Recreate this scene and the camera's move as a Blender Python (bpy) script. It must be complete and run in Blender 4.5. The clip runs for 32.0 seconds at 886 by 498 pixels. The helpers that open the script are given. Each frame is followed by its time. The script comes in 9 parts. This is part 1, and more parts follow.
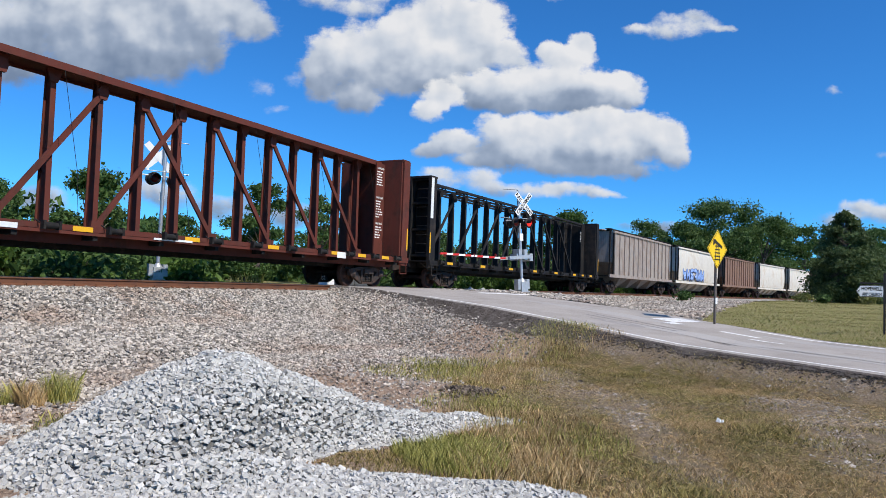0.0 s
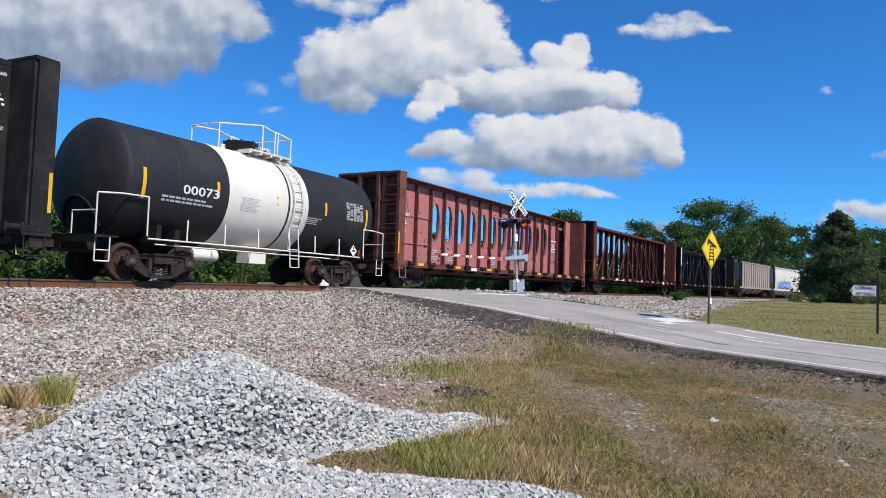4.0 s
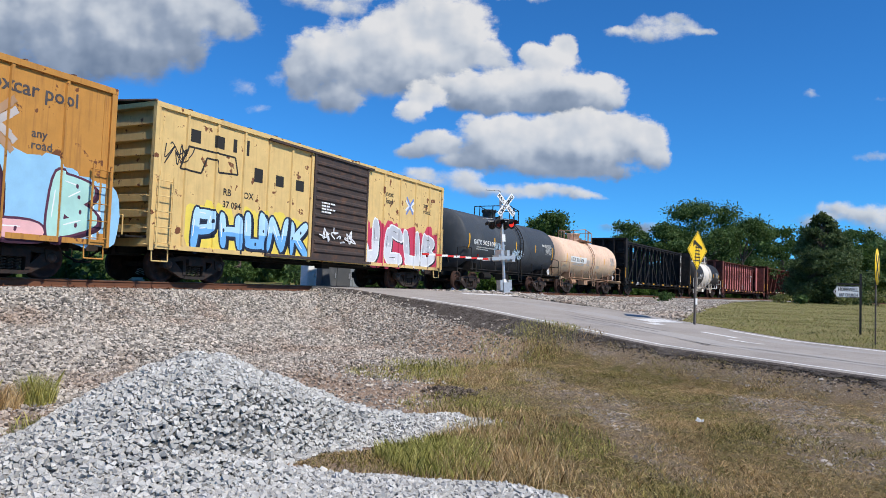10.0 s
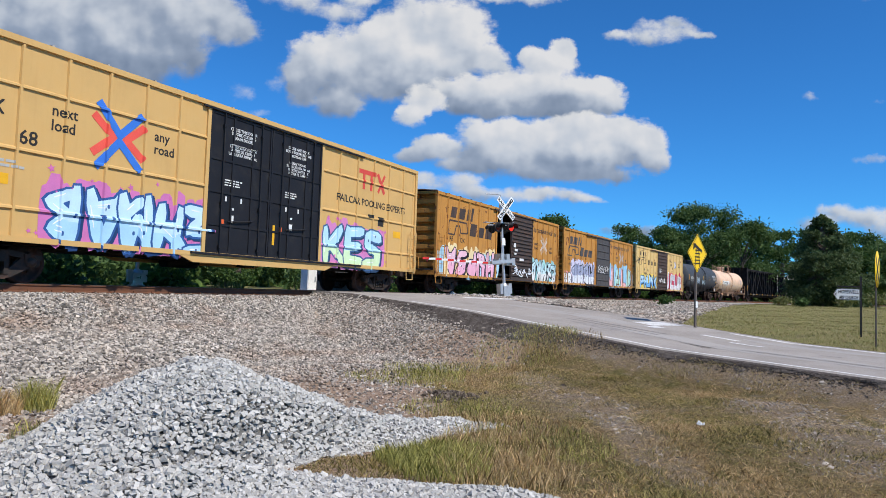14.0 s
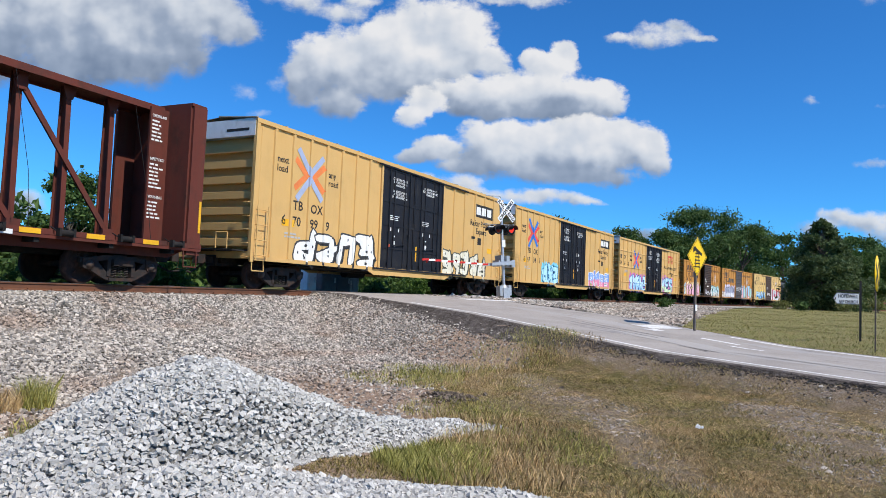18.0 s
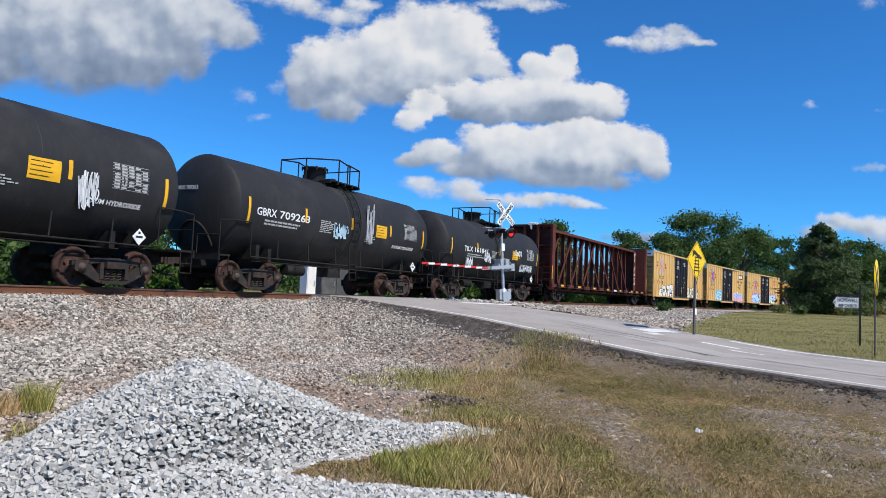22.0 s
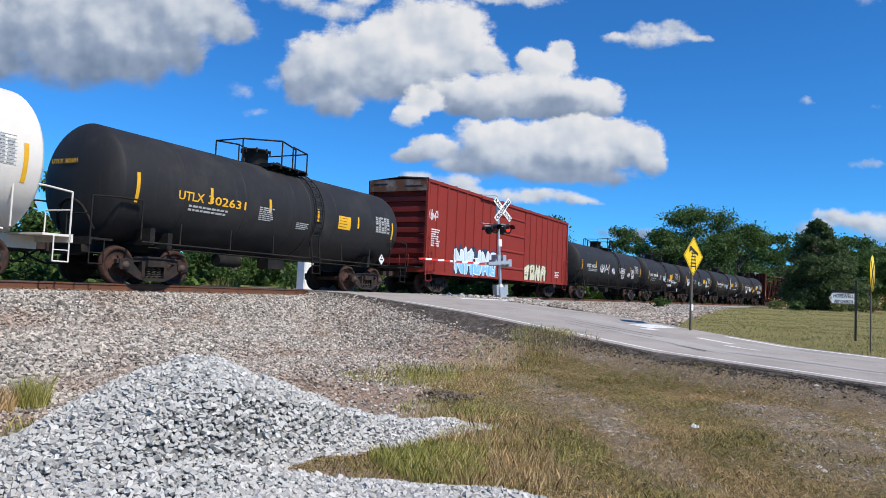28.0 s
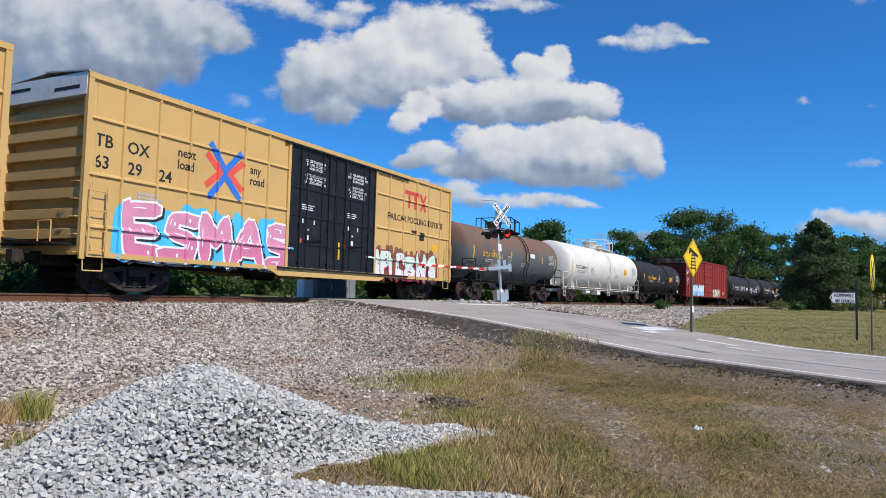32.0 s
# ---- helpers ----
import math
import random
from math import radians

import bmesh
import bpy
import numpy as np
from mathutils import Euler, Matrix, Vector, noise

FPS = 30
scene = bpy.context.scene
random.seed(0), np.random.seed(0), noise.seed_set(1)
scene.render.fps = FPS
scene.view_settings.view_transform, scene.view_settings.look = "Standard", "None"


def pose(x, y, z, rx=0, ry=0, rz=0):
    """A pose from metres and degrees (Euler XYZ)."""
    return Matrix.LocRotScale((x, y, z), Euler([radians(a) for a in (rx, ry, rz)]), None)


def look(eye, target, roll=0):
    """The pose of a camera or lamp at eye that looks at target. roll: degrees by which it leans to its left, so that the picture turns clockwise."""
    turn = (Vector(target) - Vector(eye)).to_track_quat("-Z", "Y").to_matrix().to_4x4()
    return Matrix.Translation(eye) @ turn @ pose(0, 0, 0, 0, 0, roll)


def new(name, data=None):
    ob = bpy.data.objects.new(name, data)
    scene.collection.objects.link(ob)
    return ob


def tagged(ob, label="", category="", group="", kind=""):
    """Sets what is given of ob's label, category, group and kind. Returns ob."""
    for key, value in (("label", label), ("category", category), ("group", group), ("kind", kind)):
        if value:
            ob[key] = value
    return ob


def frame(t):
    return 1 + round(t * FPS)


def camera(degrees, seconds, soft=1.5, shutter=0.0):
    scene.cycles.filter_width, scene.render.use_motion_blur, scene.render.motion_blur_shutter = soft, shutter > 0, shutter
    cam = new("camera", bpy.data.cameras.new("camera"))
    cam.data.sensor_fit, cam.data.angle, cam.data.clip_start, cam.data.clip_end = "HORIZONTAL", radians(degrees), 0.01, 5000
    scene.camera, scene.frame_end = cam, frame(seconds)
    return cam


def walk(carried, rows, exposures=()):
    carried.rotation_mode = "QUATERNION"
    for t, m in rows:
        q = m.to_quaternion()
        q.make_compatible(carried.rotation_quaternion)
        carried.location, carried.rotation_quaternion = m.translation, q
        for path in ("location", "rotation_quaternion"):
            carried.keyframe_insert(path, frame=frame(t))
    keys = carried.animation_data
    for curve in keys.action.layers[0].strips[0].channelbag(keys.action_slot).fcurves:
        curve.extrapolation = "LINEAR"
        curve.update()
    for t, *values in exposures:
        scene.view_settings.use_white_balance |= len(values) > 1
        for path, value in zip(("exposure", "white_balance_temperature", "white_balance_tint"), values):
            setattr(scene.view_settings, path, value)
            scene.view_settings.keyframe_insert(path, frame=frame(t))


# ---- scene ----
# The eye stands still and only turns a little, held by an unsteady grip.
EYE = (0.0, 0.0, 1.6)
cam = camera(64.0, 32.0, soft=0.6, shutter=0.0)
CAM = [
    (0, 92.87, -2.14, -63.70), (0.5, 93.00, -1.97, -63.83), (1, 93.26, -1.64, -64.09), (1.5, 93.25, -1.54, -64.23), (2, 92.97, -1.69, -63.94),
    (2.5, 93.08, -1.82, -63.97), (3, 92.97, -1.84, -63.92), (3.5, 92.95, -1.88, -64.01), (5.5, 92.83, -2.39, -64.26), (6, 92.81, -2.26, -64.18),
    (6.5, 92.65, -2.45, -64.40), (7, 92.57, -2.48, -64.43), (7.5, 92.66, -2.53, -64.71), (8, 92.84, -2.47, -64.76), (8.5, 92.96, -2.58, -64.80),
    (9, 93.18, -2.07, -64.58), (9.5, 92.97, -2.10, -64.79), (10, 92.98, -2.15, -65.12), (10.5, 93.00, -2.15, -65.01), (11, 93.02, -2.09, -64.90),
    (11.5, 93.06, -2.04, -64.87), (12, 93.12, -1.97, -64.64), (12.5, 93.20, -2.23, -64.88), (13, 93.20, -2.18, -64.97), (13.5, 93.21, -2.02, -65.12),
    (14, 93.30, -1.93, -65.11), (14.5, 93.00, -2.01, -65.50), (16.5, 93.07, -2.14, -65.40), (17, 93.26, -2.20, -65.39), (17.5, 93.36, -2.34, -65.35),
    (18, 93.41, -2.35, -65.14), (18.5, 93.37, -2.26, -65.11), (19, 93.27, -2.35, -65.18), (19.5, 93.33, -2.36, -65.03), (20, 93.40, -2.43, -65.15),
    (20.5, 93.51, -2.48, -65.18), (21, 93.53, -2.51, -65.04), (21.5, 93.55, -2.32, -65.05), (22, 93.70, -2.41, -65.18), (22.5, 93.85, -2.55, -65.12),
    (23, 93.91, -2.66, -64.98), (23.5, 93.84, -2.45, -65.01), (24, 93.84, -2.45, -64.95), (24.5, 93.77, -2.47, -64.96), (25, 93.55, -2.58, -65.40),
    (25.5, 93.46, -2.56, -65.01), (27.5, 93.34, -2.46, -65.37), (28, 93.36, -2.44, -65.42), (28.5, 93.33, -2.37, -65.31), (29, 93.41, -2.37, -65.33),
    (29.5, 93.40, -2.35, -65.17), (30, 93.57, -2.23, -65.51), (30.5, 93.61, -2.15, -65.42), (31, 93.60, -1.99, -65.36), (31.5, 93.72, -1.87, -65.35),
    (32, 93.83, -1.52, -65.39),
]
walk(cam, [(t, pose(*EYE, rx, ry, rz)) for t, rx, ry, rz in CAM],
     [(0, 0.1), (2, 0.08), (3, 0.06), (6, 0.12), (9, 0.06), (10, 0.0), (12, -0.05), (14, -0.03), (17, 0.08), (19, 0.13), (21, 0.07), (25, 0.09), (28, 0.08), (29, -0.09), (30, -0.2), (31, -0.04), (32, -0.02)])

# ---- world: sky, cumulus clouds, sun ----
SUN_DIR = Vector((-0.17, -0.64, 0.735)).normalized()
scene.view_settings.exposure = 0.10
world = bpy.data.worlds.new("sky")
scene.world = world
world.use_nodes = True
wt = world.node_tree
wt.nodes.clear()


def nd(tree, kind, **kw):
    n = tree.nodes.new(kind)
    for k, v in kw.items():
        if k == "op":
            n.operation = v
        elif k == "blend":
            n.blend_type = v
        elif k == "dt":
            n.data_type = v
    return n


def put(tree, sock, v):
    if isinstance(v, bpy.types.NodeSocket):
        tree.links.new(v, sock)
    else:
        sock.default_value = v


def mth(tree, op, a, b=None, c=None, clamp=False):
    n = nd(tree, "ShaderNodeMath", op=op)
    n.use_clamp = clamp
    for i, v in enumerate((a, b, c)):
        if v is not None:
            put(tree, n.inputs[i], v)
    return n.outputs[0]


def vmath(tree, op, a, b=None):
    n = nd(tree, "ShaderNodeVectorMath", op=op)
    put(tree, n.inputs[0], a)
    if b is not None:
        put(tree, n.inputs[1], b)
    return n.outputs["Value"] if op in ("DOT_PRODUCT", "LENGTH") else n.outputs[0]


def mixc(tree, fac, a, b, blend="MIX"):
    n = nd(tree, "ShaderNodeMix", dt="RGBA", blend=blend)
    put(tree, n.inputs[0], fac)
    put(tree, n.inputs[6], a)
    put(tree, n.inputs[7], b)
    return n.outputs[2]


def noise_tex(tree, vec, scale, detail=4.0, rough=0.55, lac=2.0, color=False, distort=0.0):
    n = nd(tree, "ShaderNodeTexNoise")
    n.inputs["Scale"].default_value = scale
    n.inputs["Detail"].default_value = detail
    n.inputs["Roughness"].default_value = rough
    n.inputs["Lacunarity"].default_value = lac
    n.inputs["Distortion"].default_value = distort
    if vec is not None:
        tree.links.new(vec, n.inputs["Vector"])
    return n.outputs["Color" if color else "Fac"]


def ramp(tree, fac, stops):
    n = nd(tree, "ShaderNodeValToRGB")
    els = n.color_ramp.elements
    while len(els) < len(stops):
        els.new(0.5)
    for e, (p, c) in zip(els, stops):
        e.position = p
        e.color = (*c, 1) if len(c) == 3 else c
    tree.links.new(fac, n.inputs[0])
    return n.outputs[0]


# cloud puffs on a chart of the sky: across, up, half-width, half-height (tangents of the angles)
WEST = [(-0.868, 0.328, 0.131, 0.077), (-0.697, 0.329, 0.132, 0.069), (-0.565, 0.353, 0.11, 0.065), (-0.477, 0.341, 0.103, 0.065), (-0.506, 0.299, 0.071, 0.037), (-0.423, 0.311, 0.063, 0.041), (-0.375, 0.355, 0.056, 0.049), (-0.344, 0.315, 0.024, 0.026), (-0.312, 0.379, 0.048, 0.033), (-0.275, 0.36, 0.028, 0.021), (-0.417, 0.398, 0.119, 0.033), (-0.569, 0.41, 0.11, 0.033), (-0.653, 0.283, 0.078, 0.024)]
TOWER = [(-0.021, 0.378, 0.05, 0.037), (0.028, 0.376, 0.047, 0.037), (0.06, 0.349, 0.028, 0.028), (-0.093, 0.349, 0.048, 0.028), (-0.061, 0.355, 0.04, 0.033), (-0.165, 0.333, 0.034, 0.025), (-0.175, 0.299, 0.034, 0.028), (-0.107, 0.307, 0.068, 0.037), (-0.011, 0.324, 0.077, 0.031), (-0.133, 0.26, 0.036, 0.02), (-0.182, 0.274, 0.022, 0.02), (0.078, 0.331, 0.033, 0.022), (-0.05, 0.289, 0.073, 0.021)]
HIGH = [(-0.193, 0.408, 0.044, 0.017), (-0.136, 0.392, 0.039, 0.015), (-0.104, 0.411, 0.024, 0.01), (-0.234, 0.425, 0.048, 0.017), (0.124, 0.428, 0.058, 0.01), (0.083, 0.421, 0.025, 0.006), (0.34, 0.388, 0.046, 0.016), (0.316, 0.375, 0.037, 0.012), (0.352, 0.402, 0.02, 0.009), (0.389, 0.384, 0.023, 0.006), (0.268, 0.374, 0.02, 0.008)]
SHELF = [(0.145, 0.342, 0.015, 0.015), (0.188, 0.351, 0.018, 0.018), (0.173, 0.33, 0.033, 0.018), (0.244, 0.292, 0.034, 0.018), (0.194, 0.293, 0.049, 0.023), (0.145, 0.295, 0.049, 0.025), (0.097, 0.284, 0.049, 0.025), (0.048, 0.286, 0.036, 0.021), (0.162, 0.267, 0.098, 0.015), (0.073, 0.263, 0.057, 0.015), (0.256, 0.276, 0.025, 0.013)]
BASE = [(-0.007, 0.267, 0.027, 0.02), (-0.019, 0.246, 0.023, 0.015), (0.087, 0.222, 0.042, 0.023), (0.135, 0.228, 0.042, 0.022), (0.184, 0.227, 0.041, 0.023), (0.233, 0.235, 0.039, 0.023), (0.282, 0.233, 0.038, 0.025), (0.315, 0.217, 0.025, 0.025), (0.324, 0.193, 0.021, 0.015), (0.197, 0.199, 0.106, 0.025), (0.108, 0.191, 0.061, 0.021), (0.011, 0.201, 0.034, 0.016), (-0.025, 0.194, 0.021, 0.01), (0.198, 0.172, 0.102, 0.014), (0.052, 0.18, 0.032, 0.011)]
LOW = [(-0.007, 0.151, 0.03, 0.015), (0.049, 0.155, 0.032, 0.015), (0.094, 0.141, 0.064, 0.011), (0.167, 0.138, 0.065, 0.01), (0.224, 0.136, 0.032, 0.006), (0.591, 0.13, 0.03, 0.013), (0.564, 0.115, 0.037, 0.011), (0.634, 0.123, 0.038, 0.015), (0.693, 0.115, 0.058, 0.021), (0.306, 0.09, 0.049, 0.01), (-0.572, 0.092, 0.058, 0.022), (-0.306, 0.098, 0.043, 0.020), (-0.219, 0.091, 0.047, 0.018), (-0.092, 0.106, 0.048, 0.020), (-0.401, 0.111, 0.055, 0.020)]
WISPS = [(0.552, 0.299, 0.011, 0.008), (-0.27, 0.27, 0.021, 0.014), (-0.218, 0.281, 0.016, 0.011), (0.642, 0.453, 0.022, 0.012), (0.657, 0.292, 0.017, 0.006), (0.642, 0.208, 0.025, 0.006), (-0.244, 0.243, 0.017, 0.007)]

geo = nd(wt, "ShaderNodeTexCoord").outputs["Generated"]
CHART_RIGHT, CHART_UP, CHART_FWD = (0.447, -0.894, 0.0), (0.0, 0.0, 1.0), (0.894, 0.447, 0.0)
fw = mth(wt, "MAXIMUM", vmath(wt, "DOT_PRODUCT", geo, CHART_FWD), 0.02)
u = mth(wt, "DIVIDE", vmath(wt, "DOT_PRODUCT", geo, CHART_RIGHT), fw)
v = mth(wt, "DIVIDE", vmath(wt, "DOT_PRODUCT", geo, CHART_UP), fw)
comb = nd(wt, "ShaderNodeCombineXYZ")
wt.links.new(u, comb.inputs[0])
wt.links.new(v, comb.inputs[1])
chart_uv = comb.outputs[0]
warp = vmath(wt, "MULTIPLY", vmath(wt, "SUBTRACT", noise_tex(wt, chart_uv, 16.0, 6.0, 0.62, color=True), (0.5, 0.5, 0.5)), (0.046, 0.034, 0.0))
warped = vmath(wt, "ADD", chart_uv, warp)
billow = noise_tex(wt, chart_uv, 22.0, 8.0, 0.56, 2.1)
toward = noise_tex(wt, vmath(wt, "ADD", chart_uv, (0.010, 0.017, 0.0)), 15.0, 2.6, 0.5, 2.1)
relief = mth(wt, "SUBTRACT", noise_tex(wt, chart_uv, 15.0, 2.6, 0.5, 2.1), toward)
level = mth(wt, "ADD", v, mth(wt, "MULTIPLY_ADD", noise_tex(wt, chart_uv, 13.0, 5.0, 0.55), 0.060, -0.030))
wispy = noise_tex(wt, vmath(wt, "MULTIPLY", chart_uv, (1.0, 1.9, 1.0)), 60.0, 6.0, 0.62)


def cloud_layer(puffs, weight, dim, soft, low, foot, crest):
    """Cover and brightness of one drift of cloud: the base is grey, the crest white, and each puff is lit from the upper right."""
    mass = shade = None
    for cx, cy, rx, ry in puffs:
        off = vmath(wt, "MULTIPLY", vmath(wt, "SUBTRACT", warped, (cx, cy, 0.0)), (1 / rx, 1 / ry, 0.0))
        g = mth(wt, "MAXIMUM", mth(wt, "MULTIPLY_ADD", vmath(wt, "DOT_PRODUCT", off, off), -0.42, 1.0), 0.0)
        w = mth(wt, "POWER", g, 4.0)
        mass = w if mass is None else mth(wt, "ADD", mass, w)
        lean = mth(wt, "MULTIPLY", w, vmath(wt, "DOT_PRODUCT", off, (0.20, 0.52, 0.0)))
        shade = lean if shade is None else mth(wt, "ADD", shade, lean)
    shade = mth(wt, "DIVIDE", shade, mth(wt, "MAXIMUM", mass, 0.0004))
    thick = mth(wt, "MULTIPLY", mth(wt, "POWER", mass, 0.25), weight)
    edge_ = mth(wt, "ADD", thick, mth(wt, "MULTIPLY_ADD", billow, 1.15, -0.58))
    edge_ = mth(wt, "ADD", edge_, mth(wt, "MULTIPLY_ADD", wispy, 0.44, -0.22))
    cov = nd(wt, "ShaderNodeMapRange")
    cov.interpolation_type = "SMOOTHSTEP"
    cov.inputs["From Min"].default_value = low
    wt.links.new(mth(wt, "MULTIPLY_ADD", mth(wt, "MINIMUM", shade, 0.0), -0.45, low + soft), cov.inputs["From Max"])
    wt.links.new(edge_, cov.inputs["Value"])
    rise = nd(wt, "ShaderNodeMapRange")
    rise.interpolation_type = "SMOOTHSTEP"
    rise.inputs["From Min"].default_value, rise.inputs["From Max"].default_value = foot, crest
    wt.links.new(level, rise.inputs["Value"])
    lit = mth(wt, "MULTIPLY_ADD", rise.outputs[0], 0.44, 0.32 - dim)
    lit = mth(wt, "ADD", lit, mth(wt, "MULTIPLY", shade, 0.26))
    lit = mth(wt, "ADD", lit, mth(wt, "MULTIPLY", relief, 0.95))
    lit = mth(wt, "ADD", lit, mth(wt, "MULTIPLY_ADD", wispy, 0.05, -0.025))
    col = ramp(wt, lit, [(0.05, (0.22, 0.29, 0.41)), (0.36, (0.40, 0.48, 0.61)), (0.62, (0.72, 0.78, 0.86)), (0.90, (1.0, 1.0, 1.0))])
    return cov.outputs[0], col


sky = nd(wt, "ShaderNodeTexSky")
sky.sky_type = "NISHITA"
sky.sun_disc = False
sky.sun_elevation = math.asin(SUN_DIR.z)
sky.sun_rotation = math.atan2(SUN_DIR.x, SUN_DIR.y)
sky.altitude, sky.air_density, sky.dust_density, sky.ozone_density = 300, 0.85, 0.0, 3.5
sky_col = mixc(wt, 1.0, sky.outputs[0], (0.335, 1.05, 1.68, 1), "MULTIPLY")
both = sky_col
for puffs, weight, dim, soft, low, foot, crest in ((WISPS, 0.62, 0.10, 0.8, 0.33, 0.0, 0.2), (WEST, 1.0, 0.12, 0.55, 0.28, 0.27, 0.43), (HIGH, 0.90, 0.02, 0.6, 0.33, 0.30, 0.42), (TOWER, 1.0, 0.0, 0.46, 0.28, 0.265, 0.350),
                                                   (SHELF, 1.0, 0.0, 0.42, 0.28, 0.252, 0.295), (LOW, 0.90, 0.06, 0.65, 0.30, 0.08, 0.16), (BASE, 1.0, 0.0, 0.42, 0.28, 0.165, 0.232)):
    cover, cloud_col = cloud_layer(puffs, weight, dim, soft, low, foot, crest)
    both = mixc(wt, mth(wt, "MULTIPLY", cover, 0.96), both, mixc(wt, 1.0, cloud_col, (8.4, 8.4, 8.5, 1), "MULTIPLY"))
bg = nd(wt, "ShaderNodeBackground")
bg.inputs["Strength"].default_value = 0.092
wt.links.new(both, bg.inputs[0])
wo = nd(wt, "ShaderNodeOutputWorld")
wt.links.new(bg.outputs[0], wo.inputs[0])

sun = new("sun", bpy.data.lights.new("sun", "SUN"))
sun.data.energy, sun.data.angle, sun.data.color = 4.55, radians(0.55), (1.0, 0.95, 0.87)
sun.matrix_world = look(SUN_DIR * 200, (0, 0, 0))

# ---- materials ----
MATS = {}


def material(name, base, rough=0.7, metal=0.0, other=None, scale=3.0, amount=0.5, grain=0.15, grain_scale=60.0, bump=0.2, streak=None,
             streak_amount=0.4, island=0.0, rand=0.0, spec=0.25, crisp=False, upper=None, upper_z=(2.2, 2.9)):
    """Paint, metal or soil: patches of another colour, fine grain, streaks that run down, relief."""
    if name in MATS:
        return MATS[name]
    m = bpy.data.materials.new(name)
    m.use_nodes = True
    t = m.node_tree
    b = t.nodes["Principled BSDF"]
    b.inputs["Metallic"].default_value = metal
    b.inputs["Specular IOR Level"].default_value = spec
    co = nd(t, "ShaderNodeTexCoord").outputs["Object"]
    oi = nd(t, "ShaderNodeObjectInfo").outputs["Random"]
    shift = nd(t, "ShaderNodeCombineXYZ")
    t.links.new(mth(t, "MULTIPLY", oi, 37.0), shift.inputs[0])
    vec = vmath(t, "ADD", co, shift.outputs[0])
    col = (*base, 1)
    big = noise_tex(t, vec, scale, 6.0, 0.6)
    if other:
        f = nd(t, "ShaderNodeMapRange")
        f.inputs["From Min"].default_value = 0.62 - 0.3 * amount
        f.inputs["From Max"].default_value = 0.65 - 0.3 * amount if crisp else 0.78 - 0.2 * amount
        t.links.new(big, f.inputs["Value"])
        col = mixc(t, f.outputs[0], col, (*other, 1))
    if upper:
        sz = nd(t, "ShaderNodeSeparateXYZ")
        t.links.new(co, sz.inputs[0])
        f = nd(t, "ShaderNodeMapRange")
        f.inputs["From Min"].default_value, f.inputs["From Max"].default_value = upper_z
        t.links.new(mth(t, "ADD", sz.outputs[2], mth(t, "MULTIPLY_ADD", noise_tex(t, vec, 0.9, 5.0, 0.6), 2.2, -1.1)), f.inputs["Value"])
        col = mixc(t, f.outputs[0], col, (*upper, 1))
    if streak:
        st = nd(t, "ShaderNodeVectorMath", op="MULTIPLY")
        t.links.new(vec, st.inputs[0])
        st.inputs[1].default_value = (5.0, 5.0, 0.35)
        s = noise_tex(t, st.outputs[0], 1.6, 5.0, 0.65)
        f = nd(t, "ShaderNodeMapRange")
        f.inputs["From Min"].default_value, f.inputs["From Max"].default_value = 0.5, 0.72
        t.links.new(s, f.inputs["Value"])
        col = mixc(t, mth(t, "MULTIPLY", f.outputs[0], streak_amount), col, (*streak, 1))
    g = noise_tex(t, vec, grain_scale, 3.0, 0.6)
    val = mth(t, "MULTIPLY_ADD", g, 2 * grain, 1.0 - grain)
    val = mth(t, "MULTIPLY", val, mth(t, "MULTIPLY_ADD", big, 0.5, 0.75))
    if island:
        ri = nd(t, "ShaderNodeNewGeometry").outputs["Random Per Island"]
        val = mth(t, "MULTIPLY", val, mth(t, "MULTIPLY_ADD", ri, 2 * island, 1.0 - island))
    if rand:
        val = mth(t, "MULTIPLY", val, mth(t, "MULTIPLY_ADD", oi, 2 * rand, 1.0 - rand))
    hv = nd(t, "ShaderNodeHueSaturation")
    put(t, hv.inputs["Color"], col)
    t.links.new(val, hv.inputs["Value"])
    t.links.new(hv.outputs[0], b.inputs["Base Color"])
    t.links.new(mth(t, "MULTIPLY_ADD", big, 0.3, rough - 0.15, True), b.inputs["Roughness"])
    if bump:
        bp = nd(t, "ShaderNodeBump")
        bp.inputs["Strength"].default_value = bump
        bp.inputs["Distance"].default_value = 0.02
        t.links.new(mth(t, "ADD", g, big), bp.inputs["Height"])
        t.links.new(bp.outputs[0], b.inputs["Normal"])
    MATS[name] = m
    return m


def glow(name, col, strength):
    m = material(name, col, 0.3)
    b = m.node_tree.nodes["Principled BSDF"]
    b.inputs["Emission Color"].default_value = (*col, 1)
    b.inputs["Emission Strength"].default_value = strength
    return m


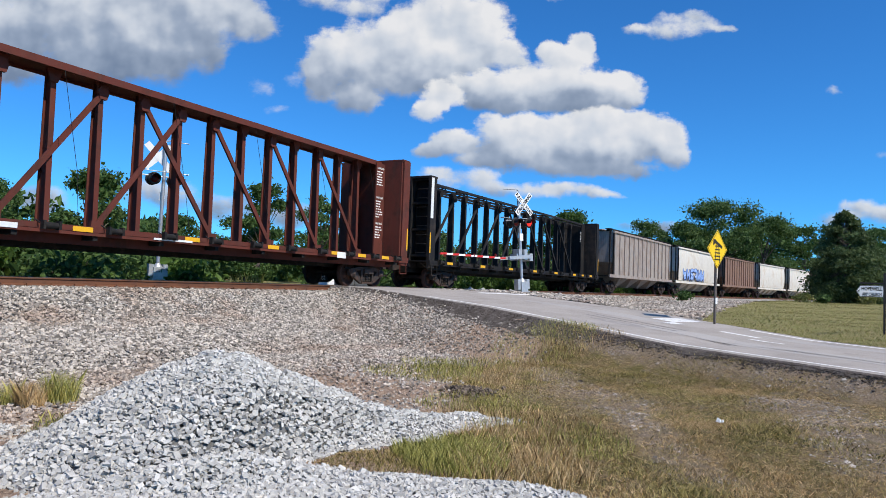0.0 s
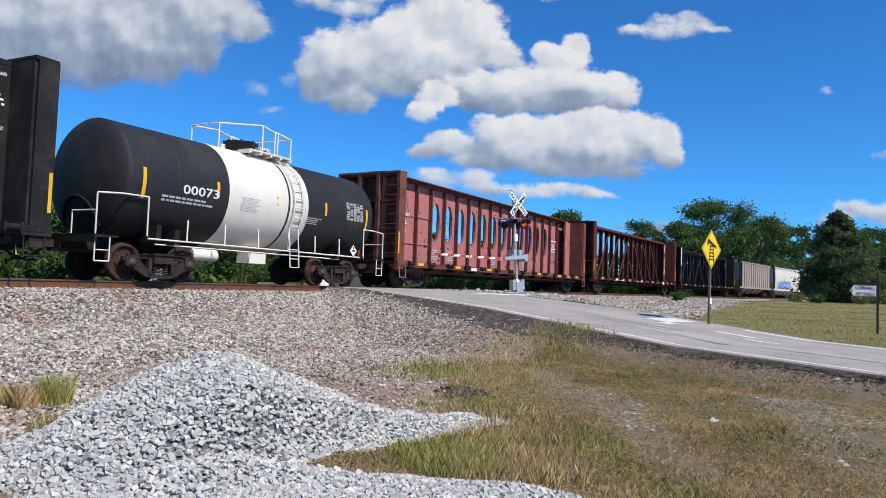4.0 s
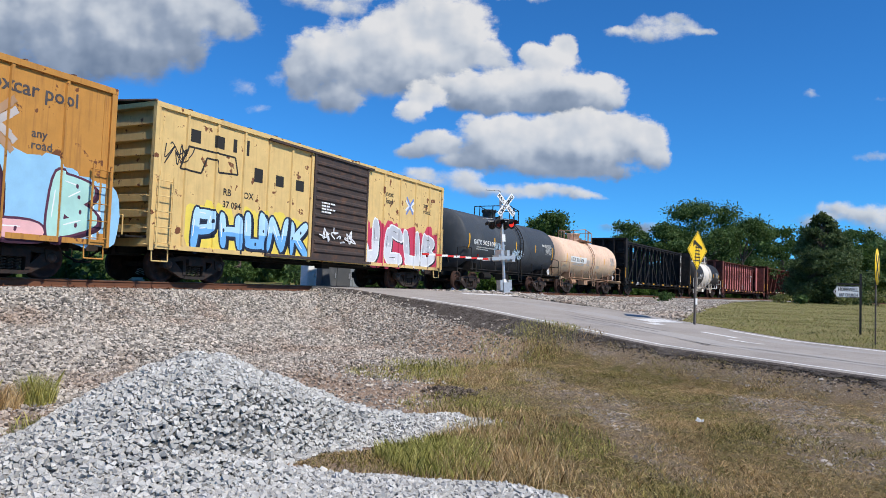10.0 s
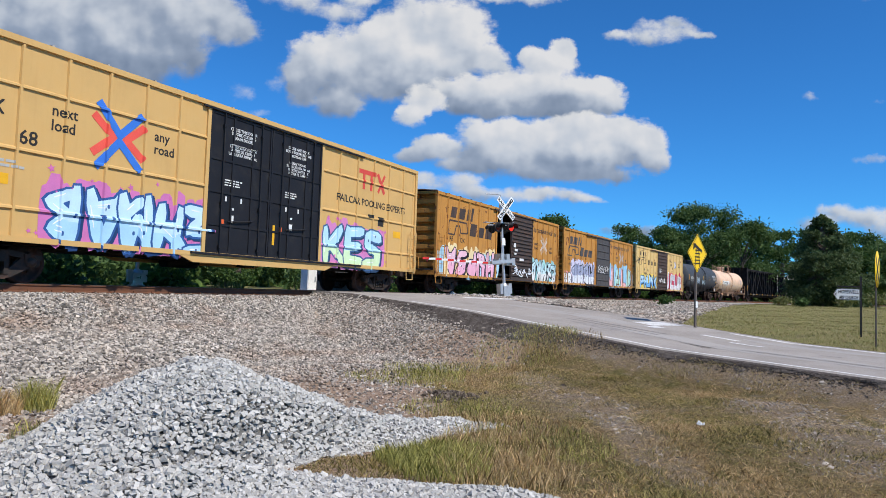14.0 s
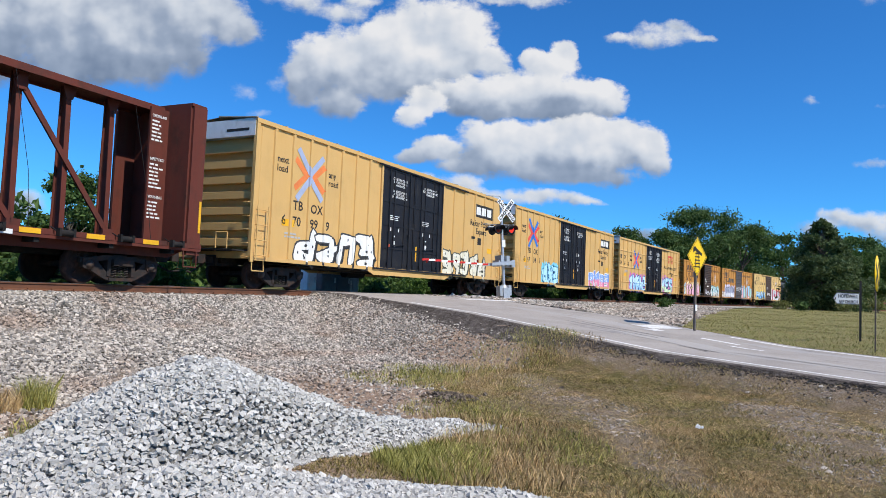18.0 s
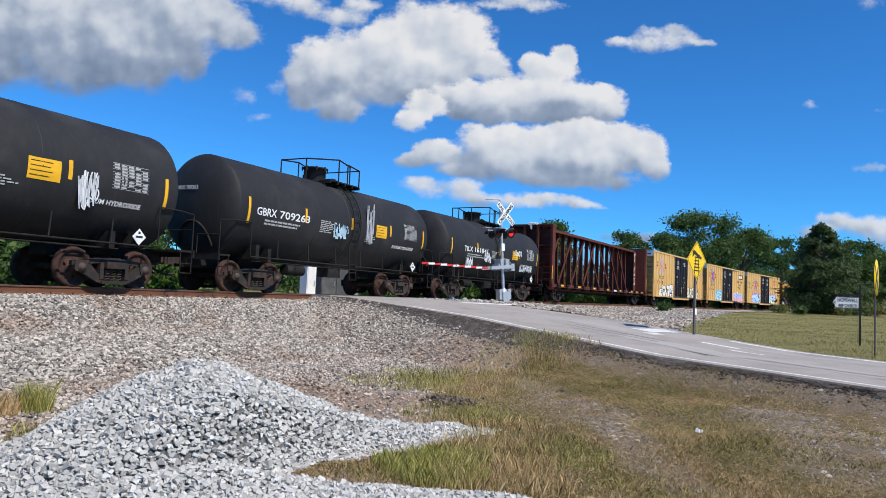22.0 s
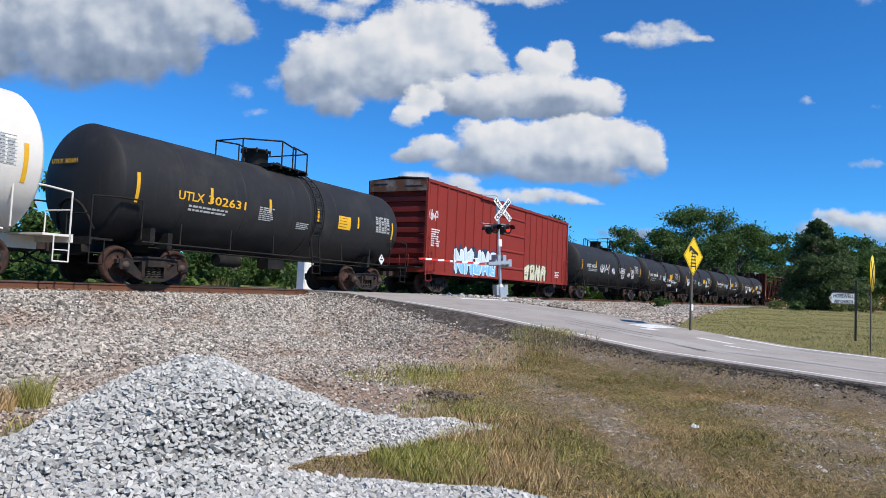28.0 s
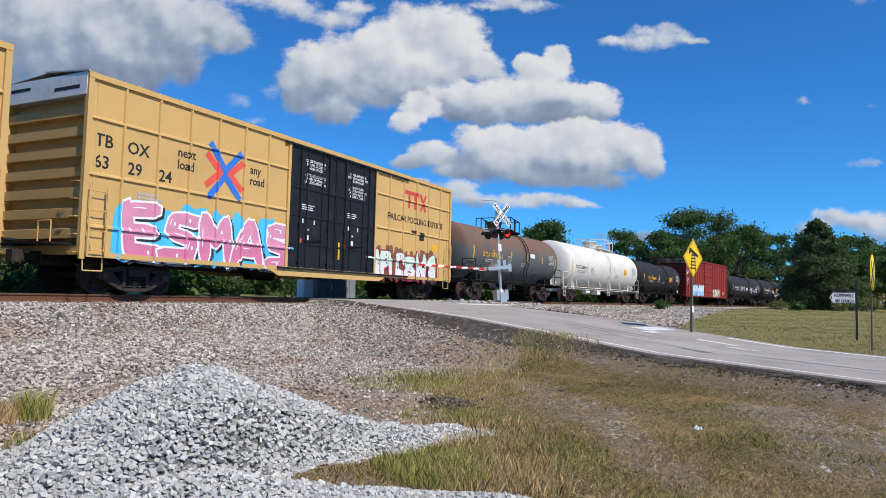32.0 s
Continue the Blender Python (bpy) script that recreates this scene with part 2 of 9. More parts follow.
# ---- mesh making ----
class Shape:
    """Collects faces of simple solids and turns them into one mesh."""

    def __init__(self):
        self.v, self.f, self.s = [], [], []

    def add(self, verts, faces, smooth=False):
        o = len(self.v)
        self.v += [tuple(p) for p in verts]
        self.f += [tuple(i + o for i in q) for q in faces]
        self.s += [smooth] * len(faces)
        return self

    def box(self, x0, x1, y0, y1, z0, z1):
        return self.hexa([(x0, y0, z0), (x1, y0, z0), (x1, y1, z0), (x0, y1, z0), (x0, y0, z1), (x1, y0, z1), (x1, y1, z1), (x0, y1, z1)])

    def hexa(self, p):
        return self.add(p, [(0, 3, 2, 1), (4, 5, 6, 7), (0, 1, 5, 4), (1, 2, 6, 5), (2, 3, 7, 6), (3, 0, 4, 7)])

    def beam(self, a, b, w, h, up=(0, 0, 1)):
        """A square bar from a to b, w wide and h high."""
        a, b = Vector(a), Vector(b)
        if tuple(up) == (0, 1, 0):
            w, h = h, w
        d = (b - a).normalized()
        s = d.cross(Vector(up))
        s = s.normalized() if s.length > 1e-4 else Vector((1, 0, 0))
        n = s.cross(d)
        s, n = s * w / 2, n * h / 2
        return self.hexa([a - s - n, a + s - n, b + s - n, b - s - n, a - s + n, a + s + n, b + s + n, b - s + n])

    def rod(self, a, b, r, n=8, r2=None, caps=True):
        a, b = Vector(a), Vector(b)
        d = (b - a).normalized()
        s = d.orthogonal().normalized()
        w = d.cross(s)
        r2 = r if r2 is None else r2
        ring = [s * math.cos(2 * math.pi * i / n) + w * math.sin(2 * math.pi * i / n) for i in range(n)]
        vs = [a + q * r for q in ring] + [b + q * r2 for q in ring]
        self.add(vs, [(i, (i + 1) % n, n + (i + 1) % n, n + i) for i in range(n)], True)
        if caps:
            self.add(vs, [tuple(range(n))[::-1], tuple(range(n, 2 * n))])
        return self

    def path(self, pts, r, n=6):
        for a, b in zip(pts, pts[1:]):
            self.rod(a, b, r, n)
        return self

    def spin(self, prof, axis="x", n=24, at=(0, 0, 0), smooth=True):
        """Turns a profile (along, radius) round an axis."""
        vs, k = [], len(prof)
        for i in range(n):
            c, s = math.cos(2 * math.pi * i / n), math.sin(2 * math.pi * i / n)
            for a, r in prof:
                p = {"x": (a, r * c, r * s), "y": (r * c, a, r * s), "z": (r * c, r * s, a)}[axis]
                vs.append((p[0] + at[0], p[1] + at[1], p[2] + at[2]))
        fs = [(i * k + j, ((i + 1) % n) * k + j, ((i + 1) % n) * k + j + 1, i * k + j + 1) for i in range(n) for j in range(k - 1)]
        return self.add(vs, fs, smooth)

    def plate(self, pts, y0, y1):
        """A flat outline in x and z with a thickness from y0 to y1."""
        n = len(pts)
        vs = [(x, y0, z) for x, z in pts] + [(x, y1, z) for x, z in pts]
        return self.add(vs, [tuple(range(n)), tuple(range(n, 2 * n))[::-1]] + [(i, i + n, (i + 1) % n + n, (i + 1) % n) for i in range(n)])

    def mesh(self, name):
        me = bpy.data.meshes.new(name)
        me.from_pydata(self.v, [], self.f)
        me.polygons.foreach_set("use_smooth", self.s)
        bm = bmesh.new()
        bm.from_mesh(me)
        bmesh.ops.recalc_face_normals(bm, faces=bm.faces)
        bm.to_mesh(me)
        bm.free()
        return me


def part(name, shape, mat, parent=None, label="", at=None):
    me = shape.mesh(name) if isinstance(shape, Shape) else shape
    if mat is not None and not me.materials:
        me.materials.append(mat)
    ob = new(name, me)
    if parent is not None:
        ob.parent = parent
    if at is not None:
        ob.matrix_basis = at
    if label:
        ob["label"] = label
    return ob


def pieces(name, shape, mat, parent, label=""):
    """Each separate solid of the shape as a part of its own."""
    root = list(range(len(shape.v)))

    def find(i):
        while root[i] != i:
            root[i] = root[root[i]]
            i = root[i]
        return i
    seen = {}
    for i, q in enumerate(shape.v):
        k = (round(q[0], 4), round(q[1], 4), round(q[2], 4))
        if k in seen:
            root[find(i)] = find(seen[k])
        else:
            seen[k] = i
    for q in shape.f:
        for i in q[1:]:
            root[find(i)] = find(q[0])
    groups = {}
    for k, q in enumerate(shape.f):
        groups.setdefault(find(q[0]), []).append(k)
    out = []
    for ks in groups.values():
        sub, ids = Shape(), {}
        for k in ks:
            for i in shape.f[k]:
                if i not in ids:
                    ids[i] = len(ids)
                    sub.v.append(shape.v[i])
            sub.f.append(tuple(ids[i] for i in shape.f[k]))
            sub.s.append(shape.s[k])
        out.append(part(name, sub, mat, parent, label))
    return out


def fast_mesh(name, verts, faces, mat, smooth=False):
    """A mesh from arrays: verts (n, 3), faces (m, k)."""
    me = bpy.data.meshes.new(name)
    n, m, k = len(verts), len(faces), faces.shape[1]
    me.vertices.add(n)
    me.vertices.foreach_set("co", np.asarray(verts, np.float32).ravel())
    me.loops.add(m * k)
    me.loops.foreach_set("vertex_index", np.asarray(faces, np.int32).ravel())
    me.polygons.add(m)
    me.polygons.foreach_set("loop_start", np.arange(0, m * k, k, dtype=np.int32))
    me.polygons.foreach_set("use_smooth", np.full(m, smooth))
    me.update(calc_edges=True)
    me.materials.append(mat)
    return me


# ---- the line: straight, then a long curve to the right ----
RAIL_Z = 1.43
TRACK_Y = 15.53
RADIUS = 524.0


def on_track(s, side=0.0, z=0.0):
    """Place at s metres along the line, side metres to the left of it, z over the rail head; and the heading."""
    if s <= 0:
        return Vector((s, TRACK_Y + side, RAIL_Z + z)), 0.0
    a = s / RADIUS
    return Vector(((RADIUS + side) * math.sin(a), TRACK_Y - RADIUS + (RADIUS + side) * math.cos(a), RAIL_Z + z)), -math.degrees(a)


def track_side(x, y):
    """Distance from the centre line, to the left, and along it."""
    x, y = np.asarray(x, float), np.asarray(y, float)
    cx, cy = x, y - (TRACK_Y - RADIUS)
    r = np.hypot(cx, cy)
    a = np.arctan2(cx, cy)
    return np.where(x > 0, r - RADIUS, y - TRACK_Y), np.where(x > 0, a * RADIUS, x)


# ---- the lie of the land ----
ROAD_A = np.array((22.75, 12.25))          # middle of the road beside the line
ROAD_D = np.array((-0.4496, -0.8932))      # down the road, away from the line
ROAD_N = np.array((0.8932, -0.4496))
ROAD_H = 2.95


def smooth(e0, e1, x):
    k = np.clip((np.asarray(x, float) - e0) / (e1 - e0), 0, 1)
    return k * k * (3 - 2 * k)


def road_uv(x, y):
    px, py = np.asarray(x, float) - ROAD_A[0], np.asarray(y, float) - ROAD_A[1]
    return px * ROAD_D[0] + py * ROAD_D[1], px * ROAD_N[0] + py * ROAD_N[1]


def road_z(u):
    return np.interp(u, [-30, -9, -4, -1, 1.5, 7.3, 12.9, 17, 40, 90], [0.9, 1.30, 1.40, 1.425, 1.41, 1.085, 0.61, 0.48, 0.40, 0.40])


def land(x, y, road=True):
    """Height of the ground."""
    x, y = np.asarray(x, float), np.asarray(y, float)
    u, w = road_uv(x, y)
    d, s = track_side(x, y)
    right = smooth(-2.0, 9.0, w)
    base = 0.10 + right * 0.62 + 0.5 * smooth(25, 70, x) * right
    base = base + smooth(2, 8, d) * 0.75 * (1 - right)
    base = base + 0.05 * np.sin(x * 0.7 + 1.3) * np.cos(y * 0.9) + 0.02 * np.sin(2.3 * x + y)
    far = np.hypot(x - 20, y)
    base = base + smooth(160, 700, far) * 3.0
    ad = np.abs(d)
    bank = RAIL_Z - 0.24 - np.maximum(0, ad - 1.75) * 0.42 - np.maximum(0, ad - 3.2) * -0.16
    z = np.maximum(base, bank)
    z = np.where(ad < 1.75, RAIL_Z - 0.24, z)
    if road:
        rz = road_z(u)
        wide = np.where(w > 0, 0.15 + 2.9 * smooth(6.5, 3.0, u), 0.15)
        fill = rz - 0.05 - np.maximum(0, np.abs(w) - ROAD_H - wide) * np.where(w > 0, 0.55, 0.42)
        k = (u > -30)
        z = np.where(k, np.maximum(z, np.where(np.abs(w) < ROAD_H + 7, fill, -9)), z)
        under = (np.abs(w) < ROAD_H + 0.1) & k
        z = np.where(under, rz - 0.06, z)
    return z

# ---- ground ----
rng = np.random.default_rng(7)


def spread(lo, hi, fine_lo, fine_hi, step, grow=1.16):
    mid = list(np.arange(fine_lo, fine_hi + step / 2, step))
    a, h = [mid[0]], step
    while a[-1] > lo:
        h *= grow
        a.append(a[-1] - h)
    b, h = [mid[-1]], step
    while b[-1] < hi:
        h *= grow
        b.append(b[-1] + h)
    return np.array(a[:0:-1] + mid + b[1:])


def soil_material():
    """Dry turf: straw and green patches, bare grey dirt, fine litter."""
    m = bpy.data.materials.new("dry_turf")
    m.use_nodes = True
    t = m.node_tree
    b = t.nodes["Principled BSDF"]
    co = nd(t, "ShaderNodeTexCoord").outputs["Object"]
    big = noise_tex(t, co, 0.35, 5.0, 0.6)
    midn = noise_tex(t, co, 2.2, 5.0, 0.65)
    fine = noise_tex(t, co, 45.0, 4.0, 0.7)
    grit = noise_tex(t, co, 160.0, 2.0, 0.6)
    straw = ramp(t, fine, [(0.3, (0.050, 0.034, 0.016)), (0.5, (0.235, 0.163, 0.077)), (0.7, (0.50, 0.37, 0.19))])
    green = ramp(t, fine, [(0.3, (0.034, 0.030, 0.010)), (0.52, (0.155, 0.128, 0.043)), (0.72, (0.35, 0.28, 0.107))])
    dirt = ramp(t, grit, [(0.3, (0.065, 0.044, 0.028)), (0.5, (0.26, 0.192, 0.132)), (0.7, (0.64, 0.52, 0.40))])
    f1 = nd(t, "ShaderNodeMapRange")
    f1.inputs["From Min"].default_value, f1.inputs["From Max"].default_value = 0.42, 0.6
    t.links.new(midn, f1.inputs["Value"])
    turf = mixc(t, f1.outputs[0], straw, green)
    f2 = nd(t, "ShaderNodeMapRange")
    f2.inputs["From Min"].default_value, f2.inputs["From Max"].default_value = 0.50, 0.64
    t.links.new(mth(t, "ADD", mth(t, "MULTIPLY", big, 0.6), mth(t, "MULTIPLY", noise_tex(t, co, 5.0, 4.0, 0.6), 0.4)), f2.inputs["Value"])
    at_ = nd(t, "ShaderNodeAttribute")
    at_.attribute_name = "bare"
    worn = mth(t, "ADD", at_.outputs["Fac"], mth(t, "MULTIPLY_ADD", noise_tex(t, co, 3.5, 5.0, 0.65), 1.2, -0.6))
    f4 = nd(t, "ShaderNodeMapRange")
    f4.inputs["From Min"].default_value, f4.inputs["From Max"].default_value = 0.3, 0.85
    t.links.new(worn, f4.inputs["Value"])
    col = mixc(t, mth(t, "MAXIMUM", f2.outputs[0], f4.outputs[0]), turf, dirt)
    fa = nd(t, "ShaderNodeAttribute")
    fa.attribute_name = "field"
    lawn = ramp(t, fine, [(0.3, (0.11, 0.104, 0.036)), (0.5, (0.24, 0.222, 0.075)), (0.7, (0.40, 0.36, 0.145))])
    lawn = mixc(t, f1.outputs[0], lawn, ramp(t, fine, [(0.3, (0.16, 0.13, 0.05)), (0.5, (0.30, 0.245, 0.105)), (0.7, (0.46, 0.39, 0.18))]))
    col = mixc(t, fa.outputs["Fac"], col, lawn)
    sa = nd(t, "ShaderNodeAttribute")
    sa.attribute_name = "stony"
    f3 = nd(t, "ShaderNodeMapRange")
    f3.inputs["From Min"].default_value, f3.inputs["From Max"].default_value = 0.3, 0.7
    t.links.new(mth(t, "ADD", sa.outputs["Fac"], mth(t, "MULTIPLY_ADD", noise_tex(t, co, 1.6, 4.0, 0.6), 0.9, -0.45)), f3.inputs["Value"])
    scree = ramp(t, noise_tex(t, co, 26.0, 5.0, 0.7), [(0.3, (0.17, 0.105, 0.066)), (0.5, (0.41, 0.285, 0.195)), (0.7, (0.60, 0.46, 0.345))])
    col = mixc(t, f3.outputs[0], col, scree)
    t.links.new(col, b.inputs["Base Color"])
    b.inputs["Roughness"].default_value = 0.95
    b.inputs["Specular IOR Level"].default_value = 0.15
    bp = nd(t, "ShaderNodeBump")
    bp.inputs["Strength"].default_value = 0.9
    bp.inputs["Distance"].default_value = 0.05
    t.links.new(mth(t, "ADD", fine, midn), bp.inputs["Height"])
    t.links.new(bp.outputs[0], b.inputs["Normal"])
    return m


TURF = soil_material()

# wheel ruts and worn ground on the verge: from, to, half-width
RUTS = [((12.3, 3.9), (9.2, 1.95), 0.42), ((9.2, 1.95), (6.3, 0.65), 0.30), ((11.3, 0.0), (7.6, -1.0), 0.75), ((11.0, -1.6), (8.4, -1.9), 0.5), ((8.2, 5.4), (11.0, 5.2), 0.6), ((14.5, 2.0), (15.8, 3.6), 0.35), ((10.6, 3.0), (9.6, 2.1), 0.62), ((10.6, -0.2), (9.4, -1.3), 0.55)]


def grass_edge(x):
    """How far the grass of the verge reaches towards the railway bank."""
    return np.interp(x, [4.0, 8.2, 9.6, 10.3, 11.3, 12.0, 13.4, 14.8, 15.4, 17.0], [1.7, 3.6, 4.4, 5.2, 5.8, 5.3, 4.75, 4.65, 5.2, 5.2])


def gravel_side(d, s):
    """1 on the stony ground beside the far line, 0 on the lawn."""
    edge_ = np.interp(s, [15, 21, 24, 34, 64, 90], [-10.8, -11.0, -12.0, -11.0, -8.9, -6.0])
    return smooth(edge_ - 0.6, edge_ + 0.6, d) * (d < 5)


def bare(x, y):
    """How bare the ground is, from 0 to 1."""
    x, y = np.asarray(x, float), np.asarray(y, float)
    m = np.zeros(x.shape)
    for (ax, ay), (bx, by), r in RUTS:
        k = np.clip(((x - ax) * (bx - ax) + (y - ay) * (by - ay)) / ((bx - ax) ** 2 + (by - ay) ** 2), 0, 1)
        d = np.hypot(x - ax - k * (bx - ax), y - ay - k * (by - ay))
        m = np.maximum(m, 0.72 * smooth(1.9 * r, 0.3 * r, d))
    u, w = road_uv(x, y)
    d, s = track_side(x, y)
    return np.maximum(m, np.where(w < 0, 0.8 * smooth(1.3, 0.5, -w - ROAD_H), 1.4 * gravel_side(d, s)))


gx, gy = spread(-2500, 2600, -6, 48, 0.3), spread(-2500, 2600, -10, 24, 0.3)
GX, GY = np.meshgrid(gx, gy, indexing="ij")
GZ = land(GX, GY)
gv = np.stack([GX.ravel(), GY.ravel(), GZ.ravel()], 1)
ni, nj = GX.shape
idx = np.arange(ni * nj).reshape(ni, nj)
gf = np.stack([idx[:-1, :-1].ravel(), idx[1:, :-1].ravel(), idx[1:, 1:].ravel(), idx[:-1, 1:].ravel()], 1)
ground = new("ground", fast_mesh("ground", gv, gf, TURF, True))
wear = ground.data.attributes.new("bare", "FLOAT", "POINT")
wear.data.foreach_set("value", bare(gv[:, 0], gv[:, 1]).astype(np.float32))
uu, ww = road_uv(gv[:, 0], gv[:, 1])
lawn = ground.data.attributes.new("field", "FLOAT", "POINT")
lawn.data.foreach_set("value", (smooth(ROAD_H + 0.3, ROAD_H + 1.0, ww) * (1 - gravel_side(*track_side(gv[:, 0], gv[:, 1])))).astype(np.float32))
stony = ground.data.attributes.new("stony", "FLOAT", "POINT")
stony.data.foreach_set("value", (smooth(-0.35, 0.35, gv[:, 1] - grass_edge(gv[:, 0])) * (ww < 0) * (gv[:, 0] < 24) * (gv[:, 0] > 2)).astype(np.float32))
tagged(ground, "dry patchy turf with bare gravelly dirt beside the railway", "ground", kind="structure")

# ---- road ----
ASPHALT = material("worn_asphalt", (0.42, 0.372, 0.325), 0.92, other=(0.31, 0.275, 0.24), scale=0.9, amount=0.7, grain=0.28, grain_scale=90, bump=0.35, spec=0.25)
ASPHALT_EDGE = material("broken_asphalt_edge", (0.085, 0.069, 0.057), 0.95, other=(0.16, 0.135, 0.115), scale=5, amount=0.6, grain=0.35, grain_scale=70, bump=0.8, spec=0.2)
ROAD_PAINT = material("worn_road_paint", (0.80, 0.78, 0.74), 0.8, other=(0.48, 0.45, 0.41), scale=7, amount=0.5, grain=0.15, grain_scale=120)


def road_point(u, w, lift=0.0):
    p = ROAD_A + ROAD_D * u + ROAD_N * w
    return (p[0], p[1], float(road_z(u)) + lift - 0.02 * abs(w) / ROAD_H)


def road_strip(name, us, w0, w1, mat, lift, depth=0.0, wobble=0.0, parent=None):
    sh = Shape()
    for a, b in zip(us, us[1:]):
        ja, jb = wobble * noise.noise((a * 1.7, w0, 0)), wobble * noise.noise((b * 1.7, w0, 0))
        sh.add([road_point(a, w0 + ja, lift), road_point(a, w1, lift), road_point(b, w1, lift), road_point(b, w0 + jb, lift)], [(0, 1, 2, 3)], True)
        if depth:
            for w, j0, j1 in ((w0, ja, jb), (w1, 0, 0)):
                p, q = road_point(a, w + j0, lift), road_point(b, w + j1, lift)
                o = -0.35 if w == w0 else 0.35
                r, s_ = road_point(a, w + j0 + o, lift - depth), road_point(b, w + j1 + o, lift - depth)
                sh.add([p, q, s_, r], [(0, 1, 2, 3)], False)
    return part(name, sh, mat, parent)


US = list(np.arange(-30, 95, 0.5))
road_sheet = Shape()
for a_, b_ in zip(US, US[1:]):
    for w0, w1 in ((-ROAD_H, 0.0), (0.0, ROAD_H)):
        road_sheet.add([road_point(a_, w0), road_point(a_, w1), road_point(b_, w1), road_point(b_, w0)], [(0, 1, 2, 3)], True)
road = part("road", road_sheet, ASPHALT)
tagged(road, "worn pale asphalt road rising to the level crossing", "road", kind="structure")


def shoulder(u):
    """Width of the dark broken asphalt beside the road, towards the verge."""
    return 0.26 + 0.16 * smooth(14.0, 10.0, u) + 0.42 * smooth(12.0, 9.0, u) * smooth(2.0, 8.0, u)


edge = Shape()
for side in (-1, 1):
    rim = []
    for u_ in np.arange(-4, 60, 0.25):
        j = 0.10 * noise.noise((u_ * 1.3, side, 0)) + 0.05 * noise.noise((u_ * 5, side, 3))
        rim.append((u_, j))
    for (a, ja), (b, jb) in zip(rim, rim[1:]):
        w0 = side * ROAD_H
        out = float(shoulder(a)) if side < 0 else 0.35
        p, q = road_point(a, w0, 0.004), road_point(b, w0, 0.004)
        p1, q1 = road_point(a, side * (ROAD_H + 0.18 + ja), -0.03), road_point(b, side * (ROAD_H + 0.18 + jb), -0.03)
        p2, q2 = road_point(a, side * (ROAD_H + out + 2 * ja)), road_point(b, side * (ROAD_H + out + 2 * jb))
        p2, q2 = ((c[0], c[1], float(land(c[0], c[1])) + 0.012) for c in (p2, q2))
        edge.add([p, q, q1, p1], [(0, 1, 2, 3)], True)
        edge.add([p1, q1, q2, p2], [(0, 1, 2, 3)], True)
tagged(part("road_edge", edge, ASPHALT_EDGE), "dark crumbling asphalt edge sloping into the gravel", "road edge", kind="structure")
for w0, u0, u1 in ((-2.62, 4.3, 60), (2.45, 11.4, 60)):
    ln = road_strip("edge_line", list(np.arange(u0, u1, 0.5)), w0 - (0.06 if w0 < 0 else 0.11), w0 + (0.06 if w0 < 0 else 0.11), ROAD_PAINT, 0.006)
    tagged(ln, "worn white line along the edge of the road", "road marking", kind="structure")
tagged(road_strip("stop_line", [2.1, 2.6], 1.0, 4.7, ROAD_PAINT, 0.006), "broad worn white stop line before the crossing", "road marking", kind="structure")
for u0, u1, w0, w1 in ((9.3, 10.0, 1.1, 2.5), (10.05, 10.4, 0.6, 1.1), (11.55, 12.5, 0.76, 0.98), (12.6, 13.4, 0.2, 0.36)):
    tagged(road_strip("crossing_mark", [u0, (u0 + u1) / 2, u1], w0, w1, ROAD_PAINT, 0.006), "faded white paint mark on the asphalt", "road marking", kind="structure")
PATCH = material("asphalt_patch", (0.31, 0.28, 0.255), 0.92, other=(0.38, 0.345, 0.31), scale=3, amount=0.6, grain=0.25, grain_scale=90, bump=0.4)
PALE = material("bleached_asphalt", (0.44, 0.40, 0.36), 0.92, other=(0.37, 0.34, 0.31), scale=4, amount=0.7, grain=0.25, grain_scale=90, bump=0.3)
TAR = material("tar_crack", (0.30, 0.27, 0.24), 0.9, other=(0.24, 0.22, 0.20), scale=12, amount=0.6, grain=0.2)
rr = random.Random(5)
for k in range(6):
    u0, w0 = rr.uniform(3.5, 24), rr.uniform(-2.6, 2.3)
    sh = Shape()
    pts, a = [(u0, w0)], rr.choice((0.0, 0.0, 1.4)) + rr.uniform(-0.25, 0.25)
    for _ in range(rr.randint(5, 13)):
        a += rr.uniform(-0.35, 0.35)
        pts.append((pts[-1][0] + 0.38 * math.cos(a), max(-2.85, min(2.85, pts[-1][1] + 0.38 * math.sin(a)))))
    for (a0, b0), (a1, b1) in zip(pts, pts[1:]):
        l = math.hypot(a1 - a0, b1 - b0) or 1
        nx, ny = -(b1 - b0) / l * rr.uniform(0.008, 0.028), (a1 - a0) / l * rr.uniform(0.008, 0.028)
        sh.add([road_point(a0 - nx, b0 - ny, 0.0045), road_point(a1 - nx, b1 - ny, 0.0045), road_point(a1 + nx, b1 + ny, 0.0045), road_point(a0 + nx, b0 + ny, 0.0045)], [(0, 1, 2, 3)])
    part("road_crack", sh, TAR, road)
for k in range(10):
    u0, w0, lu, lw = rr.uniform(6, 24), rr.uniform(-1.3, 1.9), rr.uniform(0.7, 2.6), rr.uniform(0.15, 0.5)
    ring = [(u0 + lu * math.cos(q) * rr.uniform(0.75, 1.1), w0 + lw * math.sin(q) * rr.uniform(0.75, 1.1)) for q in np.linspace(0, 2 * math.pi, 15)[:-1]]
    m_ = len(ring)
    part("road_patch", Shape().add([road_point(u0, w0, 0.0028)] + [road_point(p, q, 0.0028) for p, q in ring], [(0, 1 + i, 1 + (i + 1) % m_) for i in range(m_)]), PALE if k % 3 else PATCH, road)
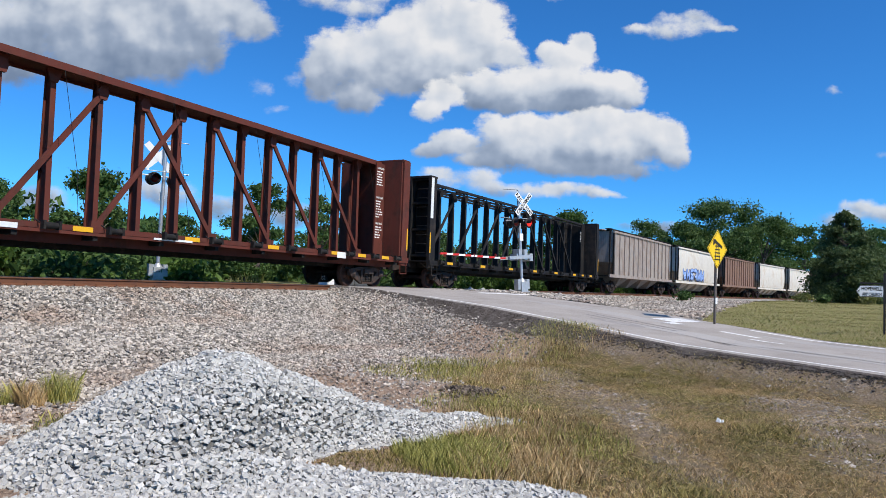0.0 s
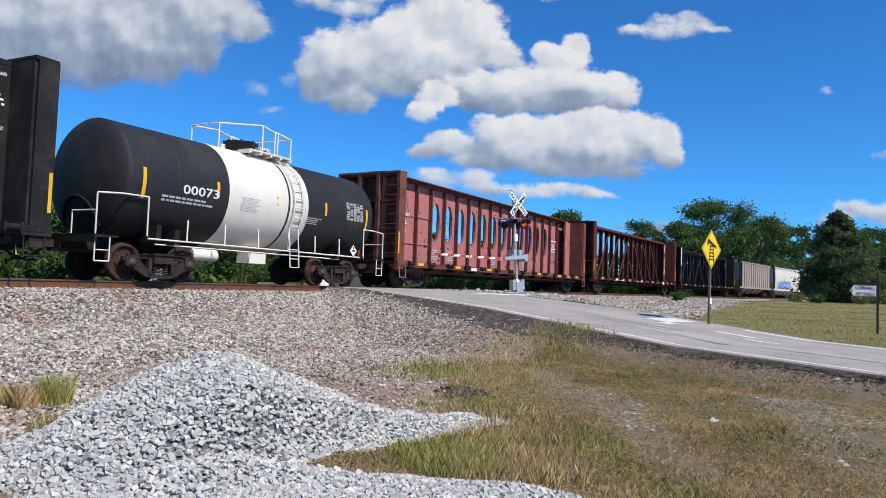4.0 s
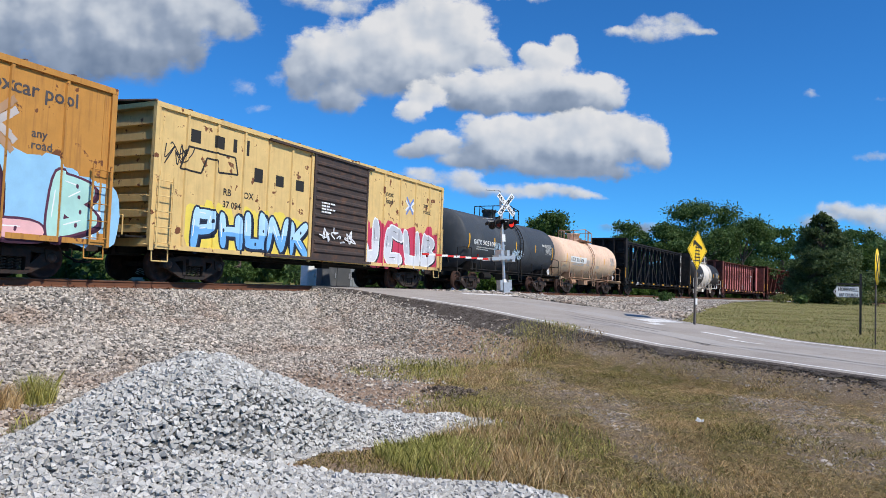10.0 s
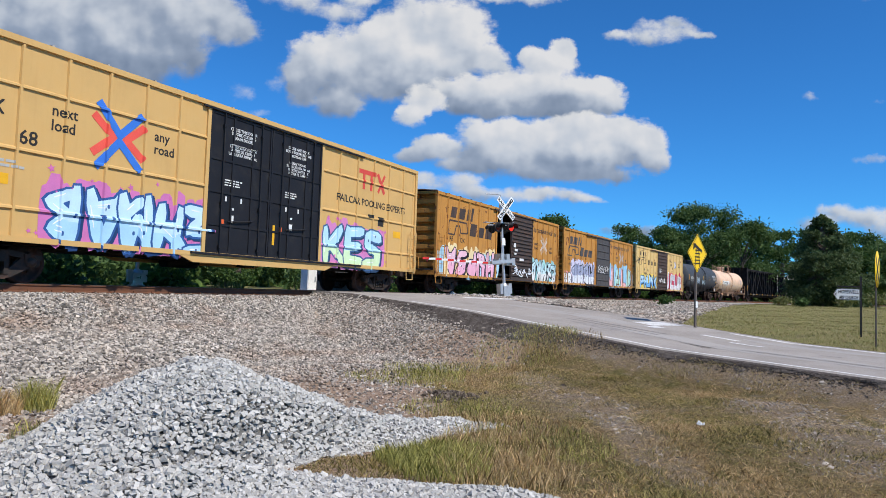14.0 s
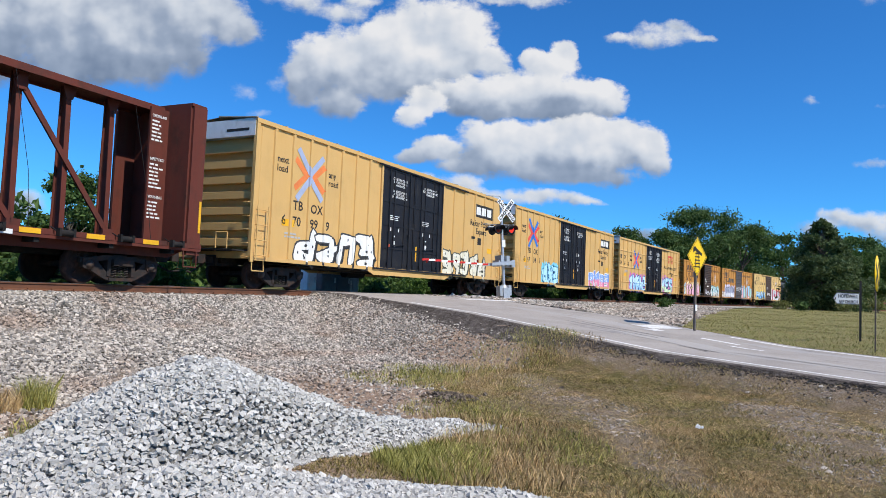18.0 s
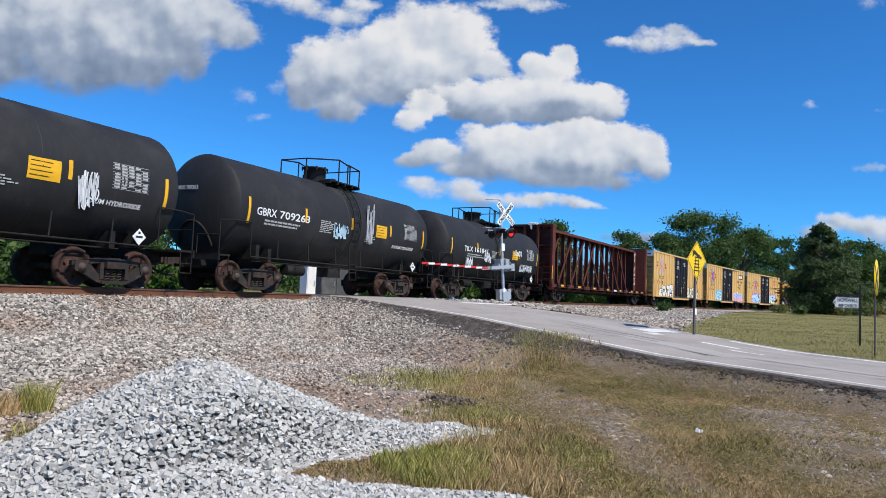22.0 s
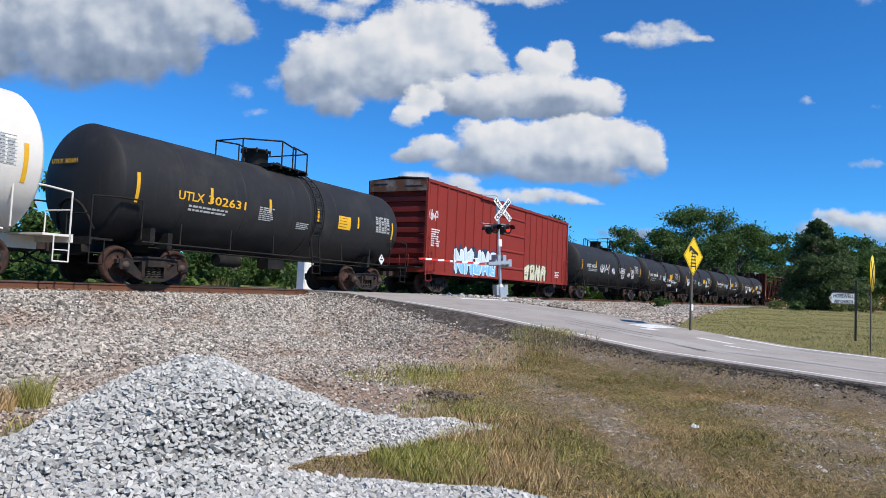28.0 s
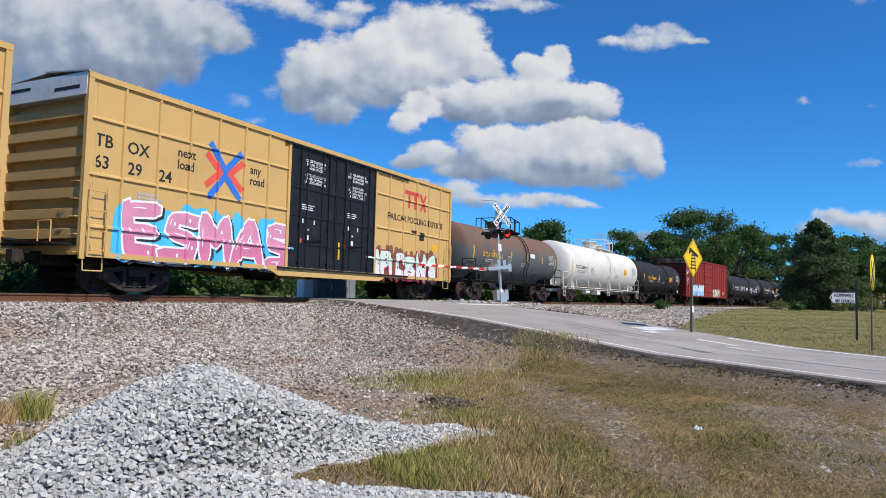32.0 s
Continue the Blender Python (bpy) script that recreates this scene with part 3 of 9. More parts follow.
TYRE = material("tyre_mark", (0.20, 0.185, 0.17), 0.9, other=(0.34, 0.31, 0.28), scale=9, amount=0.7)
for w0 in (-0.75, -0.35):
    tagged(road_strip("skid_mark", list(np.arange(8.6, 11.4, 0.4)), w0, w0 + 0.09, TYRE, 0.005), "dark tyre mark on the asphalt", "tyre mark", kind="structure")

# ---- track: rails, sleepers, ballast bed ----
RAIL = material("rusty_rail", (0.20, 0.085, 0.045), 0.75, 0.3, other=(0.12, 0.06, 0.04), scale=2, amount=0.5, grain=0.2)
RAIL_TOP = material("polished_rail_head", (0.42, 0.38, 0.36), 0.35, 0.9, grain=0.1)
TIE = material("old_sleeper_wood", (0.085, 0.06, 0.045), 0.9, other=(0.15, 0.12, 0.10), scale=6, amount=0.5, grain=0.3, rand=0.3, bump=0.5)
# bed far darker than its stones: shade between them is painted in
BED = material("gap_shade_bed", (0.075, 0.066, 0.058), 0.95, other=(0.04, 0.035, 0.03), scale=14, amount=0.9, grain=0.5, grain_scale=38, bump=1.0)
STEPS = [-60 + 3 * i for i in range(20)] + [0 + 4 * i for i in range(150)]


def along(name, prof, mat, ss, closed=True, smooth_=False):
    """Sweeps a cross-section (side, height over the rail head) along the line."""
    sh, k = Shape(), len(prof)
    vs = []
    for s in ss:
        for d, z in prof:
            vs.append(on_track(s, d, z)[0])
    fs = []
    for i in range(len(ss) - 1):
        for j in range(k if closed else k - 1):
            fs.append((i * k + j, i * k + (j + 1) % k, (i + 1) * k + (j + 1) % k, (i + 1) * k + j))
    sh.add(vs, fs, smooth_)
    return part(name, sh, mat)


for d in (-0.755, 0.755):
    prof = [(d - 0.07, -0.18), (d - 0.07, -0.165), (d - 0.012, -0.14), (d - 0.012, -0.045), (d - 0.036, -0.035), (d - 0.036, -0.006),
            (d + 0.036, -0.006), (d + 0.036, -0.035), (d + 0.012, -0.045), (d + 0.012, -0.14), (d + 0.07, -0.165), (d + 0.07, -0.18)]
    r_ = along("rail", prof, RAIL, STEPS)
    top = along("rail_head", [(d - 0.034, -0.006), (d - 0.028, 0.0), (d + 0.028, 0.0), (d + 0.034, -0.006)], RAIL_TOP, STEPS)
    top.parent = r_
    tagged(r_, "long rusty steel rail with a worn bright head", "rail", kind="structure")
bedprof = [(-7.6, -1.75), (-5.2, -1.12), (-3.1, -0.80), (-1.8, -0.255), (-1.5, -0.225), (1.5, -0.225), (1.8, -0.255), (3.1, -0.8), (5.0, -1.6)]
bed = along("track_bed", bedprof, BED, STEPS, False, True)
tagged(bed, "crushed-stone bed under the railway, coloured dark as the shaded gaps between stones", "ballast", kind="structure")
tie_me = Shape().box(-0.115, 0.115, -1.3, 1.3, -0.19, 0).mesh("sleeper")
tie_me.materials.append(TIE)
for i in range(160):
    s = -14 + i * 0.55
    p, h = on_track(s, 0.02 * ((i * 7) % 5 - 2), -0.178)
    t_ = part("sleeper", tie_me, None, bed, "", pose(*p, 0, 0, h + ((i * 13) % 7 - 3) * 0.2))
pl = Shape()
for i in range(160):
    for d in (-0.755, 0.755):
        p, h = on_track(-14 + i * 0.55, d, -0.172)
        pl.box(p.x - 0.09, p.x + 0.09, p.y - 0.17, p.y + 0.17, p.z - 0.008, p.z + 0.012)
        for e in (-0.1, 0.1):
            pl.box(p.x - 0.05, p.x - 0.02, p.y + e - 0.015, p.y + e + 0.015, p.z, p.z + 0.045)
plates = part("tie_plate", pl, RAIL)
plates.parent = bed
plates["kind"] = "stuff"
# crossing deck between and beside the rails
CONCRETE = material("grey_concrete", (0.42, 0.40, 0.37), 0.9, other=(0.3, 0.28, 0.26), scale=3, amount=0.5, grain=0.2)
for d0, d1 in ((-1.62, -0.84), (-0.66, 0.66), (0.84, 1.62)):
    sh = Shape()
    for s in np.arange(20.2, 28.2, 1.0):
        a, b = on_track(s + 0.01, d0, -0.012)[0], on_track(s + 0.99, d0, -0.012)[0]
        c, e = on_track(s + 0.99, d1, -0.012)[0], on_track(s + 0.01, d1, -0.012)[0]
        dn = Vector((0, 0, -0.2))
        sh.hexa([a + dn, b + dn, c + dn, e + dn, a, b, c, e])
    tagged(part("crossing_panel", sh, ASPHALT), "asphalt panels of the level crossing between the rails", "crossing", kind="structure")


# ---- loose stones ----
def stones(name, pts, size, mat, spread_=0.35, flat=0.75):
    """Angular stones at the points: each a small crooked block turned at random."""
    n = len(pts)
    cube = np.array([(-1, -1, -1), (1, -1, -1), (1, 1, -1), (-1, 1, -1), (-1, -1, 1), (1, -1, 1), (1, 1, 1), (-1, 1, 1)], float) * 0.5
    v = cube[None] * (1 + 0.52 * rng.uniform(-1, 1, (n, 8, 3)))
    v = v * rng.uniform(0.55, 1.15, (n, 1, 3)) * (size * np.exp(rng.normal(0, spread_, n)))[:, None, None]
    q = rng.normal(size=(n, 4))
    q /= np.linalg.norm(q, axis=1, keepdims=True)
    w, x, y, z = q.T
    R = np.stack([1 - 2 * (y * y + z * z), 2 * (x * y - z * w), 2 * (x * z + y * w), 2 * (x * y + z * w), 1 - 2 * (x * x + z * z), 2 * (y * z - x * w),
                  2 * (x * z - y * w), 2 * (y * z + x * w), 1 - 2 * (x * x + y * y)], 1).reshape(n, 3, 3)
    v = np.einsum("nij,nkj->nki", R, v)
    v[:, :, 2] *= flat
    v = v + np.asarray(pts)[:, None, :]
    face = np.array([(0, 3, 2, 1), (4, 5, 6, 7), (0, 1, 5, 4), (1, 2, 6, 5), (2, 3, 7, 6), (3, 0, 4, 7)])
    f = (face[None] + 8 * np.arange(n)[:, None, None]).reshape(-1, 4)
    return new(name, fast_mesh(name, v.reshape(-1, 3), f, mat))


STONE_MIX = material("mixed_ballast_stone", (0.40, 0.350, 0.292), 0.9, other=(0.27, 0.195, 0.143), scale=0.5, amount=0.40, grain=0.2, grain_scale=90, bump=0.3, island=0.62, spec=0.25)
STONE_NEW = material("fresh_grey_granite", (0.50, 0.478, 0.438), 0.85, other=(0.395, 0.38, 0.345), scale=2.5, amount=0.4, grain=0.15, grain_scale=120, bump=0.3, island=0.26, spec=0.3)

# ridge of the heap: plan, height over the ground, fall of the flanks
PILE = [(2.7, 6.1, 0.05, 0.55), (3.3, 5.65, 0.13, 0.58), (3.7, 5.25, 0.30, 0.58), (4.15, 4.85, 0.60, 0.60), (4.4, 4.62, 0.81, 0.62), (4.6, 4.42, 0.88, 0.585), (4.75, 4.3, 0.86, 0.585), (5.1, 4.05, 0.70, 0.60),
        (5.5, 3.85, 0.52, 0.58), (5.9, 3.65, 0.37, 0.52), (6.3, 3.45, 0.26, 0.46), (6.7, 3.3, 0.19, 0.40), (7.1, 3.2, 0.13, 0.34), (4.1, 6.9, 0.08, 0.25)]


def tuft_side(x, y):
    """True on the grassy side of the heap, where the stone stops."""
    return (np.hypot(x, y) > 5.38 + 0.06 * np.sin(7 * x)) & (y < 3.34 - 0.25 * (x - 5.0) + 0.05 * np.sin(9 * x)) & (x > 4.6)


def pile_z(x, y):
    x, y = np.asarray(x, float), np.asarray(y, float)
    h = np.full(np.shape(x), -1.0)
    for cx, cy, top, slope in PILE:
        r = np.sqrt((x - cx) ** 2 + (y - cy) ** 2 + 0.015)
        h = np.maximum(h, top - slope * r)
    skirt = 0.05 - 0.35 * np.maximum(0, np.hypot(x, y) - 5.3) - 0.12 * np.maximum(0, 1.75 - y)
    h = np.maximum(h, skirt)
    away = y - (3.34 - 0.25 * (x - 5.0))
    h = (h + 0.03) * np.maximum(smooth(5.6, 5.2, np.hypot(x, y)), smooth(-0.05, 0.42, away)) - 0.03
    return np.where(tuft_side(x, y), -0.2, h + 0.02 * np.sin(5 * x + 2) * np.cos(4 * y))


def scatter(x0, x1, y0, y1, gap, jitter=0.42):
    """Points over a rectangle, about one gap apart, staggered and shaken."""
    nx, ny = int((x1 - x0) / gap), int((y1 - y0) / (gap * 0.87))
    gx_, gy_ = np.meshgrid(np.arange(nx), np.arange(ny), indexing="ij")
    a = x0 + gap * (gx_ + 0.5 * (gy_ % 2) + jitter * rng.uniform(-1, 1, gx_.shape))
    b = y0 + gap * 0.87 * (gy_ + jitter * rng.uniform(-1, 1, gx_.shape))
    return a.ravel(), b.ravel()


layers_ = [scatter(2.0, 8.0, 1.2, 7.4, gap, 0.36) for gap in (0.036, 0.040)]
px_, py_ = (np.concatenate([q[k] for q in layers_]) for k in (0, 1))
sink = np.concatenate([np.full(len(layers_[0][0]), 0.003), np.full(len(layers_[1][0]), -0.021)])
hz = pile_z(px_, py_)
ok = (np.hypot(px_, py_) > 4.0) & (hz > -0.02 + 0.03 * rng.uniform(-1, 1, len(px_)))
pz_ = land(px_, py_) + np.maximum(hz, 0.0) + sink + rng.uniform(-0.007, 0.007, len(px_))
pile = stones("gravel_pile", np.stack([px_, py_, pz_], 1)[ok], 0.0345, STONE_NEW, 0.16, 0.85)
tagged(pile, "heap of fresh pale grey crushed stone dumped on the verge", "gravel pile", kind="stuff")
# sheet just under the stones: the shade of their gaps is put into its dark colour
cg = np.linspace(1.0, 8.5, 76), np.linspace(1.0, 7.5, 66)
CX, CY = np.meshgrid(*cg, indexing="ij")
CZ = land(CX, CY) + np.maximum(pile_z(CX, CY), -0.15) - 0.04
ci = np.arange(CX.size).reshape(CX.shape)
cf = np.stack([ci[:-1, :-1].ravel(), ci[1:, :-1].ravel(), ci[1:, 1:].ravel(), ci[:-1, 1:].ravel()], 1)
core = part("core", fast_mesh("core", np.stack([CX.ravel(), CY.ravel(), CZ.ravel()], 1), cf, material("shade_dark_heap_core", (0.13, 0.125, 0.115), 0.95, other=(0.20, 0.195, 0.185), scale=20, amount=0.6, bump=0.8), True), None, pile)

# ballast stones on the near bank
lay = [scatter(4.0, 24.0, 0.9, 11.6, gap, 0.36) for gap in (0.052, 0.075)]
bs, bd = (np.concatenate([q[k] for q in lay]) for k in (0, 1))
bd = -bd
lift_ = np.concatenate([np.full(len(lay[0][0]), 0.008), np.full(len(lay[1][0]), -0.038)])
bx, by = bs, TRACK_Y + bd
bx = np.where(bs > 0, (RADIUS + bd) * np.sin(bs / RADIUS), bs)
by = np.where(bs > 0, TRACK_Y - RADIUS + (RADIUS + bd) * np.cos(bs / RADIUS), by)
u_, w_ = road_uv(bx, by)
keep = (w_ < -ROAD_H + 0.10 - shoulder(u_) + 0.12 * rng.normal(size=len(bs))) & (rng.uniform(size=len(bs)) < np.interp(-bd, [0.9, 5.0, 7.5, 8.6, 10.0, 11.6], [1.0, 1.0, 0.95, 0.6, 0.25, 0.18]))
keep &= (bd > -6.0) | (by > grass_edge(bx) - 0.05 + 0.35 * rng.uniform(-1, 1, len(bx)))
keep &= pile_z(bx, by) < 0.0
bz = np.interp(bd, [p[0] for p in bedprof], [p[1] for p in bedprof]) + RAIL_Z
bz = np.maximum(bz, land(bx, by)) + lift_ + rng.uniform(-0.018, 0.018, len(bs))
ballast = stones("ballast", np.stack([bx, by, bz], 1)[keep], np.interp(-bd, [5.0, 9.0], [0.048, 0.034])[keep], STONE_MIX, 0.2, 0.85)
tagged(ballast, "loose grey and brown ballast stones on the railway bank", "ballast", kind="stuff")
bs, bd = scatter(18.0, 66.0, 0.9, 12.2, 0.10)
bd = -bd
thin = rng.uniform(size=len(bs)) < np.interp(bs, [18, 45, 66], [1.0, 0.8, 0.5])
bs, bd = bs[thin], bd[thin]
bx, by = (RADIUS + bd) * np.sin(bs / RADIUS), TRACK_Y - RADIUS + (RADIUS + bd) * np.cos(bs / RADIUS)
u_, w_ = road_uv(bx, by)
keep = (w_ > ROAD_H + 0.35) & (gravel_side(bd, bs) > rng.uniform(0.1, 0.9, len(bs)))
bz = np.maximum(np.interp(bd, [p[0] for p in bedprof], [p[1] for p in bedprof]) + RAIL_Z, land(bx, by)) + 0.01
tagged(stones("ballast", np.stack([bx, by, bz], 1)[keep], 0.095, STONE_MIX, 0.22), "loose grey ballast stones beside the far track", "ballast", kind="stuff")

# small loose gravel where the verge is worn bare
vx, vy = rng.uniform(5.5, 17.0, 90000), rng.uniform(-3.0, 6.5, 90000)
u_, w_ = road_uv(vx, vy)
keep = (bare(vx, vy) * rng.uniform(0.2, 1.0, 90000) > 0.36) & (w_ < -ROAD_H - 0.25)
keep &= np.array([noise.noise((a * 1.9, b * 1.9, 4.0)) for a, b in zip(vx, vy)]) > -0.12
tagged(stones("loose_gravel", np.stack([vx, vy, land(vx, vy)], 1)[keep], 0.013, STONE_MIX, 0.45, 0.7), "small loose gravel on bare worn ground of the verge", "gravel", kind="stuff")
# crumbs of broken asphalt along the road edge
cu = rng.uniform(1.0, 26.0, 7500)
cw = -ROAD_H - 0.1 - np.abs(rng.normal(0, 0.6, 7500)) * shoulder(cu)
cx_, cy_ = ROAD_A[0] + ROAD_D[0] * cu + ROAD_N[0] * cw, ROAD_A[1] + ROAD_D[1] * cu + ROAD_N[1] * cw
tagged(stones("asphalt_crumbs", np.stack([cx_, cy_, land(cx_, cy_) + 0.01], 1), 0.024, ASPHALT_EDGE, 0.28, 0.6), "crumbs of broken dark asphalt along the road edge", "rubble", kind="stuff")
# pale gravel service track along the far side of the line
SERVICE = material("pale_service_gravel", (0.40, 0.37, 0.335), 0.95, other=(0.30, 0.26, 0.22), scale=1.2, amount=0.5, grain=0.35, grain_scale=30, bump=0.7)
sv = Shape()
for s_ in np.arange(60, 140, 4.0):
    q = []
    for d_, s2 in ((-9.4, s_), (-5.5, s_), (-5.5, s_ + 4), (-9.4, s_ + 4)):
        p, h_ = on_track(s2, d_, 0)
        q.append((p.x, p.y, float(land(p.x, p.y)) + 0.05))
    sv.add(q, [(0, 1, 2, 3)], True)
tagged(part("service_track", sv, SERVICE), "pale gravel service track beside the far rails", "track", kind="structure")

# ---- the train ----
def running(t):
    """Metres run since the start."""
    return 11.267 * t + 0.04107 * t * t - 0.0002018 * t ** 3


TRUCK = material("grimy_truck_steel", (0.034, 0.028, 0.025), 0.9, 0.0, other=(0.065, 0.036, 0.026), scale=5, amount=0.5, grain=0.25, rand=0.2)
WHEEL = material("rusty_wheel_steel", (0.045, 0.024, 0.018), 0.85, 0.0, other=(0.085, 0.042, 0.030), scale=6, amount=0.5)
BLACK = material("grimy_black_underframe", (0.014, 0.013, 0.012), 0.85, other=(0.035, 0.027, 0.022), scale=4, amount=0.4)
SPRING = material("coil_spring_steel", (0.075, 0.058, 0.048), 0.75, 0.1)
CAP = material("bearing_cap_steel", (0.085, 0.06, 0.048), 0.7, 0.1)
CAP_BLUE = material("blue_bearing_cap", (0.09, 0.14, 0.21), 0.6)
YELLOW_REF = material("yellow_reflector", (0.80, 0.42, 0.02), 0.5, grain=0.08)
WHITE_PAINT = material("white_stencil_paint", (0.75, 0.75, 0.72), 0.7, grain=0.1)
GREY_PAINT = material("grey_stencil_paint", (0.45, 0.45, 0.43), 0.7, grain=0.15)
BLACK_PAINT = material("black_stencil_paint", (0.03, 0.028, 0.025), 0.7, grain=0.1)
GOLD_PAINT = material("golden_stencil_paint", (0.80, 0.42, 0.03), 0.7, grain=0.1)

WR = 0.46
wheel_profile = [(0.0, 0.06), (0.075, 0.075), (0.075, 0.13), (0.02, 0.15), (0.0, 0.30), (0.03, 0.37), (0.065, 0.385), (0.065, WR), (-0.035, WR + 0.005),
                 (-0.07, WR + 0.028), (-0.07, 0.385), (-0.035, 0.37), (-0.05, 0.15), (-0.085, 0.13), (-0.085, 0.06)]


def wheelset_mesh():
    sh = Shape()
    for side in (-1, 1):
        sh.spin([(side * (0.745 + a), r) for a, r in wheel_profile], "y", 28)
        for k in range(3):
            a = 2 * math.pi * k / 3
            sh.rod((0.23 * math.cos(a), side * 0.745, 0.23 * math.sin(a)), (0.23 * math.cos(a), side * 0.80, 0.23 * math.sin(a)), 0.03, 6)
    sh.rod((0, -1.05, 0), (0, 1.05, 0), 0.075, 10)
    me = sh.mesh("wheelset")
    me.materials.append(WHEEL)
    return me


def sideframe_mesh():
    sh = Shape()
    y0, y1 = -0.055, 0.055
    sh.plate([(-1.13, 0.60), (-0.80, 0.64), (-0.45, 0.70), (0.45, 0.70), (0.80, 0.64), (1.13, 0.60), (1.13, 0.50), (0.78, 0.53), (0.42, 0.58),
              (-0.42, 0.58), (-0.78, 0.53), (-1.13, 0.50)], y0, y1)
    for s in (-1, 1):
        sh.plate([(s * 1.0, 0.56), (s * 0.72, 0.60), (s * 0.30, 0.20), (s * 0.30, 0.10), (s * 0.46, 0.13), (s * 1.02, 0.42)], y0, y1)
        sh.plate([(s * 0.30, 0.60), (s * 0.40, 0.60), (s * 0.40, 0.20), (s * 0.30, 0.20)], y0 - 0.02, y1 + 0.02)
        sh.plate([(s * 0.72, 0.64), (s * 1.07, 0.61), (s * 1.07, 0.40), (s * 1.02, 0.36), (s * 0.80, 0.36), (s * 0.75, 0.42)], y0 - 0.03, y1 + 0.03)
    sh.box(-0.34, 0.34, y0 - 0.03, y1 + 0.03, 0.09, 0.17)
    sh.box(-0.28, 0.28, y0 - 0.10, y1 + 0.02, 0.46, 0.62)
    me = sh.mesh("sideframe")
    me.materials.append(TRUCK)
    return me


def spring_mesh():
    sh = Shape()
    for cx in (-0.17, 0.0, 0.17):
        pts = [(cx + 0.062 * math.cos(a), 0.062 * math.sin(a), 0.17 + 0.30 * a / (10 * math.pi)) for a in np.linspace(0, 10 * math.pi, 41)]
        sh.path(pts, 0.016, 4)
    me = sh.mesh("spring_nest")
    me.materials.append(SPRING)
    return me


def cap_mesh(mat):
    me = Shape().spin([(0.0, 0.11), (-0.07, 0.105), (-0.09, 0.07), (-0.10, 0.068), (-0.10, 0.0)], "y", 12).mesh("bearing_cap")
    me.materials.append(mat)
    return me


ME_WHEEL, ME_FRAME, ME_SPRING = wheelset_mesh(), sideframe_mesh(), spring_mesh()
ME_CAP, ME_CAP_BLUE = cap_mesh(CAP), cap_mesh(CAP_BLUE)
ME_BOLSTER = Shape().box(-0.2, 0.2, -1.02, 1.02, 0.46, 0.72).box(-0.35, -0.28, -0.85, 0.85, 0.34, 0.44).box(0.28, 0.35, -0.85, 0.85, 0.34, 0.44).mesh("truck")
ME_BOLSTER.materials.append(TRUCK)
WHEELS = []


def truck(car, x, blue=False):
    t = part("truck", ME_BOLSTER, None, car, "", pose(x, 0, 0))
    for sx in (-0.89, 0.89):
        w = part("wheelset", ME_WHEEL, None, t, "", pose(sx, 0, WR))
        WHEELS.append((w, sx))
        for sy in (-1, 1):
            part("bearing_cap", ME_CAP_BLUE if blue else ME_CAP, None, t, "", pose(sx, sy * 1.03, WR, 0, 0, 0 if sy < 0 else 180))
    for sy in (-1, 1):
        part("sideframe", ME_FRAME, None, t, "", pose(0, sy * 1.0, 0, 0, 0, 0 if sy < 0 else 180))
        part("spring_nest", ME_SPRING, None, t, "", pose(0, sy * 1.0, 0))
    return t


def coupler_shape(x, out):
    """Draft gear, shank and knuckle at x, pointing along out."""
    sh = Shape()
    sh.box(*sorted((x - out * 0.9, x)), -0.2, 0.2, 0.66, 0.98)
    sh.box(*sorted((x, x + out * 0.42)), -0.07, 0.07, 0.74, 0.92)
    sh.hexa([(x + out * 0.36, -0.16, 0.70), (x + out * 0.62, -0.13, 0.70), (x + out * 0.62, 0.10, 0.70), (x + out * 0.36, 0.16, 0.70),
             (x + out * 0.36, -0.16, 0.98), (x + out * 0.62, -0.13, 0.98), (x + out * 0.62, 0.10, 0.98), (x + out * 0.36, 0.16, 0.98)])
    sh.path([(x, 0.25, 0.75), (x + out * 0.3, 0.27, 0.55), (x + out * 0.6, 0.2, 0.42), (x + out * 0.85, 0.05, 0.45)], 0.028)
    return sh


def ladder(sh, x, y, z0, z1, n, w=0.42, r=0.012, out=0.09, stiles=True):
    """Rungs on the side at y, standing off towards the near side."""
    o = y - out if y < 0 else y + out
    for i in range(n):
        z = z0 + (z1 - z0) * i / max(1, n - 1)
        sh.path([(x - w / 2, y, z), (x - w / 2, o, z), (x + w / 2, o, z), (x + w / 2, y, z)], r, 5)
    if stiles:
        for e in (-w / 2, w / 2):
            sh.beam((x + e, o, z0 - 0.12), (x + e, o, z1 + 0.12), 0.045, 0.02)


def words(parent, text, x, z, size, mat, y, name="lettering", label="", width=None, align="LEFT", flip=False, spacing=1.0):
    """Lettering painted on the near side: x to the right, z up."""
    cu = bpy.data.curves.new(name, "FONT")
    cu.body, cu.size, cu.extrude, cu.align_x = text, size, 0.002, align
    cu.space_character = spacing
    cu.offset = 0.014 * size
    cu.space_line = 0.95
    cu.resolution_u = 2
    tmp = bpy.data.objects.new(name, cu)
    me = bpy.data.meshes.new_from_object(tmp)
    bpy.data.objects.remove(tmp)
    if width and len(me.vertices):
        xs = [v.co.x for v in me.vertices]
        k = width / max(1e-3, max(xs) - min(xs))
        for v in me.vertices:
            v.co.x *= k
    me.materials.clear()
    me.materials.append(mat)
    ob = part(name, me, None, parent, label)
    ob.matrix_basis = pose(x, y, z, 90, 0, 180 if flip else 0)
    return ob


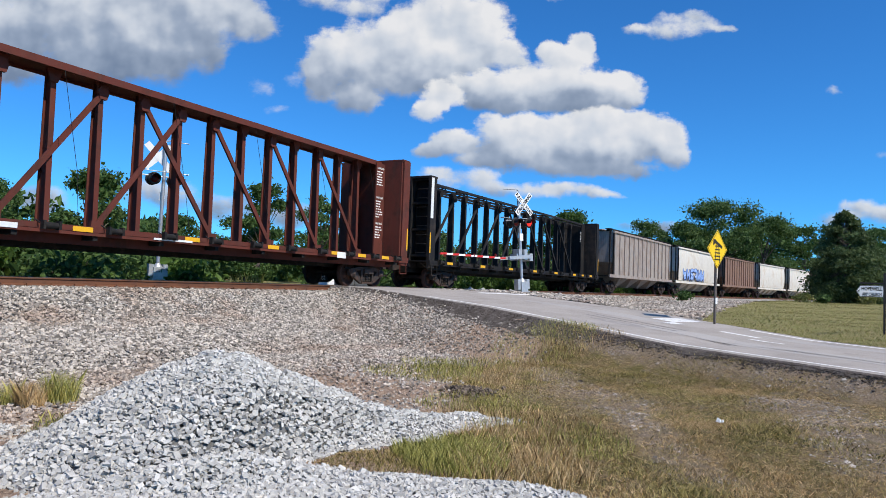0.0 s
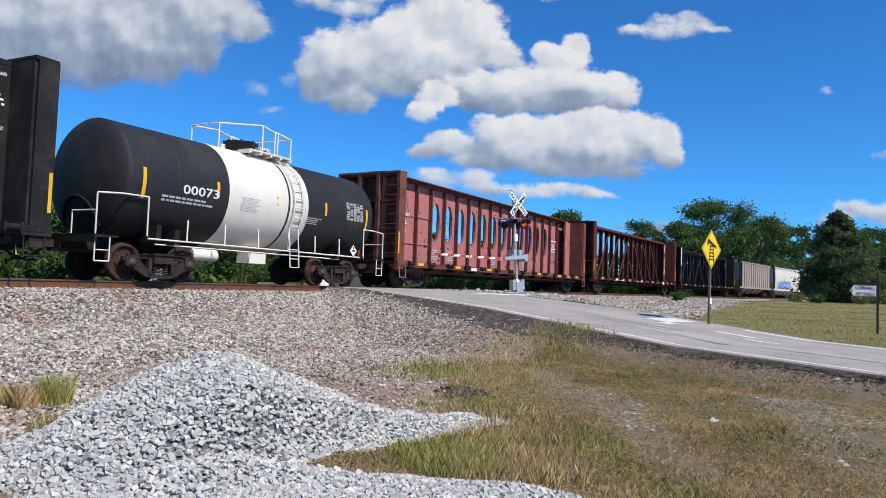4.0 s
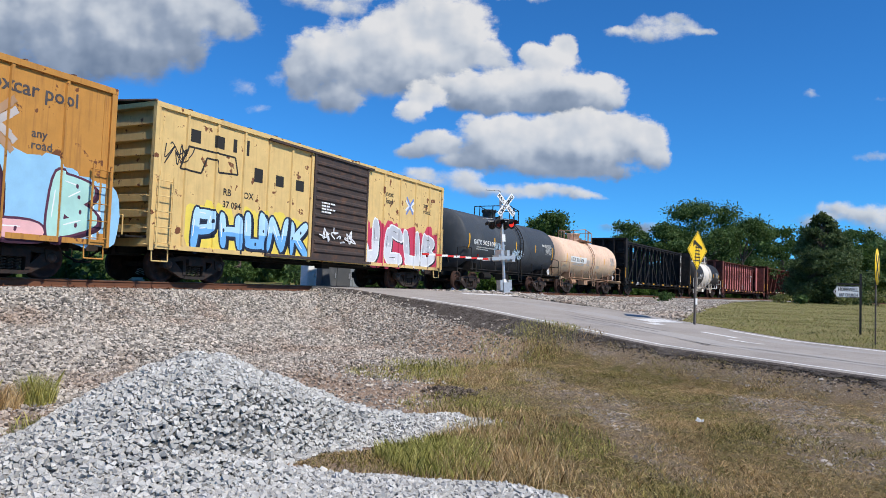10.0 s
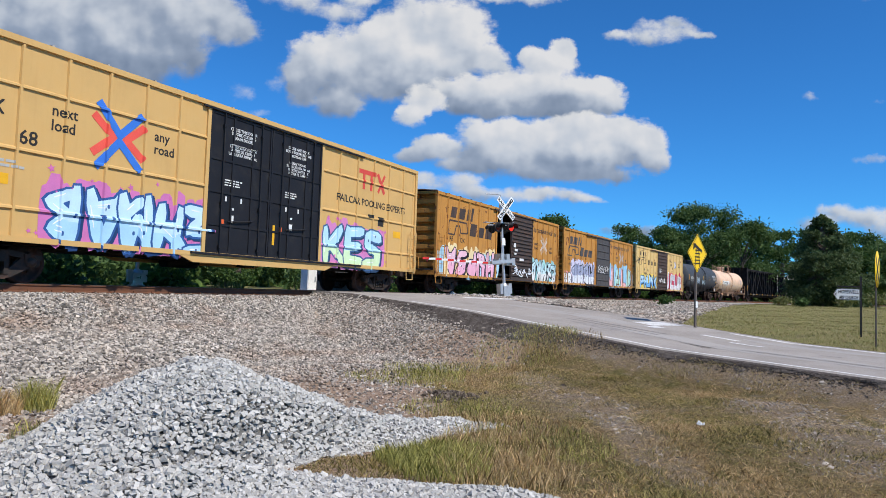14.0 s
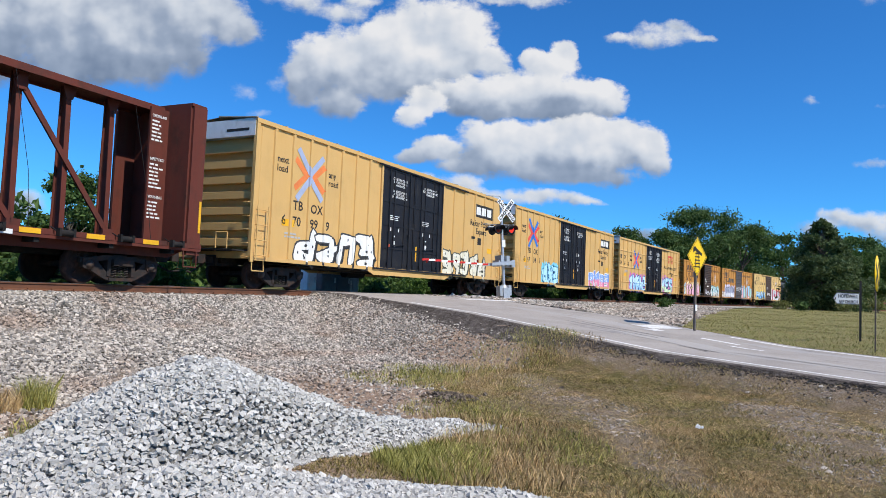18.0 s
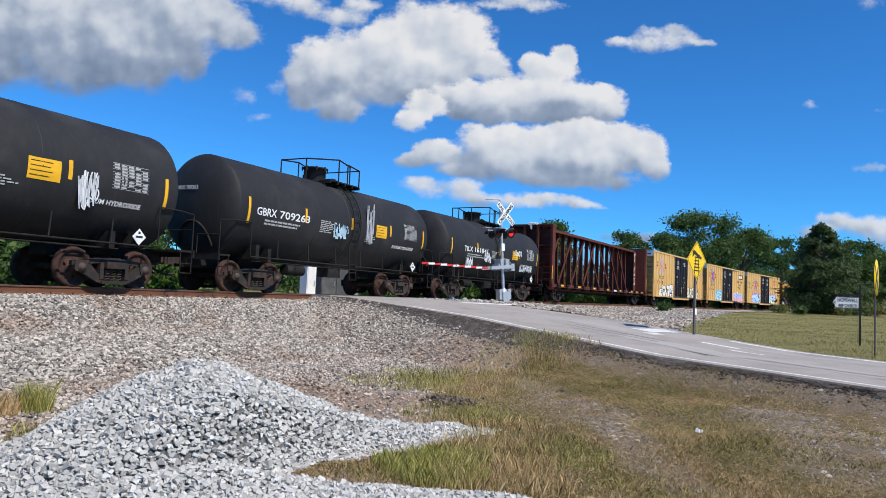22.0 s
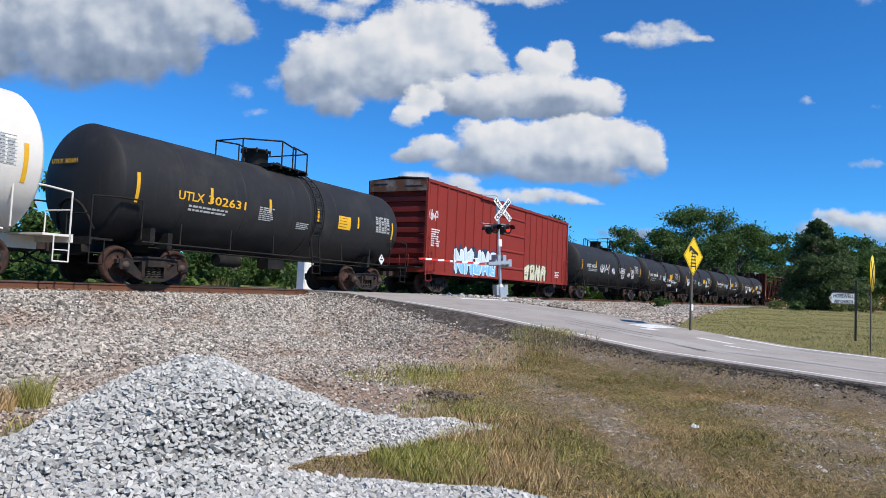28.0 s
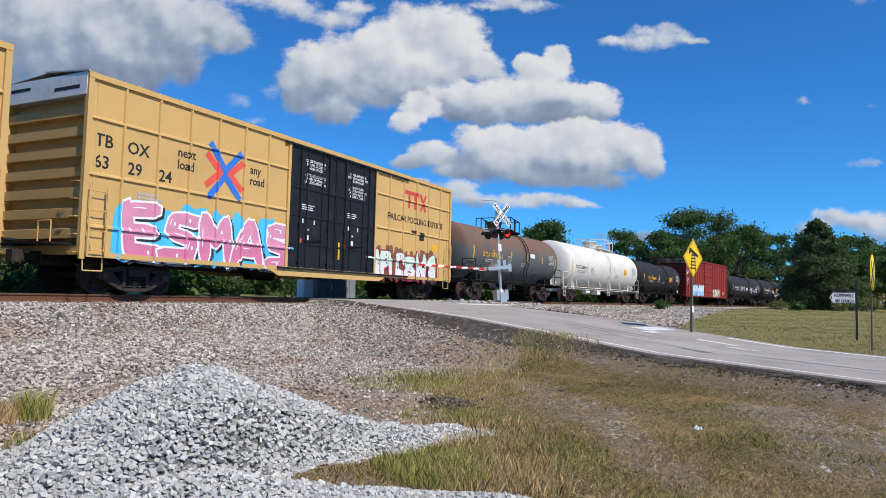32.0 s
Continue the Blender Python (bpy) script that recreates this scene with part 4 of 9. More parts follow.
def bars(parent, rows, mat, y, name="stencil", label=""):
    """Plain bars for small stencils: x, z, length, height each."""
    sh = Shape()
    for x, z, w, h in rows:
        sh.box(x, x + w, y - 0.003, y + 0.001, z, z + h)
    ob = part(name, sh, mat, parent, label)
    if name == "stencil" and len(rows) > 1:
        ob["kind"] = "stuff"
    return ob


def stencil_block(parent, x, z, w, n, mat, y, seed=0, h=0.055, gap=0.045, name="stencil"):
    rnd = random.Random(seed)
    rows = []
    for i in range(n):
        xx, zz = x, z - i * (h + gap)
        end = x + w * rnd.uniform(0.6, 1.0)
        while xx < end - 0.05:
            l = rnd.uniform(0.08, 0.24)
            rows.append((xx, zz, min(l, end - xx), h))
            xx += l + 0.035
    ob = bars(parent, rows, mat, y, name)
    ob["kind"] = "stuff"
    return ob


PAINTED = ("lettering", "emblem_bar", "emblem_angle", "owner_mark", "owner_panel", "pool_block", "pool_emblem", "stencil", "colour_cloud", "outline", "fill", "second_fill",
           "inner_stroke", "highlight", "paint_spots", "data_plate", "spray_tag", "chequer")


def hug(car, posts, post_w, W, rib, rows=()):
    """Lets the paint on the side follow the posts and ribs that stand proud of the sheet."""
    cuts = [(0, p, post_w / 2, post_w / 2, post_w / 2 - 0.02, post_w / 2 - 0.02, rib + 0.001) for p in posts]
    cuts += [(2, z, 0.03, 0.05, 0.024, 0.02, rib - 0.003) for z in rows]
    for ob in list(car.children):
        if ob.name.split(".")[0] not in PAINTED or ob.type != "MESH":
            continue
        me = ob.data
        me.transform(ob.matrix_basis)
        ob.matrix_basis = Matrix()
        co = [v.co for v in me.vertices]
        if not co or max(c.y for c in co) > -W + rib + 0.03 or min(c.y for c in co) < -W + rib - 0.035:
            continue
        lo, hi = [min(c[i] for c in co) for i in range(3)], [max(c[i] for c in co) for i in range(3)]
        use = [c for c in cuts if c[1] - c[2] < hi[c[0]] and c[1] + c[3] > lo[c[0]]]
        if not use:
            continue
        bm = bmesh.new()
        bm.from_mesh(me)
        for ax, m, l0, h0, l1, h1, lift in use:
            for q in (m - l0, m - l1, m + h1, m + h0):
                bmesh.ops.bisect_plane(bm, geom=bm.verts[:] + bm.edges[:] + bm.faces[:], plane_co=(q, 0, 0) if ax == 0 else (0, 0, q), plane_no=(1, 0, 0) if ax == 0 else (0, 0, 1))
        for v in bm.verts:
            up = [0.0]
            for ax, m, l0, h0, l1, h1, lift in use:
                k = v.co[ax] - m
                up.append(lift * max(0.0, min(1.0, (k + l0) / (l0 - l1), (h0 - k) / (h0 - h1))))
            v.co.y -= max(up)
        bm.to_mesh(me)
        bm.free()


# spray-painted pieces: rounded upright shapes with an outline, over a cloud of colour
def blob(cx, cz, rx, rz, rnd, n=18, rough=0.15, tilt=0.0):
    out = []
    for i in range(n):
        a = 2 * math.pi * i / n
        k = 1 + rough * rnd.uniform(-1, 1)
        sx, sz = rx * k * math.copysign(abs(math.cos(a)) ** 0.6, math.cos(a)), rz * k * math.copysign(abs(math.sin(a)) ** 0.6, math.sin(a))
        out.append((cx + sx + tilt * sz, cz + sz))
    return out


SPRAY = {}


def spray(col):
    key = tuple(col)
    if key not in SPRAY:
        SPRAY[key] = material("spray_paint_%d" % len(SPRAY), col, 0.6, grain=0.10, scale=2.0, spec=0.35)
    return SPRAY[key]


# letter-like forms as strokes in a unit box: from x, z to x, z
FORMS = []          # in order: K E S A P H U N O J B C M L
FORMS.append([(0.18, 0, 0.2, 1), (0.3, 0.45, 0.95, 1.02), (0.35, 0.58, 1.02, -0.02)])
FORMS.append([(0.18, 0, 0.18, 1), (0.2, 0.9, 0.95, 0.97), (0.2, 0.5, 0.8, 0.53), (0.2, 0.1, 1.0, 0.07)])
FORMS.append([(0.98, 0.85, 0.3, 0.9), (0.24, 0.92, 0.2, 0.58), (0.2, 0.56, 0.85, 0.44), (0.85, 0.46, 0.8, 0.1), (0.88, 0.1, 0.02, 0.07)])
FORMS.append([(0.05, 0, 0.42, 1), (0.5, 1.02, 0.98, 0), (0.22, 0.33, 0.8, 0.33)])
FORMS.append([(0.18, -0.03, 0.2, 1), (0.2, 0.9, 0.8, 0.86), (0.85, 0.92, 0.8, 0.48), (0.82, 0.48, 0.25, 0.44)])
FORMS.append([(0.16, 0, 0.2, 1.03), (0.87, 0, 0.82, 1), (0.2, 0.48, 0.85, 0.52)])
FORMS.append([(0.18, 1, 0.18, 0.2), (0.15, 0.15, 0.85, 0.12), (0.85, 0.05, 0.86, 1.02)])
FORMS.append([(0.14, 0, 0.14, 1), (0.15, 0.98, 0.85, 0.02), (0.86, 0, 0.88, 1)])
FORMS.append([(0.2, 0.12, 0.2, 0.88), (0.15, 0.86, 0.85, 0.88), (0.82, 0.9, 0.82, 0.1), (0.85, 0.12, 0.15, 0.12)])
FORMS.append([(0.65, 1.02, 0.6, 0.18), (0.62, 0.13, 0.1, 0.1), (0.1, 0.08, 0.04, 0.42)])
FORMS.append([(0.18, 0, 0.2, 1), (0.2, 0.9, 0.78, 0.78), (0.78, 0.8, 0.3, 0.52), (0.3, 0.54, 0.9, 0.28), (0.9, 0.3, 0.2, 0.08)])

FORMS.append([(0.98, 0.82, 0.35, 0.92), (0.24, 0.9, 0.18, 0.15), (0.22, 0.1, 1.0, 0.16)])
FORMS.append([(0.1, 0, 0.16, 1), (0.16, 0.98, 0.5, 0.4), (0.5, 0.4, 0.84, 1.0), (0.86, 1, 0.94, 0)])
FORMS.append([(0.22, 1.02, 0.18, 0.1), (0.15, 0.1, 0.95, 0.1)])
FORM_OF = dict(zip("KESAPHUNOJBCML", FORMS))


def stroke(a, b, w, ext, lean, soft):
    """The outline of one broad stroke with slanted ends; soft: corners cut to round them."""
    dx, dz = b[0] - a[0], b[1] - a[1]
    l = math.hypot(dx, dz) or 1
    dx, dz = dx / l, dz / l
    h, k = w / 2, lean * w
    pts = [(a[0] - dx * (ext + k) - dz * h, a[1] - dz * (ext + k) + dx * h), (b[0] + dx * (ext - k) - dz * h, b[1] + dz * (ext - k) + dx * h),
           (b[0] + dx * (ext + k) + dz * h, b[1] + dz * (ext + k) - dx * h), (a[0] - dx * (ext - k) + dz * h, a[1] - dz * (ext - k) - dx * h)]
    for _ in range(soft):
        q = []
        for (ax, az), (bx, bz) in zip(pts, pts[1:] + pts[:1]):
            q += [(0.78 * ax + 0.22 * bx, 0.78 * az + 0.22 * bz), (0.22 * ax + 0.78 * bx, 0.22 * az + 0.78 * bz)]
        pts = q
    return pts


def above(pts, z):
    """The part of an outline over the height z."""
    out = []
    for (ax, az), (bx, bz) in zip(pts, pts[1:] + pts[:1]):
        if az >= z:
            out.append((ax, az))
        if (az >= z) != (bz >= z):
            k = (z - az) / (bz - az)
            out.append((ax + k * (bx - ax), z))
    return out


def graffiti(parent, x0, x1, z0, z1, y, seed, back, fill, line, n=5, second=None, shine=(0.85, 0.85, 0.85), spots=None, mode="split", soft=2, text=""):
    """A spray-painted piece: ragged colour cloud, block shade, outlined interlocking letter forms in two colours, highlights and spots."""
    rnd = random.Random(seed)
    n = len(text) or n
    w = (x1 - x0) / n
    H = z1 - z0
    if back:
        cl = Shape()
        for k in range(5 * n):
            cx = x0 + (x1 - x0) * (k + 0.5) / (5 * n) + rnd.uniform(-0.1, 0.1) * w
            hz_ = H * rnd.uniform(0.42, 0.58)
            cl.plate(blob(cx, z0 + hz_ * 0.96, w * rnd.uniform(0.16, 0.3), hz_, rnd, 14, 0.10), y - 0.0022 - 0.00003 * k, y)
        part("colour_cloud", cl, spray(back), parent)
    if spots:
        sp = Shape()
        for _ in range(26):
            cx, cz, r = rnd.uniform(x0 - 0.3, x1 + 0.3), rnd.uniform(z0 + 0.2, z1 + 0.25), rnd.uniform(0.03, 0.10)
            sp.plate([(cx + (r if k % 2 else r * 0.4) * math.cos(math.pi * k / 5), cz + (r if k % 2 else r * 0.4) * math.sin(math.pi * k / 5)) for k in range(10)], y - 0.0045, y)
        part("paint_spots", sp, spray(spots), parent)["kind"] = "stuff"
    last = None
    detail, light = Shape(), Shape()
    for i in range(n):
        form = FORM_OF[text[i]] if text else rnd.choice([f for f in FORMS if f is not last])
        last = form
        if not text:          # tangled and unreadable: turned over, with a stroke across
            form = [(1 - a, 1 - b, 1 - c, 1 - d) for a, b, c, d in form] + [(rnd.uniform(0, 0.4), rnd.uniform(0.2, 0.8), rnd.uniform(0.6, 1.1), rnd.uniform(0.0, 1.0))]
        h = H * rnd.uniform(0.80, 0.98)
        bx, bz = x0 + w * i - 0.06 * w, z0 + rnd.uniform(0.0, 0.07) * H
        ww, tilt, bow = w * rnd.uniform(1.02, 1.16), rnd.uniform(-0.16, 0.16), rnd.uniform(-0.05, 0.05)

        def at(px, pz):
            return (bx + ww * (0.08 + 0.84 * px) + tilt * h * (pz - 0.5), bz + h * (0.04 + 0.92 * pz) + bow * h * (px - 0.5))
        sw = min(ww * 0.27, h * 0.26)
        base = y - 0.0025 - 0.0026 * i
        shadow, rim, low_, high_ = Shape(), Shape(), Shape(), Shape()
        cut = bz + h * rnd.uniform(0.40, 0.52)
        for j, (ax, az, cx, cz) in enumerate(form):
            a, b = at(ax, az), at(cx, cz)
            wj, lean = sw * rnd.uniform(0.88, 1.2), rnd.uniform(-0.25, 0.25)
            e = 0.0001 * j
            out = stroke(a, b, wj + 0.11, sw * 0.22 + 0.055, lean, soft)
            shadow.plate([(px + 0.07, pz - 0.06) for px, pz in out], base - 0.0002 - e, y)
            rim.plate(out, base - 0.0008 - e, y)
            body = stroke(a, b, wj, sw * 0.22, lean, soft)
            low_.plate(body, base - 0.0015 - e, y)
            top_ = above(body, cut + rnd.uniform(-0.04, 0.04) * h)
            if mode == "split" and second and len(top_) > 2:
                high_.plate(top_, base - 0.0021 - e, y)
            # thin inner line and a highlight along the stroke
            if rnd.random() < 0.6:
                p, q = (a[0] + (b[0] - a[0]) * 0.25, a[1] + (b[1] - a[1]) * 0.25), (a[0] + (b[0] - a[0]) * 0.7, a[1] + (b[1] - a[1]) * 0.7)
                light.plate(stroke((p[0] - wj * 0.22, p[1] + wj * 0.12), (q[0] - wj * 0.22, q[1] + wj * 0.12), 0.028, 0.0, 0.0, 1), base - 0.0030, y)
            if rnd.random() < 0.5:
                m = (a[0] * 0.5 + b[0] * 0.5 + wj * 0.1, a[1] * 0.5 + b[1] * 0.5)
                detail.plate(blob(m[0], m[1], 0.035, 0.05, rnd, 8), base - 0.0032, y)
        part("outline", shadow, spray(tuple(0.45 * c for c in line) if sum(line) < 1.2 else (0.03, 0.03, 0.04)), parent)
        part("outline", rim, spray(line), parent)
        part("fill", low_, spray(second if mode == "alt" and second and i % 2 else fill), parent)
        if high_.f:
            part("second_fill", high_, spray(second), parent)
    for nm, sh, col in (("inner_stroke", detail, line), ("highlight", light, shine)):
        if sh.f:
            part(nm, sh, spray(col), parent)["kind"] = "stuff"


def tag_scrawl(parent, x0, x1, z0, z1, y, seed, col, r=0.013, n=9):
    """A hand-drawn looping spray tag."""
    rnd = random.Random(seed)
    sh = Shape()
    w, H = (x1 - x0) / n, z1 - z0
    for i in range(n):
        knots = [(x0 + w * (i + rnd.uniform(-0.7, 1.7)), z0 + H * rnd.uniform(0.0, 1.0)) for _ in range(rnd.randint(4, 6))]
        knots = [knots[0]] + knots + [knots[-1]]
        pts = []
        for a, b, c, d in zip(knots, knots[1:], knots[2:], knots[3:]):
            for k in range(6):
                q = k / 6
                pts.append(tuple(0.5 * (2 * b[m] + (c[m] - a[m]) * q + (2 * a[m] - 5 * b[m] + 4 * c[m] - d[m]) * q * q + (3 * b[m] - a[m] - 3 * c[m] + d[m]) * q ** 3) for m in (0, 1)))
        for a, b in zip(pts, pts[1:]):
            sh.beam((a[0], y, a[1]), (b[0], y, b[1]), 0.006, r * 2, (0, 1, 0))
    part("spray_tag", sh, spray(col), parent)["kind"] = "stuff"


def bubble_tag(parent, x0, x1, z0, z1, y, seed, col, r=0.014, n=3, rows=1):
    """Rows of fat hand-drawn loops, each with a small loop inside."""
    rnd = random.Random(seed)
    sh = Shape()
    w, H = (x1 - x0) / n, (z1 - z0) / rows
    for j in range(rows):
        for i in range(n):
            cx, cz = x0 + w * (i + 0.5), z0 + H * (j + 0.5) + rnd.uniform(-0.06, 0.06) * H
            wob = [rnd.uniform(0.75, 1.15) for _ in range(5)]
            for k, sc in ((1, 1.0), (-0.2, 0.32)):
                pts = []
                for m in range(21):
                    a = 2 * math.pi * m / 20
                    q = sc * (wob[0] + 0.16 * wob[1] * math.cos(3 * a + seed + i) + 0.10 * wob[2] * math.sin(5 * a + i))
                    pts.append((cx + 0.47 * w * q * math.cos(a) + 0.06 * w * (1 - k), cz + 0.46 * H * q * math.sin(a)))
                for a, b in zip(pts, pts[1:]):
                    sh.beam((a[0], y, a[1]), (b[0], y, b[1]), 0.006, r * 2, (0, 1, 0))
    part("spray_tag", sh, spray(col), parent)["kind"] = "stuff"


def boxcar(name, s0, s1, top, paint, end_paint, roof_mat, doors, posts, label, door_mat, z0=0.78, rib_rows=(), end_ribs=7, ladder_mat=None, rib=0.05, end_panel=None,
           blue=False, sill=None, high=False, post_w=0.10):
    """A boxcar: sheathed sides with posts, corrugated ends, sliding or plug doors, roof, underframe, ladders and trucks."""
    L, W = s1 - s0, 1.55
    car = new(name)
    hx = L / 2
    lm = ladder_mat or paint
    d0, d1 = doors
    for side in (-1, 1):
        y = side * (W - rib)
        yo = side * W
        sh = Shape()
        for a, b in ((-hx, d0), (d1, hx)):
            part("side_sheet", Shape().box(a, b, *sorted((y, y - side * 0.06)), z0 + 0.12, top - 0.06), paint, car)
        part("door_header", Shape().box(d0, d1, *sorted((y, y - side * 0.06)), top - 0.22, top - 0.06), paint, car)
        xs = [a for a in posts]
        for x in xs:
            ps = Shape().hexa([(x - post_w / 2, y, z0 + 0.14), (x + post_w / 2, y, z0 + 0.14), (x + post_w / 2, y, top - 0.1), (x - post_w / 2, y, top - 0.1)][:2] + [(x + post_w / 2 - 0.02, yo, z0 + 0.14), (x - post_w / 2 + 0.02, yo, z0 + 0.14),
                              (x - post_w / 2, y, top - 0.1), (x + post_w / 2, y, top - 0.1), (x + post_w / 2 - 0.02, yo, top - 0.1), (x - post_w / 2 + 0.02, yo, top - 0.1)])
            part("side_post", ps, paint, car)
        fr = Shape()
        for a, b in ((-hx, -hx + 0.14), (hx - 0.14, hx), (d0 - 0.12, d0), (d1, d1 + 0.12)):
            fr.box(a, b, *sorted((y + side * 0.005, yo + side * 0.004)), z0, top - 0.05)
        fr.box(-hx, hx, *sorted((y, yo + side * 0.012)), top - 0.13, top)
        pieces("side_frame", fr, paint, car)
        sl = Shape()
        sl.hexa([(-hx, y, z0 + 0.05), (hx, y, z0 + 0.05), (hx, yo, z0 + 0.05), (-hx, yo, z0 + 0.05), (-hx, y, z0 + 0.17), (hx, y, z0 + 0.17), (hx, yo, z0 + 0.17), (-hx, yo, z0 + 0.17)])
        if sill:
            a, b, zz = sill
            sl.hexa([(a + 0.5, y, zz), (b - 0.5, y, zz), (b - 0.5, yo, zz), (a + 0.5, yo, zz), (a, y, z0 + 0.06), (b, y, z0 + 0.06), (b, yo, z0 + 0.06), (a, yo, z0 + 0.06)])
        part("side_sill", sl, paint, car)
        if rib_rows:
            rr = Shape()
            edges = sorted([-hx + 0.1] + [x for x in xs if x < d0] + [d0 - 0.05])
            edges2 = sorted([d1 + 0.05] + [x for x in xs if x > d1] + [hx - 0.1])
            for seq in (edges, edges2):
                for a, b in zip(seq, seq[1:]):
                    for zz in rib_rows:
                        rr.hexa([(a, y, zz - 0.03), (b, y, zz - 0.03), (b, yo - side * 0.004, zz - 0.025), (a, yo - side * 0.004, zz - 0.025), (a, y, zz + 0.05), (b, y, zz + 0.05), (b, yo - side * 0.012, zz + 0.02), (a, yo - side * 0.012, zz + 0.02)])
            pieces("side_rib", rr, paint, car)
    # corrugated ends
    for e in (-1, 1):
        sh = Shape()
        n = end_ribs
        lo, hi = z0 + 0.35, top - (0.62 if end_panel else 0.25)
        for i in range(n):
            zz = lo + (hi - lo) * (i + 0.5) / n
            h = (hi - lo) / n * 0.5
            x = e * (hx - 0.27)
            sh.hexa([(x, -W + 0.04, zz - h * 0.55), (x + e * 0.20, -W + 0.08, zz - h * 0.50), (x + e * 0.20, W - 0.08, zz - h * 0.50), (x, W - 0.04, zz - h * 0.55),
                     (x, -W + 0.04, zz + h * 0.66), (x + e * 0.20, -W + 0.08, zz + h * 0.42), (x + e * 0.20, W - 0.08, zz + h * 0.42), (x, W - 0.04, zz + h * 0.66)])
        wall = part("end_wall", Shape().box(*sorted((e * (hx - 0.26), e * (hx - 0.31))), -W + 0.04, W - 0.04, z0 + 0.1, top).box(*sorted((e * (hx - 0.01), e * (hx - 0.3))), -W + 0.04, W - 0.04, top - 0.12, top + 0.002).box(*sorted((e * (hx - 0.01), e * (hx - 0.3))), -W + 0.04, W - 0.04, z0 + 0.1, z0 + 0.32), end_paint, car)
        pieces("end_rib", sh, end_paint, wall)
        if end_panel:
            part("end_panel", Shape().box(*sorted((e * (hx - 0.27), e * (hx + 0.012))), -W + 0.06, W - 0.06, top - 0.52, top + 0.0), end_panel, car, "white painted band across the top of the end")
            eb = Shape()
            for k, (a, b) in enumerate(((-1.25, -0.35), (0.55, 1.3))):
                eb.box(*sorted((e * (hx + 0.011), e * (hx + 0.016))), a, b, top - 0.36 + 0.12 * k, top - 0.28 + 0.12 * k)
            part("end_stencil", eb, BLACK_PAINT, car)
        cp = Shape()
        cp.box(*sorted((e * hx, e * (hx + 0.5))), -W + 0.25, -W + 1.05, z0 + 0.30, z0 + 0.34)
        cp.box(*sorted((e * hx, e * (hx + 0.42))), -0.9, 0.9, z0 + 0.32, z0 + 0.36)
        pieces("crossover_platform", cp, ladder_mat or BLACK, car)
        rl = Shape()
        for yy in (-W + 0.12, W - 0.12):
            ladder_x = e * (hx + 0.08)
            for i in range(4 if not high else 5):
                zz = z0 + 0.15 + 0.4 * i
                rl.path([(e * hx, yy - 0.2 if yy > 0 else yy + 0.2, zz), (ladder_x, yy - 0.2 if yy > 0 else yy + 0.2, zz), (ladder_x, yy, zz), (e * hx, yy, zz)], 0.012, 5)
        rl.path([(e * (hx + 0.2), -0.8, z0 + 0.3), (e * (hx + 0.2), -0.8, z0 + 0.85), (e * (hx + 0.2), -0.35, z0 + 0.85), (e * (hx + 0.2), -0.35, z0 + 0.3)], 0.02, 6)
        pieces("end_ladder", rl, lm, car)
        part("coupler", coupler_shape(e * hx, e), TRUCK, car)
    # side ladders and sill steps
    for e in (-1, 1):
        for side in (-1, 1):
            ls = Shape()
            ladder(ls, e * (hx - 0.36), side * W, z0 + 0.2, z0 + (1.75 if not high else 1.55), 5 if not high else 4, 0.46)
            ls.path([(e * (hx - 0.12), side * (W - 0.05), z0 + 0.05), (e * (hx - 0.12), side * (W - 0.03), z0 - 0.26), (e * (hx - 0.62), side * (W - 0.03), z0 - 0.26), (e * (hx - 0.62), side * (W - 0.05), z0 + 0.05)], 0.018, 6)
            part("side_ladder", ls, lm, car)
    # roof
    rs = Shape()
    n = 14
    for i in range(n):
        a, b = -hx + L * i / n, -hx + L * (i + 1) / n
        for side in (-1, 1):
            rs.add([(a, 0, top + 0.12), (b, 0, top + 0.12), (b, side * (W + 0.01), top + 0.0), (a, side * (W + 0.01), top + 0.0)], [(0, 1, 2, 3)])
        rs.hexa([(a - 0.03, -W, top + 0.0), (a + 0.03, -W, top + 0.0), (a + 0.03, 0, top + 0.12), (a - 0.03, 0, top + 0.12), (a - 0.03, -W, top + 0.035), (a + 0.03, -W, top + 0.035), (a + 0.03, 0, top + 0.155), (a - 0.03, 0, top + 0.155)])
    part("roof", rs, roof_mat, car)
    # underframe
    uf = Shape().box(-hx + 0.1, hx - 0.1, -0.32, 0.32, z0 - 0.06, z0 + 0.3).box(-hx, hx, -W + 0.1, W - 0.1, z0 + 0.3, z0 + 0.36)
    for k in range(7):
        x = -hx + L * (k + 0.5) / 7
        uf.box(x - 0.06, x + 0.06, -W + 0.1, W - 0.1, z0 + 0.12, z0 + 0.32)
    part("underframe", uf, BLACK, car)
    br = Shape().rod((-1.6, 0.6, z0 - 0.05), (-0.4, 0.6, z0 - 0.05), 0.2, 12).box(0.3, 0.75, -0.7, -0.4, z0 - 0.15, z0 + 0.2)
    br.rod((-hx + 1, -0.9, z0 - 0.0), (hx - 1, -0.9, z0 - 0.0), 0.02, 6)
    part("brake_gear", br, BLACK, car)
    for e in (-1, 1):
        truck(car, e * (hx - 1.95), blue)
    return car, W, hx


